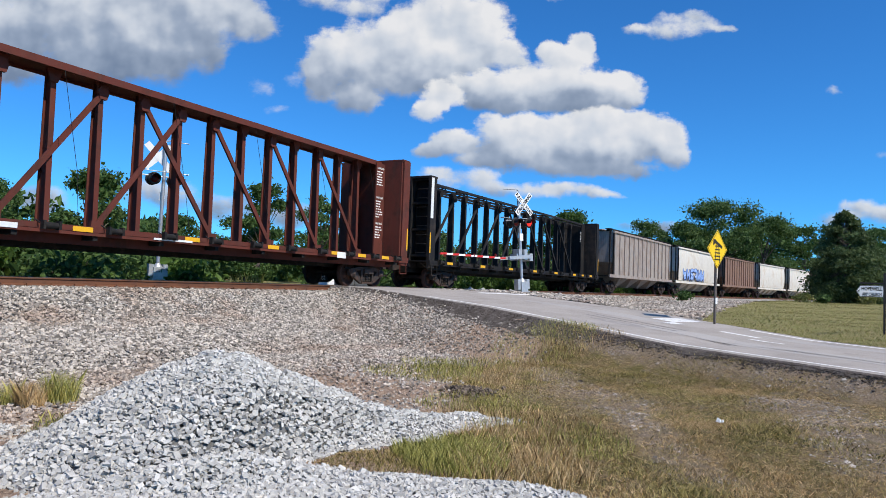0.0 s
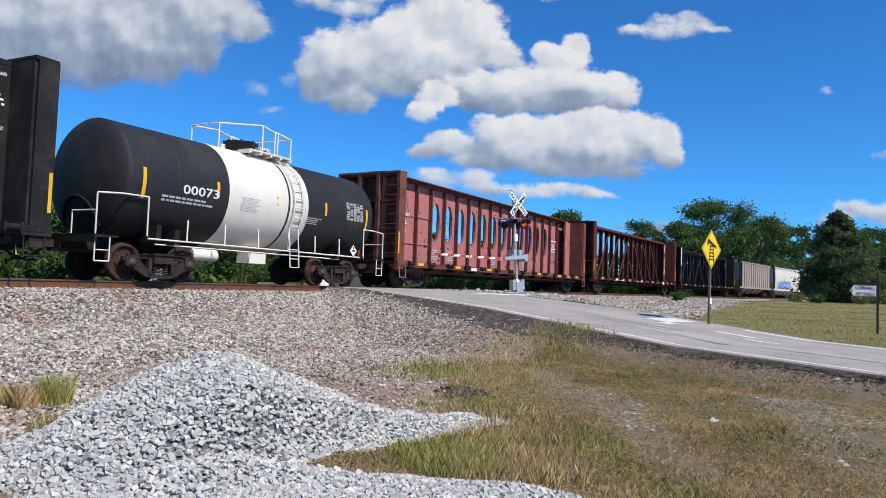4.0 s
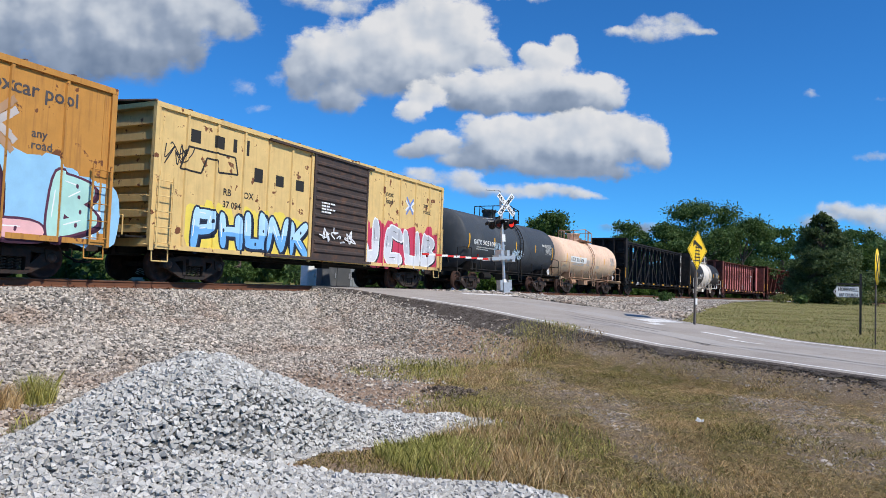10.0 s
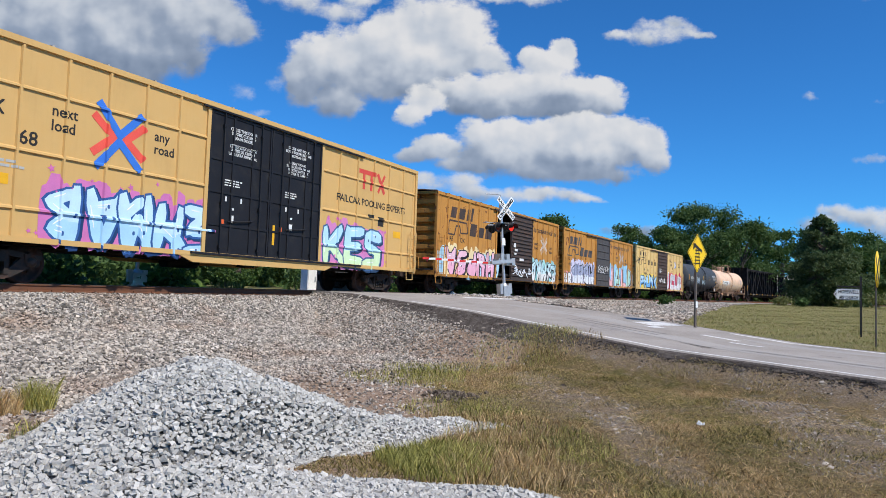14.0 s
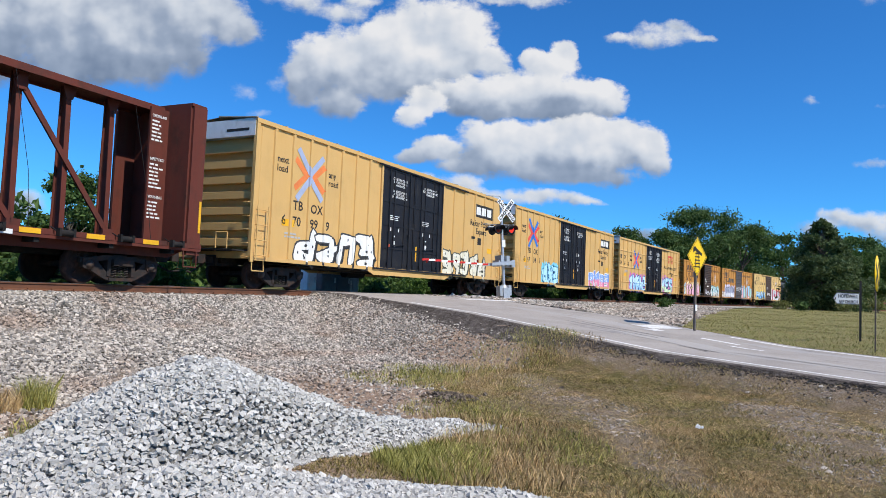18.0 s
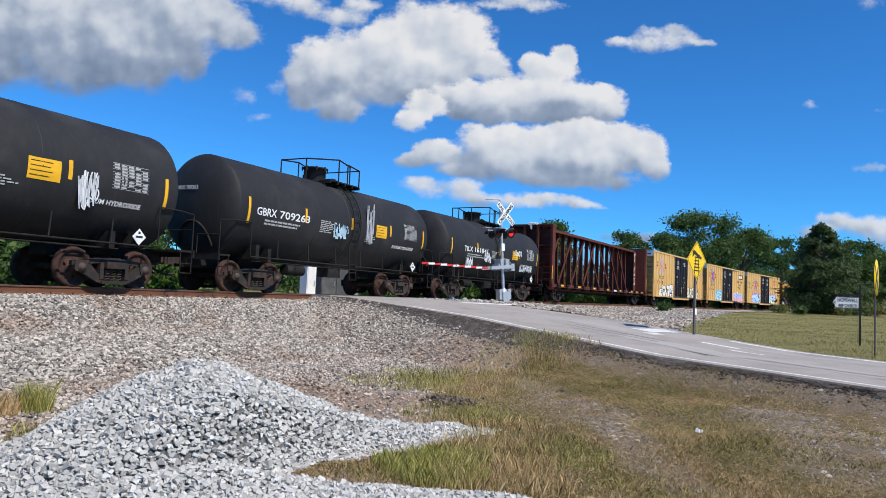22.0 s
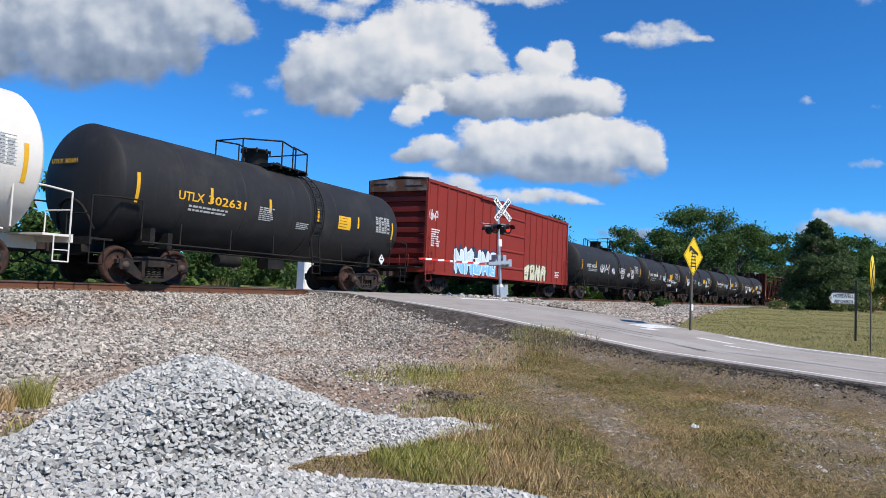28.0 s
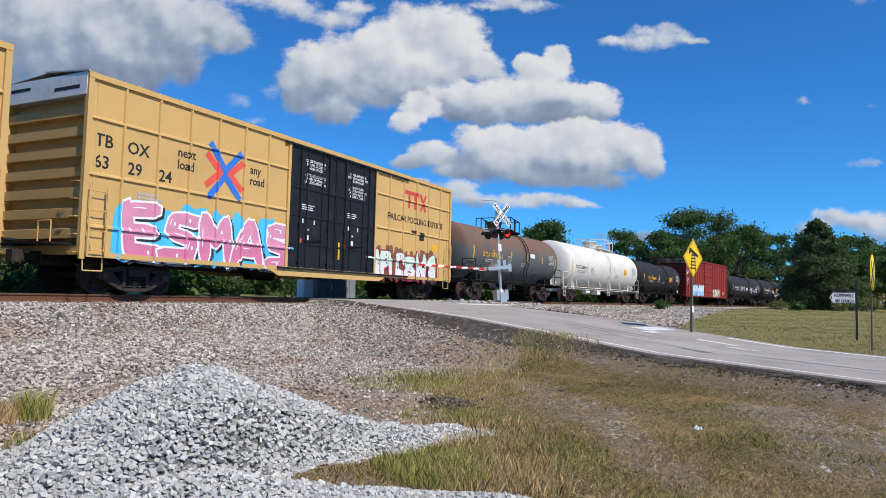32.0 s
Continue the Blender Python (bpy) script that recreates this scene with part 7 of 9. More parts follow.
tank_marks(car, R, zc, hx, "905109", hydroxide=False, seed=23, plates=False, x0=-hx + 1.3)
for k, (a, b, c, d) in enumerate(((-hx + 3.6, -hx + 4.9, -0.75, 0.05), (-hx + 5.9, -hx + 7.3, -0.75, -0.15))):
    tag_scrawl(car, a, b, zc + c, zc + d, -R - 0.004, 30 + k, (0.46, 0.60, 0.70), 0.015, 13)
    wrap(car.children[-1], R, zc)
finish(car, -86.0, -73.11, lab, "tank car")
for s0, s1, num, tags, lab in (
        (-236.9, -224.75, "161841", (((0.75, 0.78, 0.8), 4.2, 4.9, -0.65, -0.15), ((0.8, 0.8, 0.8), 2.2, 2.9, -0.95, -0.5), ((0.75, 0.8, 0.8), 8.0, 9.0, -0.1, 0.25), ((0.7, 0.7, 0.7), 8.8, 10.6, -0.9, -0.55)), "matt black tank car with yellow placards and white spray tags"),
        (-250.1, -238.13, "709263", (((0.5, 0.7, 0.8), 4.9, 5.7, -0.6, -0.05), ((0.5, 0.5, 0.5), 6.9, 7.4, -0.6, 0.9)), "matt black tank car with a yellow placard and faint tags"),
        (-263.9, -251.69, "709232", (((0.62, 0.66, 0.08), 2.0, 3.1, 0.5, 0.95), ((0.75, 0.75, 0.75), 1.1, 1.9, -0.7, -0.1), ((0.5, 0.7, 0.7), 5.6, 6.4, -0.6, -0.1), ((0.75, 0.75, 0.75), 9.0, 9.5, -0.8, 0.1)), "matt black tank car with a yellow-green spray tag over its number"),
        (-277.35, -265.22, "709248", (((0.8, 0.8, 0.8), 7.4, 9.6, -0.75, -0.3), ((0.6, 0.7, 0.75), 5.4, 6.2, -0.6, 0.0), ((0.7, 0.7, 0.7), 6.6, 8.2, -1.0, -0.75)), "matt black tank car with white looping spray tags")):
    car, R, zc, hx = tank_car("tank_car", s0, s1, TANK_BLACK, lab, dia=3.05, bottom=1.0, ext=0.34, ladder_x=-0.3 if num == "161841" else 0.2)
    tank_marks(car, R, zc, hx, num, seed=int(num) % 97, x0=-hx + (2.1 if num == "161841" else 1.15), table=2.3)
    for k, (col, a, b, c, d) in enumerate(tags):
        tag_scrawl(car, -hx + a, -hx + b, zc + c, zc + d, -R - 0.004, int(num) + k, col, 0.015, 13)
        wrap(car.children[-1], R, zc)
    if num == "161841":
        shell_plate(car, 0.2, 1.1, zc - 0.75, zc - 0.3, R, zc, YELLOW_REF, "placard")
    finish(car, s0, s1, lab, "tank car")
lab = "long matt black tank car with white spray tags"
car, R, zc, hx = tank_car("tank_car", -294.85, -278.61, TANK_BLACK, lab, dia=3.05, bottom=1.0, ext=0.5, nstripe=6, ladder_x=1.0, blue=True)
tank_marks(car, R, zc, hx, "6026", hydroxide=False, seed=27, plates=False, x0=-hx + 1.8, table=2.45)
for k, (a, b, c, d) in enumerate(((4.6, 6.6, -0.55, 0.15), (7.4, 8.1, -0.55, 0.0), (11.6, 12.2, -0.6, -0.25))):
    tag_scrawl(car, -hx + a, -hx + b, zc + c, zc + d, -R - 0.004, 71 + k, (0.8, 0.8, 0.82), 0.015, 9)
    wrap(car.children[-1], R, zc)
for a, b, c, d, n_, rw in ((9.3, 10.9, -0.42, 0.05, 5, 1), (9.8, 10.5, -0.78, -0.48, 2, 1), (12.65, 13.5, -0.68, 0.06, 3, 2)):
    bubble_tag(car, -hx + a, -hx + b, zc + c, zc + d, -R - 0.004, n_ + rw, (0.82, 0.83, 0.85), 0.013, n_, rw)
    wrap(car.children[-1], R, zc)
finish(car, -294.85, -278.61, lab, "tank car")
lab = "matt black tank car with golden lettering"
car, R, zc, hx = tank_car("tank_car", -331.5, -317.94, TANK_BLACK, lab, dia=2.95, bottom=1.0, ext=0.5, nstripe=6, ladder_x=1.2)
tank_marks(car, R, zc, hx, "302631", GOLD_PAINT, hydroxide=False, seed=28, x0=-hx + 2.1)
finish(car, -331.5, -317.94, lab, "tank car")
lab = "long clean white tank car with white railings"
car, R, zc, hx = tank_car("tank_car", -349.9, -332.98, TANK_WHITE, lab, dia=3.25, bottom=0.92, ext=0.55, rail_mat=TANK_WHITE, deck_mat=TANK_WHITE, sill_mat=TANK_WHITE, nstripe=6, cage=4.3, cage_x=1.1, domes=((0.3, 0.5, 0.5), (2.3, 0.3, 0.35)), ladder_x=0.5)
tank_marks(car, R, zc, hx, "50091", BLACK_PAINT, hydroxide=False, seed=29, x0=-hx + 1.5)
finish(car, -349.9, -332.98, lab, "tank car")
lab = "rust-brown and grey tank car with yellow lettering"
car, R, zc, hx = tank_car("tank_car", -364.5, -351.37, TANK_BROWN, lab, dia=2.95, bottom=1.0, ext=0.45, nstripe=6, ladder_x=1.0)
tank_marks(car, R, zc, hx, "675062", YELLOW_REF, hydroxide=False, seed=30, plates=False, x0=-hx + 1.85)
shell_plate(car, 1.6, 2.3, zc + 0.05, zc + 0.3, R, zc, WHITE_PAINT, "notice")
finish(car, -364.5, -351.37, lab, "tank car")

# ---- boxcars ----
def even(a, b, n):
    return [a + (b - a) * k / (n + 1) for k in range(1, n + 1)]


def chevrons(car, cx, cz, w, y, c1, c2, thin=False):
    """The pool's emblem: two crossing bars with an angle between them at each side."""
    t = w * (0.11 if thin else 0.14)

    def bar(name, p, q, col, lift):
        part(name, Shape().beam((cx + w * p[0], y - lift, cz + w * p[1]), (cx + w * q[0], y - lift, cz + w * q[1]), 0.003, t, (0, 1, 0)), spray(col), car)
    for k in (-1, 1):
        bar("emblem_angle", (-0.52, 0.33 * k), (-0.08, -0.03 * k), c1, 0.003 + 0.0006 * k)
        bar("emblem_angle", (0.52, 0.30 * k), (0.10, -0.03 * k), c1, 0.003 + 0.0006 * k)
        bar("emblem_bar", (-0.44, 0.56 * k), (0.04, 0.02 * k), c2, 0.008 + 0.0006 * k)
        bar("emblem_bar", (0.46, 0.50 * k), (-0.03, 0.02 * k), c2, 0.0095 + 0.0006 * k)


def door_stencils(car, d0, d1, z0, top, W, two=True):
    mid = (d0 + d1) / 2
    w = (d1 - d0) / 2
    yy = -W + 0.022
    words(car, "CLOSE THIS DOOR\nBEFORE CLOSING\nMAIN DOOR", d0 + w * 0.52, top - 0.62, 0.125, WHITE_PAINT, yy, align="CENTER")
    words(car, "CIERRE ESTA PUERTA\nANTES DE CERRAR\nLA PUERTA PRINCIPAL", d0 + w * 0.52, top - 1.10, 0.115, WHITE_PAINT, yy, align="CENTER")
    words(car, "CLOSE AND LOCK\nBOTH DOORS BEFORE\nMOVING CAR", mid + w * 0.52, top - 0.66, 0.125, WHITE_PAINT, yy, align="CENTER")
    if two:
        words(car, "CIERRE Y PONGA\nEL SEGURO EN AMBAS\nPUERTAS ANTES DE\nMOVER EL CARRO", mid + w * 0.52, top - 1.12, 0.115, WHITE_PAINT, yy, align="CENTER")
    for a, sd in ((d0 + w * 0.25, 1), (mid + w * 0.28, 2)):
        stencil_block(car, a, z0 + 2.2, w * 0.3, 3, WHITE_PAINT, yy, sd + 5, 0.035, 0.035)
        bars(car, [(a + w * 0.1, z0 + 1.05, 0.16, 0.2), (a + w * 0.12, z0 + 1.4, 0.1, 0.06), (a + w * 0.02, z0 + 1.62, 0.06, 0.14), (a + w * 0.26, z0 + 1.62, 0.06, 0.14)], WHITE_PAINT, yy)
    bars(car, [(d0 + w * 0.22, z0 + 0.95, 0.12, 0.16), (mid + w * 0.2, z0 + 0.95, 0.12, 0.16)], spray((0.75, 0.12, 0.03)), -W + 0.024, "orange_tab")
    bars(car, [(mid + w * 0.08, z0 + 0.55, 0.10, 0.6)], YELLOW_REF, -W + 0.024, "reflector")


def pool_mark(car, x, z, y, col, blocky=False):
    """The owner's mark, as plain shapes."""
    if blocky:
        part("owner_panel", Shape().box(x, x + 2.1, y - 0.004, y, z, z + 0.62), BLACK_PAINT, car, "black panel with white bars")
        bars(car, [(x + 0.15, z + 0.12, 0.5, 0.38), (x + 0.75, z + 0.12, 0.5, 0.38), (x + 1.4, z + 0.12, 0.5, 0.38)], WHITE_PAINT, y - 0.006, "owner_mark")
        return
    sh = Shape()
    sh.plate([(x - 0.1, z + 0.72), (x + 1.15, z + 0.72), (x + 1.15, z + 0.56), (x - 0.02, z + 0.56)], y - 0.005, y)
    sh.box(x + 0.25, x + 0.40, y - 0.005, y, z, z + 0.56).box(x + 0.75, x + 0.90, y - 0.005, y, z, z + 0.56)
    sh.beam((x + 1.25, y - 0.003, z + 0.70), (x + 1.75, y - 0.003, z + 0.0), 0.004, 0.16, (0, 1, 0)).beam((x + 1.75, y - 0.006, z + 0.70), (x + 1.3, y - 0.006, z + 0.0), 0.004, 0.12, (0, 1, 0))
    part("owner_mark", sh, spray(col), car)


def rail_mark(car, x, z, y, col, light=False):
    """The pool's linked-rail emblem, with slanted blocks in place of its name. x, z: lower left of the emblem."""
    sh = Shape()
    r = 0.05 if light else 0.075
    p = [(x, z), (x + 0.22, z + 0.62), (x + 1.95, z + 0.62), (x + 2.08, z + 0.15), (x + 1.35, z + 0.1), (x + 1.25, z + 0.42), (x + 0.9, z + 0.42), (x + 0.72, z - 0.02), (x, z)]
    for a, b in zip(p, p[1:]):
        sh.beam((a[0], y - 0.003, a[1]), (b[0], y - 0.003, b[1]), 0.004, r, (0, 1, 0))
    part("pool_emblem", sh, col, car)

    def block(q, w, zz, h, hole=False):
        sk = 0.0 if light else h * 0.28
        b = Shape().plate([(q, zz), (q + w, zz), (q + w + sk, zz + h), (q + sk, zz + h)], y - 0.005, y)
        part("pool_block", b, col, car)
    hl = 0.34 if light else 0.50
    for q, w, hh in ((x + 0.30, 0.34 if light else 0.52, hl), (x + (1.15 if light else 1.0), 0.36 if light else 0.68, hl), (x + (1.85 if light else 1.9), 0.14 if light else 0.22, hl * 1.1), (x + (2.35 if light else 2.3), 0.14 if light else 0.22, hl * 1.3)):
        block(q, w, z + 0.76, hh)
    for q, w, hh in ((x + (2.75 if light else 2.25), 0.36 if light else 0.66, hl * 1.2), (x + (3.7 if light else 3.1), 0.36 if light else 0.66, hl), (x + (4.65 if light else 3.95), 0.4 if light else 0.75, hl)):
        block(q, w, z + 0.06, hh)


YB = -1.50          # sheet plane on the near side
# three fifty-foot cars
BLUES, PINKS = (0.10, 0.42, 0.75), (0.80, 0.28, 0.45)
lab = "pale yellow boxcar with dark corrugated door and silver-blue graffiti"
s0, s1, top = -103.81, -88.18, 4.50
hx = (s1 - s0) / 2
d0, d1 = -1.46, 1.74
car, W, hx = boxcar("boxcar", s0, s1, top, BOX_PALE, BOX_PALE, ROOF_RUST, (d0, d1), even(-hx, d0, 5) + even(d1, hx, 4), lab, DOOR_DARK, z0=0.78, end_ribs=8)
sliding_door(car, W, d0, d1, 0.78, top, DOOR_DARK, 11)
rail_mark(car, -6.94, 2.95, YB, BLACK_PAINT, True)
words(car, "37 094", -5.4, 2.12, 0.26, BLACK_PAINT, YB - 0.004)
words(car, "RB", -5.4, 2.46, 0.27, BLACK_PAINT, YB - 0.004)
words(car, "OX", -4.6, 2.46, 0.27, BLACK_PAINT, YB - 0.004)
graffiti(car, -hx + 1.3, d0 - 0.15, 0.95, 2.1, YB - 0.003, 11, (0.80, 0.62, 0.10), (0.16, 0.42, 0.74), (0.02, 0.03, 0.06), 5, (0.45, 0.68, 0.85), text="PHUNK")
graffiti(car, d1 - 0.1, hx - 0.4, 0.85, 2.5, YB - 0.003, 12, (0.55, 0.05, 0.10), (0.66, 0.67, 0.69), (0.80, 0.80, 0.80), 4, (0.50, 0.51, 0.54), shine=(0.1, 0.1, 0.1), text="JCUB")
words(car, "next\nload", 3.1, 3.55, 0.30, BLACK_PAINT, YB - 0.004)
words(car, "any\nroad", 6.1, 3.45, 0.28, BLACK_PAINT, YB - 0.004)
chevrons(car, 4.95, 3.35, 0.62, YB - 0.002, (0.75, 0.78, 0.82), (0.15, 0.25, 0.55))
tag_scrawl(car, d0 + 0.4, d0 + 2.4, 1.5, 2.0, -W - 0.08, 14, (0.8, 0.8, 0.8), 0.02)
stencil_block(car, d0 + 0.4, 2.75, 0.8, 4, WHITE_PAINT, -W - 0.075, 15)
tag_scrawl(car, -hx + 0.4, -hx + 1.2, 3.0, 3.7, YB - 0.004, 16, (0.03, 0.03, 0.03), 0.014, 4)
hug(car, even(-hx, d0, 5) + even(d1, hx, 4), 0.10, W, 0.05)
finish(car, s0, s1, lab, "boxcar")

lab = "faded orange boxcar with a slate door and multicoloured graffiti"
s0, s1, top = -120.66, -104.99, 4.46
d0, d1 = -1.37, 1.63
car, W, hx = boxcar("boxcar", s0, s1, top, BOX_ORANGE, BOX_ORANGE, ROOF_RUST, (d0, d1), even(-hx, d0, 5) + even(d1, hx, 4), lab, DOOR_GREY, z0=0.75, end_ribs=8)
sliding_door(car, W, d0, d1, 0.75, top, DOOR_GREY, 6, True)
rail_mark(car, -7.0, 2.72, YB, DOOR_GREY)
words(car, "RB", -hx + 0.9, 2.42, 0.3, BLACK_PAINT, YB - 0.004)
words(car, "OX", -hx + 2.0, 2.4, 0.3, BLACK_PAINT, YB - 0.004)
words(car, "38 302", -hx + 0.9, 2.05, 0.28, BLACK_PAINT, YB - 0.004)
graffiti(car, -6.2, -1.7, 0.82, 2.35, YB - 0.003, 21, (0.62, 0.60, 0.74), (0.74, 0.76, 0.80), (0.02, 0.02, 0.03), 4, (0.33, 0.36, 0.5))
graffiti(car, d1 + 0.05, hx - 0.1, 0.80, 2.45, YB - 0.003, 22, (0.30, 0.56, 0.76), (0.82, 0.46, 0.45), (0.10, 0.03, 0.06), 4, (0.42, 0.68, 0.60), mode="alt", text="JALB")
graffiti(car, -hx + 0.2, -hx + 1.6, 0.82, 1.6, YB - 0.003, 23, (0.72, 0.30, 0.30), (0.8, 0.8, 0.8), (0.03, 0.03, 0.03), 2)
tag_scrawl(car, d0 + 0.3, d1 - 0.2, 1.7, 2.3, -W - 0.08, 24, (0.7, 0.7, 0.7), 0.02)
words(car, "The nationwide boxcar pool", d1 + 0.12, 3.78, 0.44, DOOR_GREY, YB - 0.004, width=5.1)
words(car, "next\nload", d1 + 1.8, 3.05, 0.26, DOOR_GREY, YB - 0.004)
words(car, "any\nroad", d1 + 4.2, 2.95, 0.26, DOOR_GREY, YB - 0.004)
chevrons(car, d1 + 3.3, 3.1, 1.1, YB - 0.002, (0.50, 0.45, 0.42), (0.42, 0.25, 0.14))
bars(car, [(hx - 0.6 + 0.18 * (k % 2), 0.95 + 0.16 * k, 0.18, 0.16) for k in range(5)], spray((0.8, 0.8, 0.78)), YB - 0.008, "chequer")
hug(car, even(-hx, d0, 5) + even(d1, hx, 4), 0.10, W, 0.05)
finish(car, s0, s1, lab, "boxcar")

lab = "faded orange boxcar with its door slid open and pink graffiti"
s0, s1, top = -137.33, -121.68, 4.50
d0, d1 = -1.46, 3.35
car, W, hx = boxcar("boxcar", s0, s1, top, BOX_ORANGE, BOX_ORANGE, ROOF_RUST, (d0, d1), even(-hx, d0, 5) + even(d1, hx, 4), lab, DOOR_DARK, z0=0.72, end_ribs=8)
sliding_door(car, W, 0.3, d1, 0.72, top, DOOR_DARK, 16)
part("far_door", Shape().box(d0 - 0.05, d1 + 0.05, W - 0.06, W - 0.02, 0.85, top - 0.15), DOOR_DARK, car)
# lining and floor take the dark door paint to colour in the interior's shade
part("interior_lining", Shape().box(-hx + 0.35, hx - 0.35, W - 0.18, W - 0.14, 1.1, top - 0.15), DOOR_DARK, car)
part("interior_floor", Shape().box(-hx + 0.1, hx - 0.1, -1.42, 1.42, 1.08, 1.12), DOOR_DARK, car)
rail_mark(car, -6.8, 2.72, YB, DOOR_DARK)
words(car, "RB", -hx + 1.3, 2.42, 0.3, BLACK_PAINT, YB - 0.004)
words(car, "OX", -hx + 2.35, 2.4, 0.3, BLACK_PAINT, YB - 0.004)
words(car, "39 361", -hx + 1.3, 2.05, 0.28, BLACK_PAINT, YB - 0.006)
graffiti(car, -hx + 0.15, d0 - 0.05, 0.8, 2.0, YB - 0.003, 30, (0.42, 0.66, 0.78), (0.42, 0.66, 0.78), (0.35, 0.6, 0.72), 3)
graffiti(car, -hx + 1.0, d0 - 0.2, 0.85, 2.15, YB - 0.009, 31, (0.82, 0.66, 0.36), (0.82, 0.42, 0.55), (0.03, 0.02, 0.03), 5, (0.80, 0.50, 0.60))
graffiti(car, d1, hx - 0.3, 0.78, 2.1, YB - 0.003, 32, (0.35, 0.66, 0.66), (0.78, 0.78, 0.75), (0.03, 0.03, 0.04), 5, (0.55, 0.75, 0.78))
tag_scrawl(car, 0.6, d1 - 0.3, 1.0, 1.6, -W - 0.08, 33, (0.8, 0.82, 0.85), 0.024)
for bar_ in ((0.55, 2.6, 0.3, 0.22), (0.7, 2.4, 0.4, 0.12), (0.65, 2.2, 0.3, 0.1), (1.4, 1.9, 0.6, 0.14)):
    bars(car, [bar_], WHITE_PAINT, -W - 0.075, "door_patch")
words(car, "The nationwide boxcar pool", d1 + 0.1, 3.72, 0.42, DOOR_DARK, YB - 0.004, width=4.1)
words(car, "next\nload", d1 + 0.5, 2.95, 0.26, DOOR_DARK, YB - 0.004)
words(car, "any\nroad", d1 + 3.0, 2.85, 0.26, DOOR_DARK, YB - 0.004)
chevrons(car, d1 + 2.0, 3.0, 1.0, YB - 0.002, (0.60, 0.50, 0.42), (0.55, 0.35, 0.2))
hug(car, even(-hx, d0, 5) + even(d1, hx, 4), 0.10, W, 0.05)
finish(car, s0, s1, lab, "boxcar")


# sixty-foot high cars with black plug doors
def high_box(s0, s1, number, lab, marks, ribs=True, style="new", pieces=(), spots=None, pool=((0.78, 0.22, 0.06), (0.36, 0.42, 0.56)), texts=("", "")):
    top, z0 = 5.06, 0.80
    hx = (s1 - s0) / 2
    d0, d1 = -2.15, 2.85
    if style == "old":
        d0, d1 = -2.34, 2.6
    left = even(-hx, d0, 6 if style == "new" else 7)
    right = even(d1, hx, 5)
    car, W, hx = boxcar("boxcar", s0, s1, top, BOX_YELLOW, BOX_YELLOW, ROOF_GREY, (d0, d1), left + right, lab, DOOR_BLACK, z0=z0, end_ribs=7, end_panel=END_WHITE, high=True,
                        rib_rows=(1.55, 2.75, 4.05) if ribs else (), sill=(d0 - 0.9, d1 + 0.9, 0.68), post_w=0.09 if ribs else 0.14)
    plug_doors(car, W, d0, d1, z0, top, DOOR_BLACK)
    door_stencils(car, d0, d1, z0, top, W, style == "new")
    px = -5.4
    if style == "new":
        words(car, "next\nload", px - 1.25, 3.62, 0.34, BLACK_PAINT, YB - 0.004)
        words(car, "any\nroad", px + 1.45, 3.62, 0.34, BLACK_PAINT, YB - 0.004)
        chevrons(car, px + 0.45, 3.45, 1.35, YB - 0.003, (0.80, 0.10, 0.07), (0.04, 0.18, 0.62))
        for k, pair in enumerate((number[0:2], number[2:4], number[4:6])):
            words(car, pair, -hx + 0.26 + 0.92 * k, 2.92 - 0.02 * k, 0.42, BLACK_PAINT, YB - 0.004)
        words(car, "TB", -hx + 0.26, 3.42, 0.42, BLACK_PAINT, YB - 0.004)
        words(car, "OX", -hx + 1.14, 3.40, 0.42, BLACK_PAINT, YB - 0.004)
        pool_mark(car, d1 + 2.3, 3.75, YB - 0.003, (0.62, 0.07, 0.05))
        words(car, "RAILCAR POOLING EXPERTS", d1 + 0.95, 3.15, 0.36, BLACK_PAINT, YB - 0.003, width=4.7)
    else:
        words(car, "next\nload", -hx + 1.0, 3.95, 0.30, BLACK_PAINT, YB - 0.004)
        words(car, "any\nroad", -hx + 3.6, 3.85, 0.30, BLACK_PAINT, YB - 0.004)
        chevrons(car, -hx + 2.62, 3.72, 1.45, YB - 0.003, *pool)
        for q, px in zip((number[0], number[1:3], number[3:5], number[5]), (1.32, 1.84, 2.72, 3.56)):
            words(car, q, -hx + px, 2.05, 0.42, BLACK_PAINT, YB - 0.004)
        words(car, "TB", -hx + 1.84, 2.56, 0.42, BLACK_PAINT, YB - 0.004)
        words(car, "OX", -hx + 2.72, 2.54, 0.42, BLACK_PAINT, YB - 0.004)
        pool_mark(car, 6.0, 3.85, YB - 0.003, (0.6, 0.06, 0.05), True)
        words(car, "Railcar Pooling\n      Experts\n       ", 5.5, 3.4, 0.40, BLACK_PAINT, YB - 0.004)
    stencil_block(car, -hx + 1.5, 2.45 if style == "new" else 1.75, 0.9, 2, GREY_PAINT, YB - 0.004, 3)
    part("notice_plate", Shape().box(-hx + 1.35, -hx + 1.95, YB - 0.006, YB - 0.001, 2.0, 2.22), YELLOW_REF, car, "yellow notice plate")
    part("notice_plate", Shape().box(hx - 1.75, hx - 1.2, YB - 0.006, YB - 0.001, 2.15, 2.40), YELLOW_REF, car, "yellow notice plate")
    bars(car, [(hx - 2.9, 2.5, 0.4, 0.34), (hx - 3.6, 2.75, 0.35, 0.12)], BLACK_PAINT, YB - 0.004, "data_plate")
    for (a, b, c, d, sd, bk, fl, ln, n, sc), text in zip(pieces, texts):
        graffiti(car, a * hx, b * hx, c, d, YB - 0.003, sd, bk, fl, ln, n, sc, spots=spots, soft=1, text=text)
    hug(car, left + right, 0.09 if ribs else 0.14, W, 0.05, (1.55, 2.75, 4.05) if ribs else ())
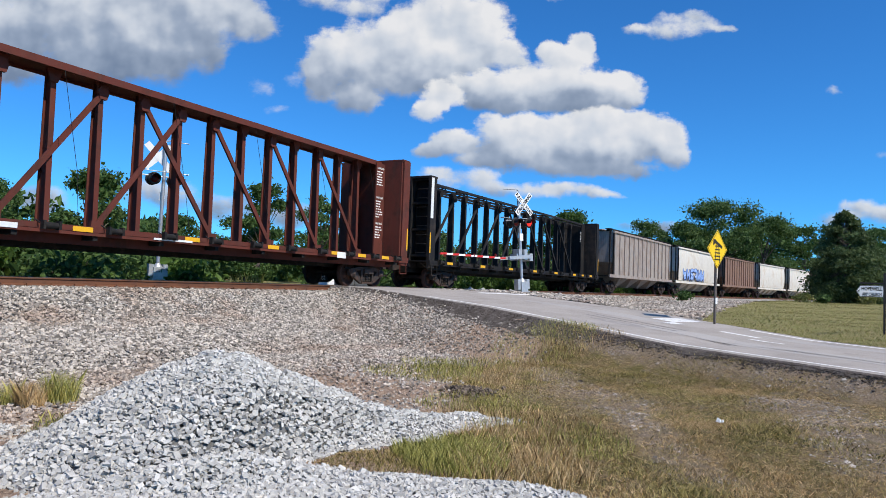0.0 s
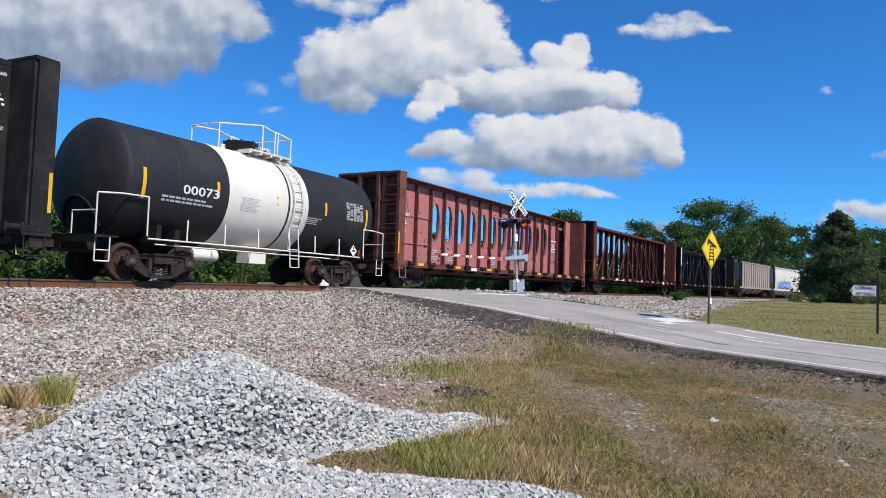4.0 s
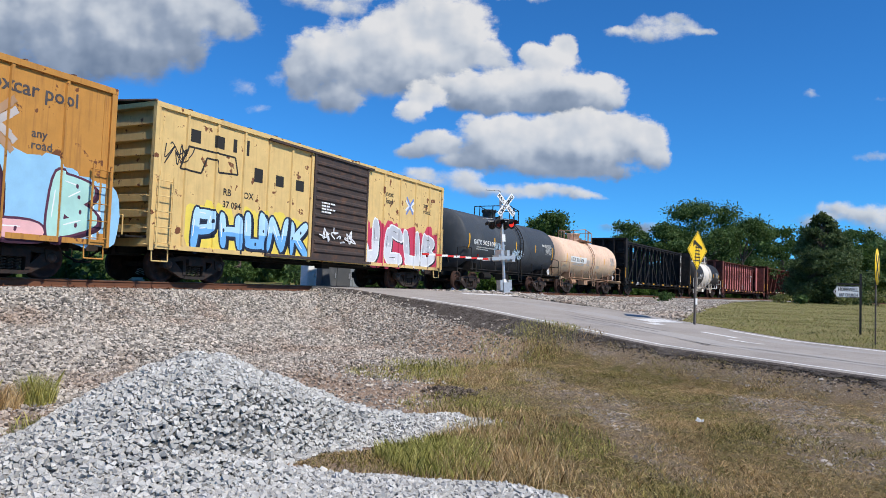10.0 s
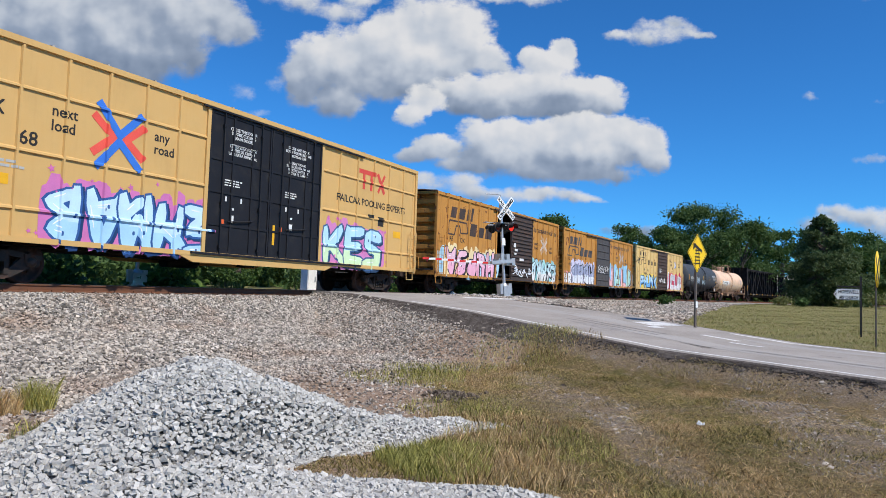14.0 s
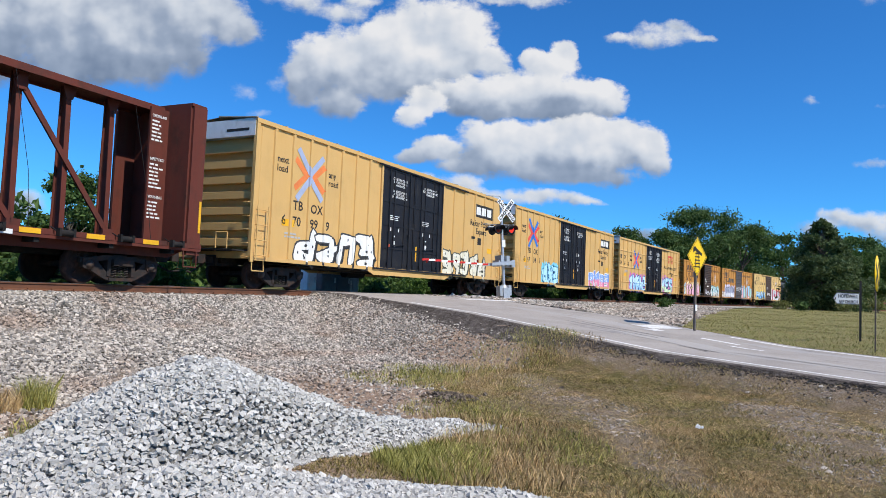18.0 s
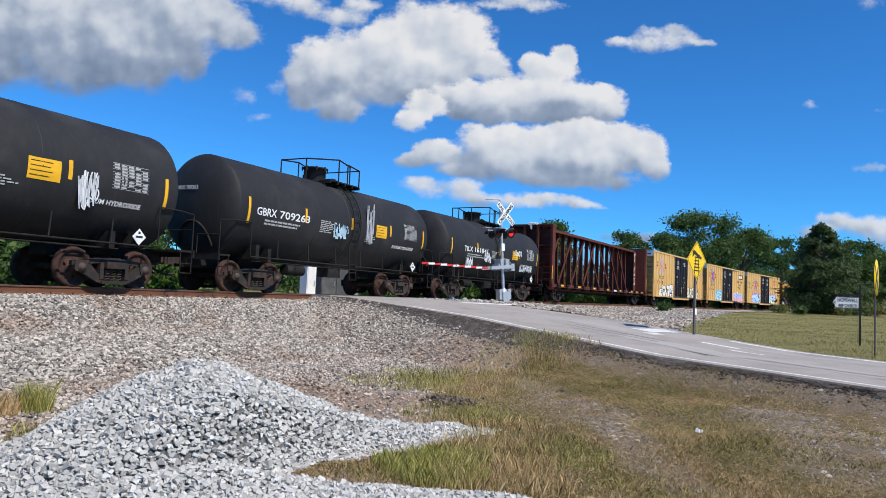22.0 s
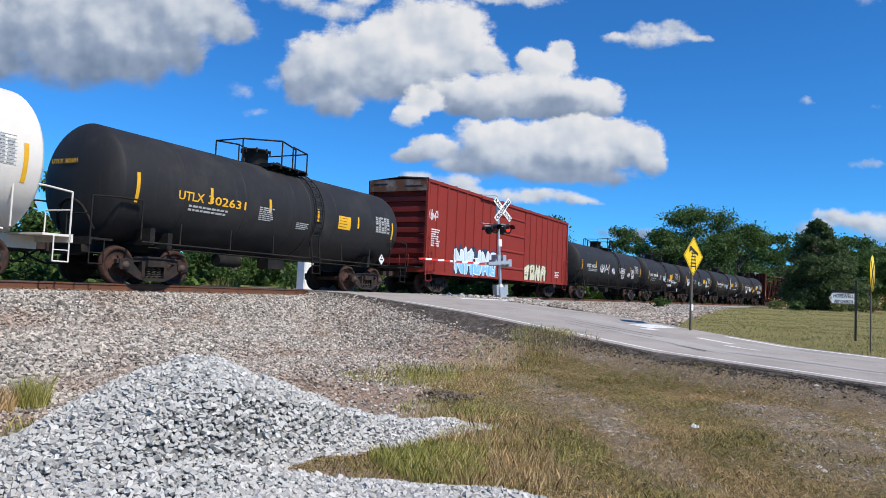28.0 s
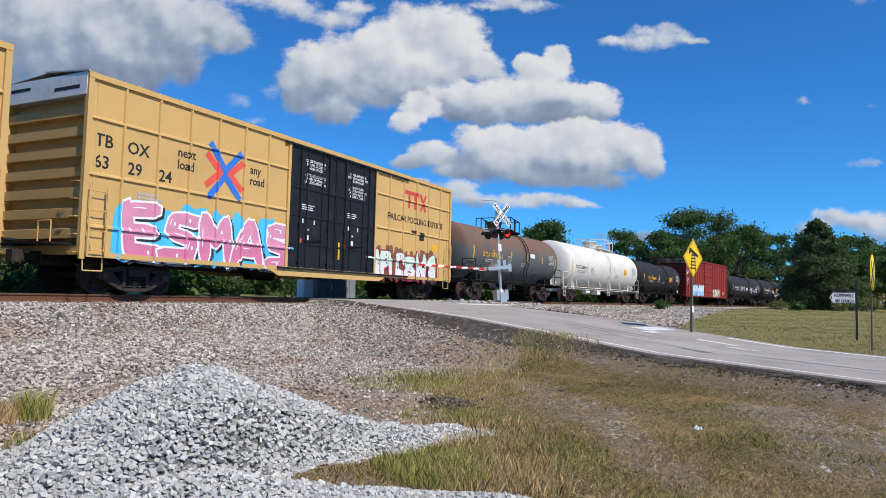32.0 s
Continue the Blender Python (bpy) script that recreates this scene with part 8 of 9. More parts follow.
    finish(car, s0, s1, lab, "boxcar")
    return car


high_box(-157.98, -139.12, "642468", "tall yellow boxcar with black plug doors, blue and green graffiti", True, pieces=(
    (-0.71, -0.20, 0.85, 2.3, 41, (0.60, 0.18, 0.42), (0.40, 0.66, 0.86), (0.03, 0.10, 0.30), 5, (0.55, 0.76, 0.9)),
    (0.32, 0.73, 0.85, 2.35, 42, (0.62, 0.22, 0.46), (0.62, 0.80, 0.50), (0.05, 0.12, 0.25), 4, (0.45, 0.70, 0.85))), spots=(0.62, 0.15, 0.40), texts=("", "KES"))
high_box(-178.11, -159.63, "667345", "tall yellow boxcar with black plug doors and turquoise graffiti", True, style="old", ribs=False, pool=((0.78, 0.09, 0.06), (0.04, 0.17, 0.55)), pieces=(
    (-0.55, -0.18, 0.9, 2.1, 43, (0.20, 0.60, 0.72), (0.45, 0.75, 0.85), (0.03, 0.15, 0.3), 4, None),
    (0.38, 0.9, 0.85, 2.1, 44, None, (0.75, 0.25, 0.38), (0.85, 0.85, 0.85), 4, (0.25, 0.4, 0.75))))
high_box(-198.52, -179.94, "670999", "tall pale yellow boxcar with black plug doors and white graffiti", False, ribs=False, style="old", pieces=(
    (-0.79, -0.29, 0.9, 2.05, 45, None, (0.78, 0.77, 0.72), (0.05, 0.05, 0.05), 4, None),
    (0.29, 0.80, 0.85, 2.05, 46, None, (0.74, 0.70, 0.55), (0.08, 0.08, 0.06), 5, None)))
high_box(-384.99, -366.35, "632924", "tall yellow boxcar with black plug doors and pink and blue graffiti", True, pieces=(
    (-0.89, -0.21, 0.85, 2.25, 47, (0.08, 0.52, 0.82), (0.66, 0.20, 0.33), (0.85, 0.85, 0.86), 5, (0.70, 0.28, 0.40)),
    (0.26, 0.86, 0.82, 1.95, 48, (0.20, 0.11, 0.05), (0.74, 0.74, 0.76), (0.35, 0.05, 0.07), 6, (0.60, 0.74, 0.62))), texts=("ESMAS", ""))
high_box(-405.5, -386.82, "641155", "tall yellow boxcar with black plug doors", True)

lab = "bright red boxcar with blue and silver graffiti"
s0, s1, top = -315.89, -297.29, 4.98
hx = (s1 - s0) / 2
d0, d1 = -1.84, 1.8
car, W, hx = boxcar("boxcar", s0, s1, top, BOX_RED, BOX_RED, ROOF_RUST, (d0, d1), even(-hx, d0, 7) + even(d1, hx, 7), lab, BOX_RED, z0=0.82, end_ribs=7, end_panel=ROOF_RUST, high=True)
sliding_door(car, W, d0, d1, 0.82, top, BOX_RED, 4, True)
graffiti(car, -6.56, -1.7, 0.95, 2.25, YB - 0.003, 51, (0.03, 0.05, 0.10), (0.25, 0.55, 0.80), (0.80, 0.82, 0.84), 5, (0.6, 0.7, 0.75))
graffiti(car, 1.9, 5.4, 0.9, 1.9, YB - 0.003, 52, None, (0.66, 0.62, 0.42), (0.10, 0.10, 0.08), 4, None)
stencil_block(car, -hx + 0.5, 2.8, 0.9, 8, WHITE_PAINT, YB - 0.004, 53)
stencil_block(car, hx - 2.2, 1.6, 0.8, 4, WHITE_PAINT, YB - 0.004, 54)
tag_scrawl(car, -hx + 0.3, -hx + 1.0, 3.2, 3.7, YB - 0.004, 55, (0.8, 0.8, 0.8))
hug(car, even(-hx, d0, 7) + even(d1, hx, 7), 0.10, W, 0.05)
finish(car, s0, s1, lab, "boxcar")


def motions():
    ts = [0.5 * i for i in range(65)]
    for car, s0 in CARS:
        rows = []
        for t in ts:
            p, h = on_track(s0 + running(t))
            rows.append((t, pose(*p, 0, 0, h)))
        walk(car, rows)
    # wheels roll without slipping; alike wheelsets share one rolling action
    made = {}
    for w, sx in WHEELS:
        if sx not in made:
            walk(w, [(k / FPS, pose(sx, 0, WR, 0, math.degrees(running(k / FPS) / WR), 0)) for k in range(32 * FPS + 1)])
            made[sx] = w.animation_data
        else:
            w.rotation_mode = "QUATERNION"
            w.animation_data_create()
            w.animation_data.action = made[sx].action
            w.animation_data.action_slot = made[sx].action_slot

# ---- crossing signals ----
GALV = material("galvanised_steel", (0.55, 0.56, 0.57), 0.45, 0.7, other=(0.42, 0.43, 0.44), scale=6, amount=0.4)
ALU = material("dull_aluminium_box", (0.52, 0.53, 0.53), 0.5, 0.6, other=(0.40, 0.40, 0.40), scale=4, amount=0.4)
SIGN_WHITE = material("white_sign_sheet", (0.80, 0.80, 0.78), 0.5, other=(0.66, 0.64, 0.6), scale=5, amount=0.3, grain=0.05)
SIGNAL_BLACK = material("matt_black_hood", (0.018, 0.018, 0.018), 0.6)
RED_DARK = material("red_lens", (0.16, 0.015, 0.012), 0.25)
RED_LIT = glow("lit_red_lens", (0.8, 0.03, 0.02), 1.1)
RED_STRIPE = material("red_gate_stripe", (0.62, 0.035, 0.03), 0.45, grain=0.05)
ROAD_HEAD = math.degrees(math.atan2(ROAD_D[1], ROAD_D[0]))        # down the road


def crossing_signal(name, x, y, z, face, lean, arm, label, tall=4.05, lit=1):
    """A flasher mast: base, pole, crossbuck, two pairs of hooded lamps, gate machine and, if given, the lowered arm. face: way the signs look, in degrees."""
    m = new(name)
    m.matrix_basis = Matrix.Translation((x, y, z)) @ lean @ pose(0, 0, 0, 0, 0, face + 90)
    # signs look towards -y of the mast
    part("base", Shape().box(-0.22, 0.22, -0.22, 0.22, -0.12, 0.02).box(-0.17, 0.17, -0.17, 0.17, 0.02, 0.42).spin([(0.42, 0.16), (0.55, 0.085)], "z", 10), ALU, m)
    bx = Shape()
    for sx in (-1, 1):
        bx.box(sx * 0.24 - 0.08, sx * 0.24 + 0.08, -0.12, 0.12, 0.1, 0.52)
    part("junction_box", bx, ALU, m)
    part("pole", Shape().rod((0, 0, 0.4), (0, 0, tall), 0.062, 12), GALV, m)
    cb = Shape()
    for k, ang in enumerate((45, -45)):
        a = radians(ang)
        c, s = math.cos(a), math.sin(a)
        pts = [(-0.60, -0.115), (0.60, -0.115), (0.60, 0.115), (-0.60, 0.115)]
        ob = part("crossbuck_blade", Shape().plate([(p * c - q * s, p * s + q * c) for p, q in pts], -0.095 - 0.012 * k, -0.087 - 0.012 * k), SIGN_WHITE, m, "white crossbuck blade with black words")
        ob.location = (0.20, 0, tall - 0.42)
        if ang == 45:
            t = words(m, "CROSSING", 0, 0, 0.20, BLACK_PAINT, 0, "sign_words", align="CENTER", width=1.08)
            t.matrix_basis = Matrix.Translation((0.20, -0.111, tall - 0.42)) @ pose(0, 0, 0, 0, -45, 0) @ pose(0, 0, -0.07, 90, 0, 0)
        else:
            for word, off in (("RAIL", -0.36), ("ROAD", 0.36)):
                t = words(m, word, 0, 0, 0.20, BLACK_PAINT, 0, "sign_words", align="CENTER", width=0.42)
                t.matrix_basis = Matrix.Translation((0.20, -0.113, tall - 0.42)) @ pose(0, 0, 0, 0, 45, 0) @ pose(off, 0, -0.07, 90, 0, 0)
    part("lamp_arm", Shape().rod((-0.75, 0, tall - 1.12), (0.75, 0, tall - 1.12), 0.028, 8).path([(-0.75, 0.05, tall - 0.98), (-0.75, 0.3, tall - 0.98), (0.75, 0.3, tall - 0.98), (0.75, 0.05, tall - 0.98)], 0.016, 6), GALV, m)
    zc = tall - 1.22
    for face_y in (-1, 1):
        for sx in (-0.36, 0.36):
            lamp = part("flasher", Shape().spin([(0.0, 0.0), (0.0, 0.13), (face_y * -0.10, 0.15), (face_y * 0.02 * 0, 0.15)], "y", 16, (sx, face_y * 0.10, zc)).spin([(face_y * 0.10, 0.10), (face_y * 0.13, 0.155), (face_y * 0.20, 0.155), (face_y * 0.20, 0.14), (face_y * 0.14, 0.14)], "y", 18, (sx, 0, zc)), SIGNAL_BLACK, m)
            part("background_disc", Shape().spin([(face_y * 0.19, 0.15), (face_y * 0.19, 0.215), (face_y * 0.205, 0.215), (face_y * 0.205, 0.15)], "y", 24, (sx, 0, zc)), SIGNAL_BLACK, m)
            hood = Shape()
            k = 14
            for i in range(k):
                a0, a1 = math.pi * (-0.05 + 1.1 * i / k), math.pi * (-0.05 + 1.1 * (i + 1) / k)
                hood.add([(sx + 0.15 * math.cos(a0), face_y * 0.20, zc + 0.15 * math.sin(a0)), (sx + 0.15 * math.cos(a1), face_y * 0.20, zc + 0.15 * math.sin(a1)),
                          (sx + 0.15 * math.cos(a1), face_y * 0.46, zc + 0.15 * math.sin(a1)), (sx + 0.15 * math.cos(a0), face_y * 0.46, zc + 0.15 * math.sin(a0))], [(0, 1, 2, 3)], True)
            part("hood", hood, SIGNAL_BLACK, m)
            on = lit and face_y < 0 and sx > 0
            part("lens", Shape().spin([(face_y * 0.20, 0.14), (face_y * 0.23, 0.09), (face_y * 0.24, 0.0)], "y", 18, (sx, 0, zc)), RED_LIT if on else RED_DARK, m, "lit red lens" if on else "dark red lens")
    part("pole_plate", Shape().box(-0.09, 0.09, -0.09, -0.07, tall - 1.95, tall - 1.65), SIGN_WHITE, m)
    part("bell", Shape().path([(0, 0, tall), (0, 0, tall + 0.14), (-0.14, 0, tall + 0.18)], 0.02, 6).rod((-0.1, 0, tall + 0.17), (-0.8, 0, tall + 0.16), 0.018, 6), GALV, m)
    if arm:
        gm = part("gate_machine", Shape().box(-0.24, -0.07, -0.16, 0.22, 1.36, 1.76).box(0.07, 0.24, -0.16, 0.22, 1.30, 1.74), ALU, m)
        part("gate_pivot", Shape().rod((-0.34, 0.0, 1.46), (0.34, 0.0, 1.46), 0.07, 10).box(-0.40, -0.34, -0.2, 0.2, 1.3, 1.56), GALV, m)
        wt_ = Shape()
        for sy in (-0.26, 0.30):
            wt_.hexa([(-0.85, sy, 1.33), (0.35, sy, 1.36), (0.35, sy + 0.03, 1.36), (-0.85, sy + 0.03, 1.33), (-0.85, sy, 1.45), (0.35, sy, 1.52), (0.35, sy + 0.03, 1.52), (-0.85, sy + 0.03, 1.45)])
        wt_.box(0.28, 0.46, -0.24, 0.30, 1.26, 1.56)
        part("counterweight", wt_, ALU, m)
        n = 11
        for k in range(n):
            x0, x1 = -0.85 - (arm - 0.85) * k / n, -0.85 - (arm - 0.85) * (k + 1) / n
            z0 = 1.39 + 0.02 * k
            part("gate_arm_section", Shape().box(x1, x0, -0.03, 0.02, z0 - 0.036, z0 + 0.04), RED_STRIPE if k % 2 == 0 else SIGN_WHITE, m, "red stripe" if k % 2 == 0 else "white stripe")
        for f_ in (0.15, 0.5, 0.95):
            part("arm_lamp", Shape().rod((-0.9 - (arm - 0.95) * f_, 0, 1.47), (-0.9 - (arm - 0.95) * f_, 0, 1.58), 0.04, 8), RED_DARK, m)
    tagged(m, label, "crossing signal")
    return m


LEAN_NEAR = Matrix.Rotation(radians(4.2), 4, Vector((-0.894, -0.447, 0)))
crossing_signal("crossing_signal", 27.6, 10.0, 1.42, ROAD_HEAD, LEAN_NEAR, 4.15, "leaning grade-crossing signal with crossbuck, red lamps and lowered striped gate")
crossing_signal("crossing_signal", 17.75, 19.9, 1.42, ROAD_HEAD + 180, Matrix.Rotation(radians(1.0), 4, "X"), 0, "grade-crossing signal with crossbuck across the track, seen from behind", tall=4.7, lit=0)

# ---- road signs ----
YELLOW_SIGN = material("yellow_sign_sheet", (0.85, 0.55, 0.01), 0.45, other=(0.75, 0.46, 0.02), scale=4, amount=0.2, grain=0.04)
POST = material("rusty_sign_post", (0.17, 0.15, 0.13), 0.7, 0.5, other=(0.24, 0.13, 0.08), scale=8, amount=0.4)


def gz(x, y):
    return float(land(x, y))


def diamond_sign(x, y, face, z):
    s = new("warning_sign")
    s.matrix_basis = pose(x, y, z, 0, 0, face + 90)
    part("post", Shape().hexa([(-0.035, 0, -0.3), (0.035, 0, -0.3), (0.035, 0.03, -0.3), (-0.035, 0.03, -0.3), (-0.035, 0, 2.35), (0.035, 0, 2.35), (0.035, 0.03, 2.35), (-0.035, 0.03, 2.35)]).box(-0.012, 0.012, 0.03, 0.06, -0.3, 2.3), POST, s)
    c, h = 2.03, 0.53
    part("panel", Shape().plate([(0, c - h), (h, c), (0, c + h), (-h, c)], -0.018, -0.012), YELLOW_SIGN, s, "yellow diamond panel with a black symbol")
    sy = Shape()
    for a, b in (((0, c - h + 0.04), (h - 0.04, c)), ((h - 0.04, c), (0, c + h - 0.04)), ((0, c + h - 0.04), (-h + 0.04, c)), ((-h + 0.04, c), (0, c - h + 0.04))):
        sy.beam((a[0], -0.019, a[1]), (b[0], -0.019, b[1]), 0.003, 0.014, (0, 1, 0))
    part("border", sy, BLACK_PAINT, s)
    sm = Shape()
    for xx in (-0.10, 0.10):
        sm.beam((xx * 1.2, -0.019, c - 0.36), (xx * 0.6, -0.019, c + 0.12), 0.003, 0.028, (0, 1, 0))
    for k in range(5):
        sm.box(-0.16 + 0.012 * k, 0.16 - 0.012 * k, -0.021, -0.0185, c - 0.30 + 0.09 * k, c - 0.265 + 0.09 * k)
    sm.plate([(-0.20, c + 0.18), (0.24, c + 0.02), (0.26, c + 0.09), (-0.16, c + 0.27)], -0.021, -0.0185)
    sm.plate([(-0.24, c + 0.08), (-0.12, c + 0.16), (-0.10, c + 0.27), (-0.22, c + 0.25)], -0.0215, -0.0185)
    part("symbol", sm, BLACK_PAINT, s)["kind"] = "stuff"
    part("small_plate", Shape().box(-0.05, 0.05, -0.02, -0.012, 0.55, 0.72), SIGN_WHITE, s)
    tagged(s, "yellow diamond warning sign with black rail symbol on a post", "road sign")


def round_sign(x, y, face, z):
    s = new("warning_sign")
    s.matrix_basis = pose(x, y, z, 0, 0, face + 90)
    part("post", Shape().box(-0.03, 0.03, 0, 0.03, -0.3, 2.3), POST, s)
    part("panel", Shape().spin([(-0.018, 0.0), (-0.018, 0.457), (-0.012, 0.457), (-0.012, 0.0)], "y", 32, (0, 0, 1.95)), YELLOW_SIGN, s, "round yellow panel with a black cross")
    cr = Shape()
    for k in (-1, 1):
        cr.beam((-0.29, -0.019, 1.95 - 0.29 * k), (0.29, -0.019, 1.95 + 0.29 * k), 0.003, 0.10, (0, 1, 0))
    part("cross", cr, BLACK_PAINT, s)
    tagged(s, "round yellow railway advance warning sign on a steel post", "road sign")


def church_sign(x, y, z):
    s = new("direction_sign")
    s.matrix_basis = pose(x, y, z, 0, 0, -78) @ Matrix.Diagonal((0.6, 0.8, 1.0, 1.0))
    part("post", Shape().box(-0.04, 0.04, 0, 0.05, -0.3, 1.75), SIGNAL_BLACK, s)
    part("bracket", Shape().box(-1.02, 0.0, 0.0, 0.03, 1.44, 1.48), SIGNAL_BLACK, s)
    part("panel", Shape().plate([(-0.06, 1.08), (-0.06, 1.40), (-1.02, 1.40), (-1.18, 1.24), (-1.02, 1.08)], -0.01, 0.01), SIGN_WHITE, s, "white arrow-shaped board with black words")
    for a, b in (((-0.07, 1.09), (-1.02, 1.09)), ((-0.07, 1.39), (-1.02, 1.39)), ((-1.02, 1.09), (-1.17, 1.24)), ((-1.17, 1.24), (-1.02, 1.39)), ((-0.07, 1.09), (-0.07, 1.39))):
        part("border", Shape().beam((a[0], -0.012, a[1]), (b[0], -0.012, b[1]), 0.003, 0.014, (0, 1, 0)), BLACK_PAINT, s)
    words(s, "HOPEWELL", -0.98, 1.26, 0.145, BLACK_PAINT, -0.014, width=0.86)
    words(s, "ARP CHURCH", -0.94, 1.11, 0.13, BLACK_PAINT, -0.014, width=0.80)
    part("arrow", Shape().plate([(-1.12, 1.24), (-1.06, 1.29), (-1.06, 1.19)], -0.016, -0.011), BLACK_PAINT, s)
    tagged(s, "white wooden church direction sign hanging from a black post", "direction sign")


diamond_sign(20.4, 1.88, ROAD_HEAD + 4, 0.80)
round_sign(20.6, -2.35, ROAD_HEAD + 14, 0.53)
church_sign(23.0, -2.25, 0.62)

# ---- cabinets beyond the track ----
DARK_STEEL = material("dark_grey_cabinet", (0.10, 0.105, 0.11), 0.6, 0.2, other=(0.14, 0.14, 0.14), scale=2, amount=0.4)
PALE_STEEL = material("pale_grey_cabinet", (0.30, 0.33, 0.36), 0.5, 0.3, other=(0.24, 0.26, 0.28), scale=3, amount=0.4)


def cabinet(x, y, w, d, h, mat, label, doors=2, z=1.0):
    c = new("signal_cabinet")
    c.matrix_basis = pose(x, y, z, 0, 0, -14)
    part("case", Shape().box(-w / 2, w / 2, -d / 2, d / 2, 0.1, h).box(-w / 2 - 0.03, w / 2 + 0.03, -d / 2 - 0.03, d / 2 + 0.03, h, h + 0.05), mat, c)
    for k in range(doors):
        a, b = -w / 2 + w * k / doors + 0.03, -w / 2 + w * (k + 1) / doors - 0.03
        dr = part("door", Shape().box(a, b, -d / 2 - 0.03, -d / 2 - 0.002, 0.18, h - 0.08), mat, c)
        part("handle", Shape().box(b - 0.12, b - 0.07, -d / 2 - 0.07, -d / 2 - 0.03, h * 0.45, h * 0.6), GALV, dr)
    part("plinth", Shape().box(-w / 2 + 0.05, w / 2 - 0.05, -d / 2 + 0.05, d / 2 - 0.05, -0.6, 0.1), CONCRETE, c)
    tagged(c, label, "cabinet")


cabinet(30.0, 20.3, 1.9, 1.2, 1.75, DARK_STEEL, "dark grey steel signal equipment cabinet by the crossing")
cabinet(31.9, 20.4, 0.95, 0.8, 1.6, PALE_STEEL, "pale grey steel signal cabinet with two doors")
cabinet(27.9, 20.0, 0.55, 0.5, 1.7, SIGN_WHITE, "slim white equipment cabinet by the crossing", 1)


# ---- plants ----
def leaf_material(name, dark, mid_, light, rough=0.6, mix=0.6):
    m = bpy.data.materials.new(name)
    m.use_nodes = True
    t = m.node_tree
    b = t.nodes["Principled BSDF"]
    ri = nd(t, "ShaderNodeNewGeometry").outputs["Random Per Island"]
    co = nd(t, "ShaderNodeTexCoord").outputs["Object"]
    n = noise_tex(t, co, 0.6, 3.0, 0.6)
    f = mth(t, "ADD", mth(t, "MULTIPLY", ri, mix), mth(t, "MULTIPLY_ADD", n, 0.8, 0.1 - 0.5 * mix), None, True)
    col = ramp(t, f, [(0.1, dark), (0.5, mid_), (0.95, light)])
    t.links.new(col, b.inputs["Base Color"])
    b.inputs["Roughness"].default_value = rough
    b.inputs["Specular IOR Level"].default_value = 0.25
    tr = nd(t, "ShaderNodeBsdfTranslucent")
    t.links.new(col, tr.inputs["Color"])
    mx = nd(t, "ShaderNodeMixShader")
    mx.inputs[0].default_value = 0.36
    t.links.new(b.outputs[0], mx.inputs[1])
    t.links.new(tr.outputs[0], mx.inputs[2])
    t.links.new(mx.outputs[0], t.nodes["Material Output"].inputs["Surface"])
    return m


LEAF_DARK = leaf_material("dark_oak_leaf", (0.032, 0.062, 0.017), (0.080, 0.140, 0.038), (0.17, 0.25, 0.075))
LEAF_MID = leaf_material("green_leaf", (0.028, 0.060, 0.014), (0.068, 0.125, 0.030), (0.15, 0.225, 0.06))
LEAF_LIGHT = leaf_material("bright_vine_leaf", (0.025, 0.055, 0.010), (0.075, 0.14, 0.022), (0.16, 0.25, 0.045))
NEEDLE = leaf_material("dark_cedar_needle", (0.032, 0.055, 0.02), (0.080, 0.118, 0.042), (0.18, 0.23, 0.085))
REED = leaf_material("tall_reed_leaf", (0.10, 0.12, 0.03), (0.20, 0.22, 0.07), (0.36, 0.33, 0.15))
TUFT = leaf_material("fresh_green_grass_blade", (0.085, 0.090, 0.018), (0.37, 0.36, 0.085), (0.74, 0.66, 0.24), 0.8, 1.0)
STRAW = leaf_material("dry_grass_blade", (0.15, 0.093, 0.037), (0.54, 0.37, 0.163), (0.93, 0.70, 0.39), 0.8, 1.0)
GRASS = leaf_material("olive_grass_blade", (0.055, 0.050, 0.014), (0.315, 0.262, 0.079), (0.76, 0.63, 0.26), 0.8, 1.0)
FIELD = leaf_material("field_grass_blade", (0.13, 0.128, 0.040), (0.30, 0.285, 0.090), (0.52, 0.475, 0.20), 0.8)
FIELD_DRY = leaf_material("field_straw_blade", (0.19, 0.15, 0.07), (0.42, 0.345, 0.16), (0.66, 0.57, 0.32), 0.8)
BARK = material("grey_brown_bark", (0.11, 0.085, 0.065), 0.95, other=(0.18, 0.15, 0.12), scale=6, amount=0.5, grain=0.3, bump=0.8)


def leaves(centres, size, normal_out=None):
    """Crooked leaf quads round the points."""
    n = len(centres)
    a = rng.normal(size=(n, 3))
    a /= np.linalg.norm(a, axis=1, keepdims=True)
    b = rng.normal(size=(n, 3))
    b -= a * (a * b).sum(1, keepdims=True)
    b /= np.linalg.norm(b, axis=1, keepdims=True)
    c = np.cross(a, b)
    s = (size * np.exp(rng.normal(0, 0.3, n)))[:, None]
    q = np.stack([centres - a * s, centres - b * s * 0.55 + c * s * 0.15, centres + a * s, centres + b * s * 0.55 + c * s * 0.15], 1)
    return q.reshape(-1, 3), np.arange(4 * n).reshape(n, 4)


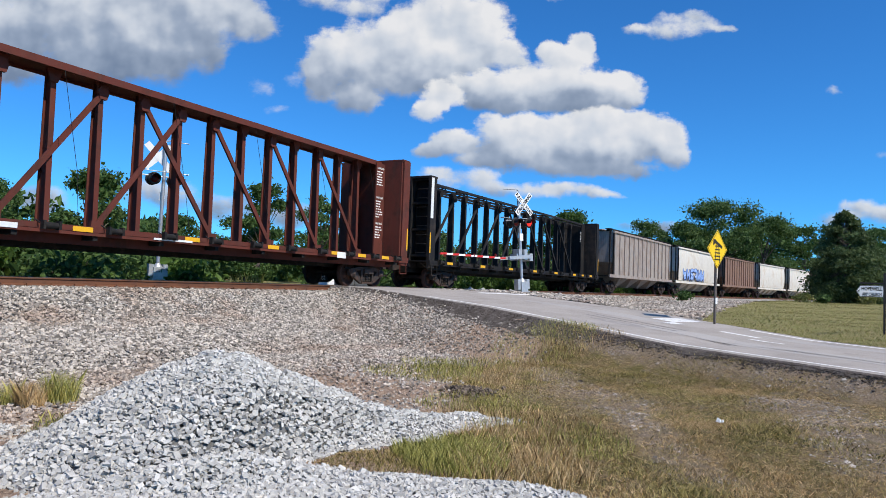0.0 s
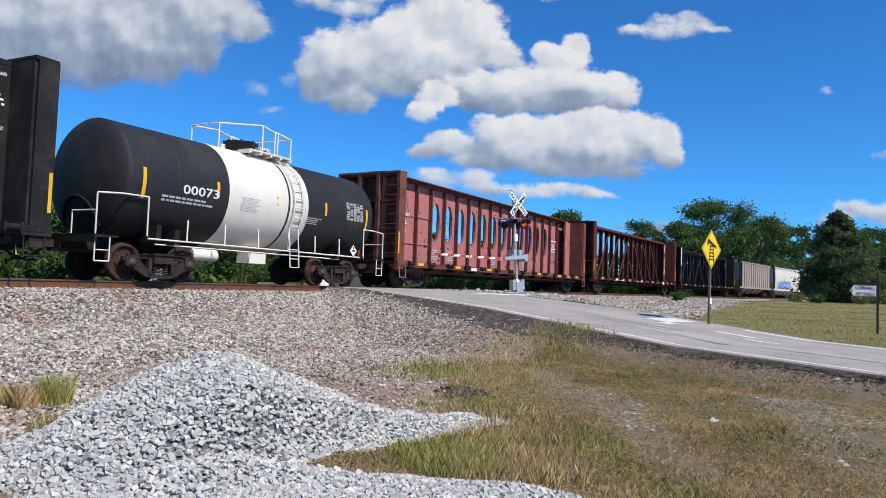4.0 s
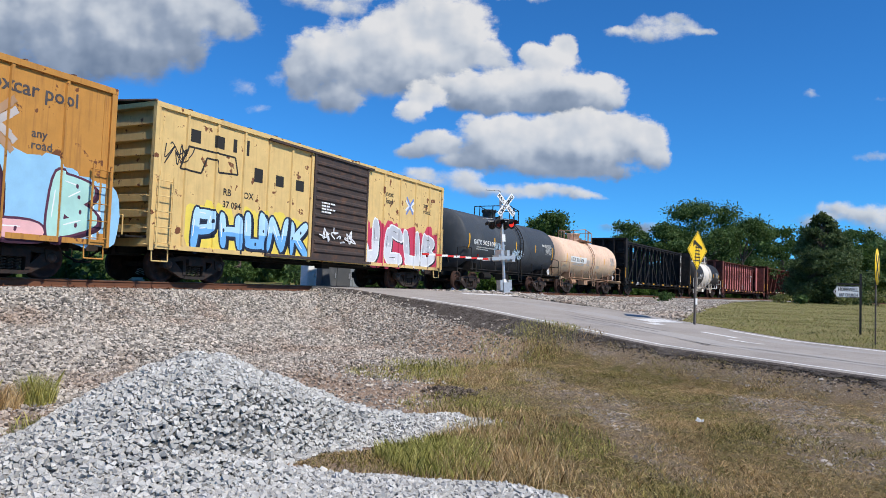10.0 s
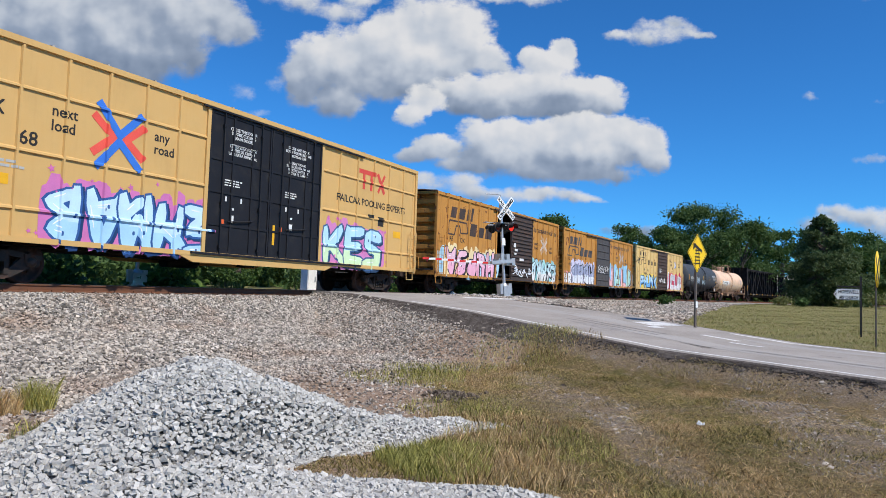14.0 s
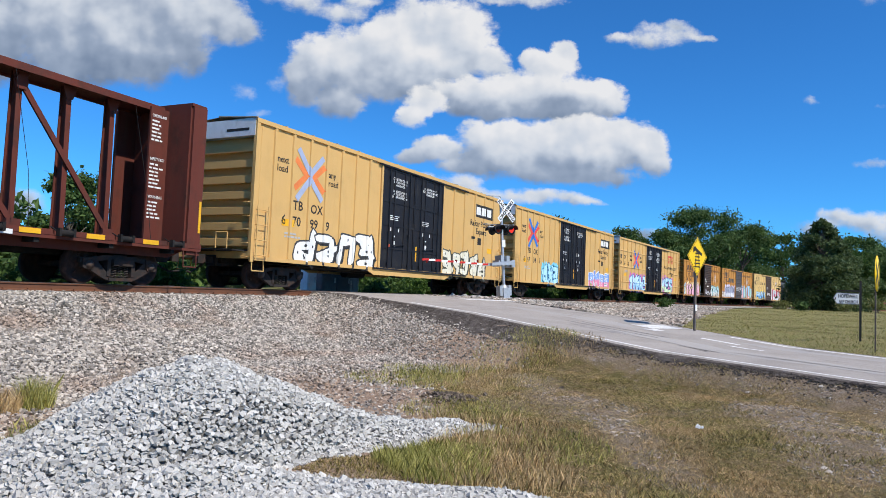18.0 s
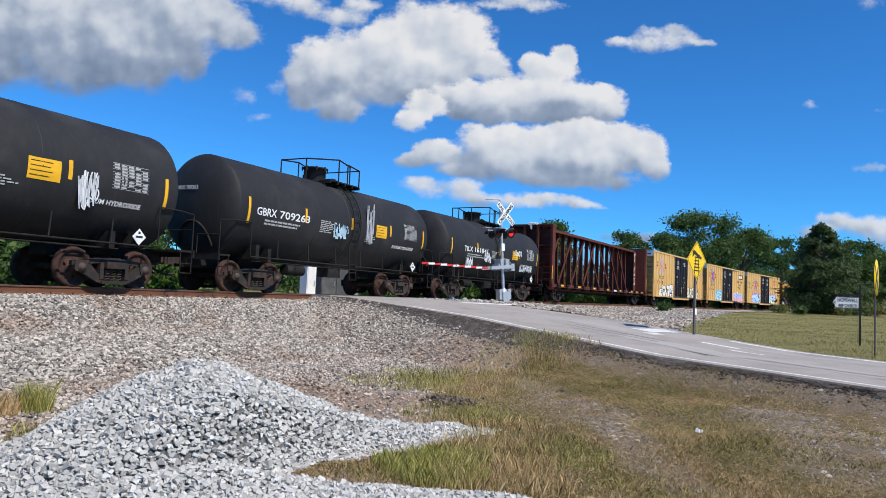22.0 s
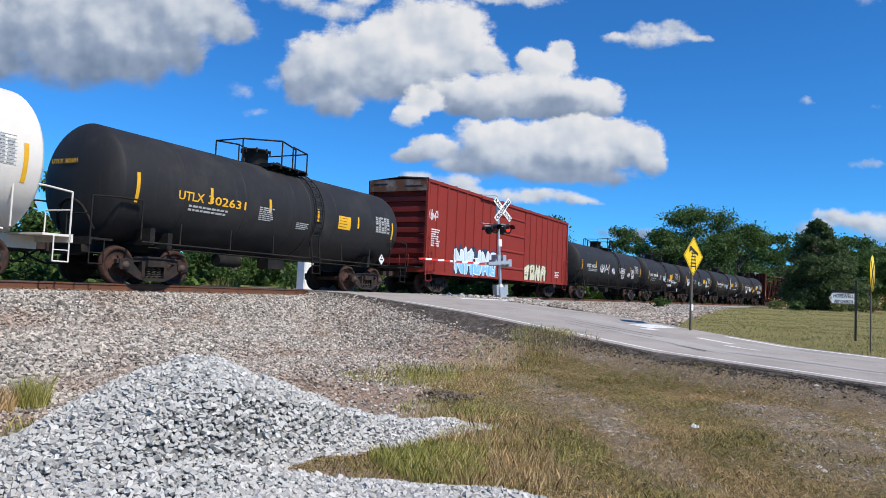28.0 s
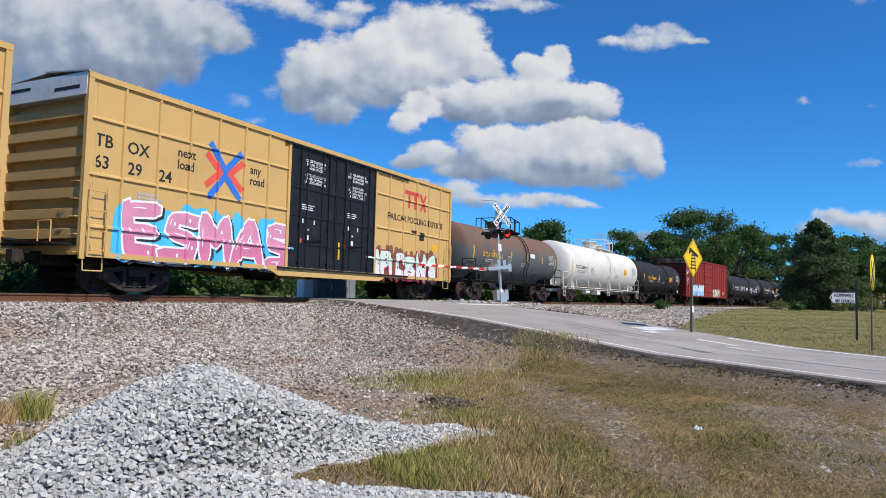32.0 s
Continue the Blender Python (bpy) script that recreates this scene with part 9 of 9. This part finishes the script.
def tree(name, x, y, h, w, mat, label, n=5200, size=0.22, trunk=0.28, lobes=26, low=0.22, cone=False, seed=1, z=None):
    """A tapered trunk with limbs and a ragged crown of leaf clumps."""
    rnd = random.Random(seed)
    z = gz(x, y) if z is None else z
    t = new(name)
    t.location = (x, y, z - 0.1)
    tk = Shape()
    tips = []
    hh = h * (0.9 if cone else 0.62)
    pts = [Vector((rnd.uniform(-0.05, 0.05) * w * k, rnd.uniform(-0.05, 0.05) * w * k, hh * k)) for k in (0, 0.3, 0.6, 1.0)]
    for k in range(3):
        tk.rod(pts[k], pts[k + 1], trunk * (1 - 0.28 * k), 8, trunk * (1 - 0.28 * (k + 1)))
    lob = []
    for k in range(lobes):
        f = rnd.uniform(low, 1.0)
        a = rnd.uniform(0, 2 * math.pi)
        if cone:
            r = w / 2 * (1.03 - f ** 2.0) * (0.62 + 0.38 * min(1, f / 0.3)) * rnd.uniform(0.5, 1.0) + 0.1
            c = Vector((r * math.cos(a), r * math.sin(a), h * f * 0.97))
            rad = (0.22 + 0.55 * (1 - f)) * w / 4.2
        else:
            prof = math.sin(math.pi * min(1, (f - low) / (1 - low) * 0.82 + 0.14)) ** 0.6
            r = w / 2 * prof * rnd.uniform(0.35, 1.0)
            c = Vector((r * math.cos(a), r * math.sin(a), h * (low + (f - low) * 0.93)))
            rad = w * rnd.uniform(0.10, 0.19)
        lob.append((c, rad))
        base = pts[1].lerp(pts[3], min(1, max(0, f * 0.8 - 0.1)))
        tk.rod(base, base.lerp(c, 0.9), trunk * 0.28, 5, trunk * 0.06, False)
    part("trunk", tk, BARK, t)
    per = n // lobes
    cs = []
    for c, rad in lob:
        v = rng.normal(size=(per, 3))
        v /= np.linalg.norm(v, axis=1, keepdims=True)
        v *= (rng.uniform(0.25, 1.0, (per, 1)) ** 0.5) * rad * (1 + 0.35 * rng.normal(size=(per, 1)))
        v[:, 2] *= 0.62
        cs.append(v + np.array(c))
    vs, fs = leaves(np.concatenate(cs), size)
    part("crown", fast_mesh("crown", vs, fs, mat), None, t)
    tagged(t, label, "tree")
    return t


LAB = "tall broadleaf tree with a dense dark green crown"
tree("tree", 118, 10.2, 15.2, 14, LEAF_DARK, LAB, 30000, 0.17, 0.4, 44, 0.2, seed=2)
tree("tree", 112, 14.5, 11.5, 9, LEAF_DARK, LAB, 18000, 0.17, 0.3, 30, 0.15, seed=3)
tree("tree", 128, 4.5, 14.0, 12, LEAF_DARK, LAB, 22000, 0.18, 0.35, 34, 0.12, seed=4)
tree("tree", 84, 25.0, 9.9, 9, LEAF_MID, "green broadleaf tree behind the railway", 16000, 0.15, 0.3, 30, 0.2, seed=5)
tree("tree", 120, 21.7, 12.4, 8, LEAF_DARK, "dark green broadleaf tree behind the railway", 14000, 0.17, 0.3, 26, 0.2, seed=6)
tree("cedar_tree", 76.6, -4.25, 8.8, 7.2, NEEDLE, "dark bushy cedar tree standing in the field", 44000, 0.11, 0.2, 110, 0.03, True, seed=7)
tree("cedar_tree", 84, -6.6, 7.2, 6.4, NEEDLE, "dark bushy cedar tree standing in the field", 8000, 0.18, 0.2, 44, 0.03, True, seed=8)
for k, (fx, fy, hh, ww, mt) in enumerate(((150, -2, 16, 13, LEAF_MID), (165, -9, 15, 14, LEAF_MID), (160, -14, 15, 13, LEAF_DARK), (175, -20, 15, 14, LEAF_DARK), (150, -22, 13, 12, LEAF_DARK),
                                          (160, 4, 16, 13, LEAF_MID), (185, -30, 16, 15, LEAF_DARK), (150, -30, 13, 12, LEAF_DARK), (145, 9, 12.5, 11, LEAF_MID), (140, -12, 11, 10, LEAF_MID))):
    tree("tree", fx, fy, hh, ww, mt, "broadleaf tree in the wood at the far end of the field", 12000, 0.24, 0.35, 26, 0.08, seed=20 + k)
for k, (fx, fy, hh, ww, mt) in enumerate(((31, 41, 7.6, 5.2, LEAF_MID), (52, 45, 9.6, 6, LEAF_MID), (62, 45.5, 9.8, 6.0, LEAF_DARK), (34, 57, 8.2, 7, LEAF_MID), (46, 50, 6.4, 6, LEAF_MID), (40, 45, 5.2, 5, LEAF_MID), (25, 42, 5.0, 5, LEAF_MID), (58, 52, 7, 7, LEAF_MID),
                                          (72, 44, 7.6, 7, LEAF_MID), (82, 42, 7.5, 7, LEAF_DARK), (70, 52, 7, 8, LEAF_MID), (92, 38, 7, 8, LEAF_MID), (100, 33, 6.5, 8, LEAF_DARK), (20, 38, 4.5, 5, LEAF_MID), (110, 30, 6.5, 8, LEAF_DARK))):
    tree("tree", fx, fy, hh, ww, mt, "green tree in the thicket beyond the railway", 8000, 0.14, 0.22, 24, 0.1, seed=50 + k)


# the far belt of woods that closes the view
n = 110000
x = rng.uniform(-40, 330, n)
wob = 6 * np.sin(x * 0.13) + 4 * np.sin(x * 0.41 + 1)
y = np.where(x < 150, 74 + wob - 0.12 * x, 56 - 0.9 * (x - 150) + wob) + rng.uniform(-5, 5, n)
top = 5.0 + 1.6 * np.sin(x * 0.23) + 1.2 * np.sin(x * 0.71) + 2.0 * (x > 120)
zz = land(x, y) + top * rng.uniform(0, 1, n) ** 0.8
vs, fs = leaves(np.stack([x, y, zz], 1), 0.42)
tagged(new("far_woods", fast_mesh("far_woods", vs, fs, LEAF_MID)), "distant belt of green trees and undergrowth", "woods", kind="stuff")
n = 60000
x = rng.uniform(95, 330, n)
y = -0.16 * x - 4 + rng.uniform(-30, 6, n) + 5 * np.sin(x * 0.2)
d_, s_ = track_side(x, y)
ok = (d_ > 8) | (d_ < -26)
zz = land(x, y) + (7.5 + 2.5 * np.sin(x * 0.17)) * rng.uniform(0, 1, n) ** 0.8
vs, fs = leaves(np.stack([x, y, zz], 1)[ok & (x > 125)], 0.42)
tagged(new("far_woods", fast_mesh("far_woods", vs, fs, LEAF_DARK)), "distant dark green woods behind the field", "woods", kind="stuff")


def shrub(x, y, h, w, mat, label, n=1500, size=0.075, seed=1, name="shrub"):
    rnd = random.Random(seed)
    t = new(name)
    t.location = (x, y, gz(x, y) - 0.05)
    st = Shape()
    cs = []
    for k in range(9):
        a, r = rnd.uniform(0, 2 * math.pi), rnd.uniform(0, w / 2)
        top = Vector((r * math.cos(a), r * math.sin(a), h * rnd.uniform(0.35, 1.0)))
        st.rod((0.3 * top.x, 0.3 * top.y, 0), top, 0.02, 5, 0.006, False)
        m_ = n // 9
        v = rng.normal(size=(m_, 3)) * np.array((w * 0.17, w * 0.17, h * 0.16))
        cs.append(v + np.array((top.x, top.y, top.z * 0.8)))
    pts = np.concatenate(cs)
    pts[:, 2] = np.abs(pts[:, 2])
    part("stem", st, BARK, t)
    vs, fs = leaves(pts, size)
    part("foliage", fast_mesh("foliage", vs, fs, mat), None, t)
    tagged(t, label, "shrub")


k = 0
for x in list(np.arange(8, 62, 1.55)) + list(np.arange(63, 126, 2.6)):
    k += 1
    yy = 21.6 + 1.6 * math.sin(k * 2.1) - (x * x / 2 / RADIUS)
    u_, w_ = road_uv(x, yy)
    if abs(float(w_)) < ROAD_H + 1.6 or (28 < x < 34):
        continue
    bright = (k % 3 != 0) if x > 16 else (k % 4 == 0)
    shrub(x, yy, 1.5 + 0.5 * math.sin(k * 1.7), 2.2, LEAF_LIGHT if bright else LEAF_MID, "bright green leafy shrub beyond the rails" if bright else "green leafy shrub beyond the rails", 1150, 0.115, k)
    shrub(x + 0.5, yy + 4.0, 2.1 + 0.5 * math.sin(k * 1.3), 2.8, LEAF_MID if k % 2 else LEAF_DARK, "green leafy shrub in the thicket beyond the rails", 1200, 0.14, k + 100)
for x, y, h in ((52.5, 6.9, 0.7), (69, -0.5, 0.9), (66, -2.2, 0.7), (71.5, -6.0, 1.0), (78, -9.0, 1.4)):
    shrub(x, y, h, h * 1.5, LEAF_MID if h < 0.8 else REED, "small bush at the edge of the field", 500, 0.09, int(x))


# grass: blades in clumps
def blades(name, pts, height, width, mat, label, lean=0.7):
    n = len(pts)
    a = rng.uniform(0, 2 * math.pi, n)
    h = height * rng.uniform(0.5, 1.25, n)
    w = width * rng.uniform(0.6, 1.3, n)
    side = np.stack([np.cos(a), np.sin(a), np.zeros(n)], 1) * w[:, None] / 2
    b = rng.uniform(0, 2 * math.pi, n)
    tip = np.stack([np.cos(b) * lean * h, np.sin(b) * lean * h, h], 1)
    midp = tip * np.array((0.35, 0.35, 0.6))
    p = np.asarray(pts)
    v = np.stack([p - side, p + side, p + midp + side * 0.7, p + tip, p + midp - side * 0.7], 1).reshape(-1, 3)
    f = np.arange(5 * n).reshape(n, 5)
    ob = new(name, fast_mesh(name, v, f, mat))
    return tagged(ob, label, "grass", kind="stuff")


def patch(x, y, scale, seed):
    return np.array([noise.noise((a * scale + seed, b * scale, seed * 0.7)) for a, b in zip(x, y)])


n = 780000
x = 3.2 + 19.0 * rng.uniform(size=n) ** 1.35
y = rng.uniform(-6.5, 7.2, n)
u_, w_ = road_uv(x, y)
d_, s_ = track_side(x, y)
hp = pile_z(x, y)
ok = (w_ < -ROAD_H - 0.22) & (hp < 0.0) & (d_ < -8.0) & ((y < grass_edge(x) + 0.2 * rng.normal(size=len(x))) | tuft_side(x, y)) & ((x > 6.0 + 1.05 * (y - 3.0)) | tuft_side(x, y)) & (np.hypot(x, y) > 3.3) & (y > -0.36 * x - 1)
x, y = x[ok], y[ok]
pt1, pt2 = patch(x, y, 0.55, 5), patch(x, y, 2.6, 9)
dens = 0.85 + 0.7 * pt1 + 0.8 * pt2 - 0.75 * bare(x, y)
ok = rng.uniform(size=len(x)) < np.clip(dens, 0.02, 1)
x, y = x[ok], y[ok]
P3 = np.stack([x, y, land(x, y) - 0.01], 1)
tint = patch(x, y, 0.7, 13) + 0.6 * patch(x, y, 2.2, 17) + 0.22 * rng.normal(size=len(x))
green = tint > -0.10
tall = 1.0 + 0.9 * np.clip(patch(x, y, 1.6, 21), 0, 1)
for m_, mt, lb in ((green, GRASS, "short olive-green grass on the dry verge"), (~green, STRAW, "short straw-coloured dry grass on the verge")):
    for lo_, hi_, h_ in ((0, 1.12, 0.034), (1.12, 9, 0.055)):
        q = m_ & (tall >= lo_) & (tall < hi_)
        blades("grass", P3[q], h_, 0.0050, mt, lb, 0.7)


# dead stalks lying flat over the whole verge
n = 120000
x, y = 3.2 + 17.0 * rng.uniform(size=n) ** 1.3, rng.uniform(-6.0, 6.8, n)
u_, w_ = road_uv(x, y)
ok = (w_ < -ROAD_H - 0.3) & (pile_z(x, y) < 0.0) & ((y < grass_edge(x) + 0.2 * rng.normal(size=len(x))) | tuft_side(x, y)) & ((x > 5.2 + 1.05 * (y - 3.0)) | tuft_side(x, y)) & (np.hypot(x, y) > 3.3)
P3 = np.stack([x, y, land(x, y) + 0.004], 1)[ok]
blades("dead_grass", P3, 0.02, 0.0045, STRAW, "dead straw stalks lying on the bare verge", 3.5)


def clump(cx, cy, r, nn, h, mat, label, name="grass_clump", width=0.0042, lean=0.45):
    a = rng.uniform(0, 2 * math.pi, nn)
    q = r * np.sqrt(rng.uniform(size=nn))
    xx, yy = cx + q * np.cos(a), cy + q * np.sin(a)
    zz = np.maximum(land(xx, yy), np.interp(track_side(xx, yy)[0], [-7.6, -5.2], [RAIL_Z - 1.75, RAIL_Z - 1.12], left=-9.0))
    ob = blades(name, np.stack([xx, yy, zz - 0.01], 1), h, width, mat, label, lean)
    return ob


for cx, cy, r, nn, h, mt in ((5.45, 2.78, 0.26, 2600, 0.16, TUFT), (5.9, 2.6, 0.32, 3000, 0.18, TUFT), (5.3, 2.45, 0.34, 2600, 0.17, TUFT), (6.4, 2.4, 0.5, 2600, 0.16, STRAW), (5.6, 2.0, 0.5, 2600, 0.17, STRAW), (6.9, 2.2, 0.7, 1800, 0.14, TUFT),
                             (7.5, 2.9, 0.7, 1500, 0.17, STRAW), (8.5, 3.6, 0.7, 1400, 0.16, TUFT), (10.5, 5.5, 0.8, 1700, 0.17, TUFT), (12.2, 5.6, 0.9, 1600, 0.18, TUFT), (11.6, 4.6, 0.9, 1400, 0.17, STRAW), (13.6, 5.0, 0.9, 1500, 0.19, STRAW),
                             (14.6, 4.8, 0.9, 1700, 0.19, TUFT), (15.3, 4.5, 0.6, 1300, 0.19, TUFT), (14.9, 4.0, 0.7, 1300, 0.2, STRAW), (11.2, 5.4, 0.5, 1300, 0.2, TUFT), (5.5, 7.62, 0.15, 1100, 0.46, TUFT), (5.16, 7.66, 0.13, 800, 0.38, STRAW), (5.02, 7.9, 0.12, 500, 0.34, TUFT), (4.75, 6.62, 0.16, 170, 0.22, TUFT), (4.45, 6.3, 0.16, 120, 0.18, REED)):
    clump(cx, cy, r * 1.25, int(nn * 0.8), h * 0.72, mt, "tuft of long fresh green grass" if mt is TUFT else "tuft of long straw-coloured grass")
n = 90000
x = 19 + 75 * rng.uniform(size=n) ** 1.6
y = rng.uniform(-14, 9, n)
u_, w_ = road_uv(x, y)
d_, s_ = track_side(x, y)
ok = (w_ > ROAD_H + 0.7) & (gravel_side(d_, s_) < rng.uniform(0.05, 0.6, n)) & (rng.uniform(size=n) < 0.8)
x, y = x[ok], y[ok]
P3 = np.stack([x, y, land(x, y) - 0.02], 1)
half = rng.uniform(size=len(x)) < 0.68
blades("field_grass", P3[half], 0.085, 0.022, FIELD, "olive-green grass of the mown field")
blades("field_grass", P3[~half], 0.085, 0.02, FIELD_DRY, "straw-coloured grass of the mown field")
n = 9000
x = rng.uniform(5, 30, n)
y = 18.6 + rng.uniform(0, 2.2, n)
u_, w_ = road_uv(x, y)
ok = np.abs(w_) > ROAD_H + 0.8
P3 = np.stack([x, y, land(x, y) - 0.02], 1)[ok]
blades("reeds", P3, 0.75, 0.03, REED, "tall pale reedy grass beyond the rails", 0.25)
# a low mound of dark mulch and a scrap of rubbish on the verge
q_ = rng.normal(size=(260, 2)) * np.array((0.20, 0.16))
mz = np.exp(-(q_ ** 2).sum(1) / 0.16) * 0.08
mx_, my_ = 9.35 + q_[:, 0], 4.15 + q_[:, 1]
lump = stones("dirt_clod", np.stack([mx_, my_, land(mx_, my_) + mz * rng.uniform(0.2, 1, 260)], 1), 0.035, material("dark_damp_soil", (0.15, 0.115, 0.085), 0.95, other=(0.21, 0.16, 0.12), scale=9, bump=0.8))
tagged(lump, "low mound of dark mulch and roots on the verge", "soil", kind="stuff")
zc = gz(8.6, 0.74)
lm = Shape().hexa([(8.572, 0.718, zc + 0.020), (8.633, 0.724, zc + 0.026), (8.627, 0.768, zc + 0.020), (8.578, 0.773, zc + 0.032), (8.584, 0.729, zc + 0.062), (8.617, 0.718, zc + 0.050), (8.633, 0.756, zc + 0.068), (8.589, 0.762, zc + 0.050)])
lm.hexa([(8.600, 0.696, zc + 0.020), (8.644, 0.685, zc + 0.020), (8.649, 0.718, zc + 0.020), (8.611, 0.724, zc + 0.020), (8.605, 0.696, zc + 0.038), (8.644, 0.691, zc + 0.050), (8.655, 0.718, zc + 0.032), (8.611, 0.718, zc + 0.047)])
tagged(part("crumpled_cup", lm, SIGN_WHITE), "crumpled white cup lying in the grass", "litter")
# crossing rubble
rx_ = rng.uniform(28.2, 32.5, 420)
ry_ = rng.uniform(9.0, 12.6, 420)
tagged(stones("rubble", np.stack([rx_, ry_, land(rx_, ry_) + 0.03], 1), 0.13, STONE_NEW), "pale broken stone beside the crossing signal", "rubble", kind="stuff")


motions()
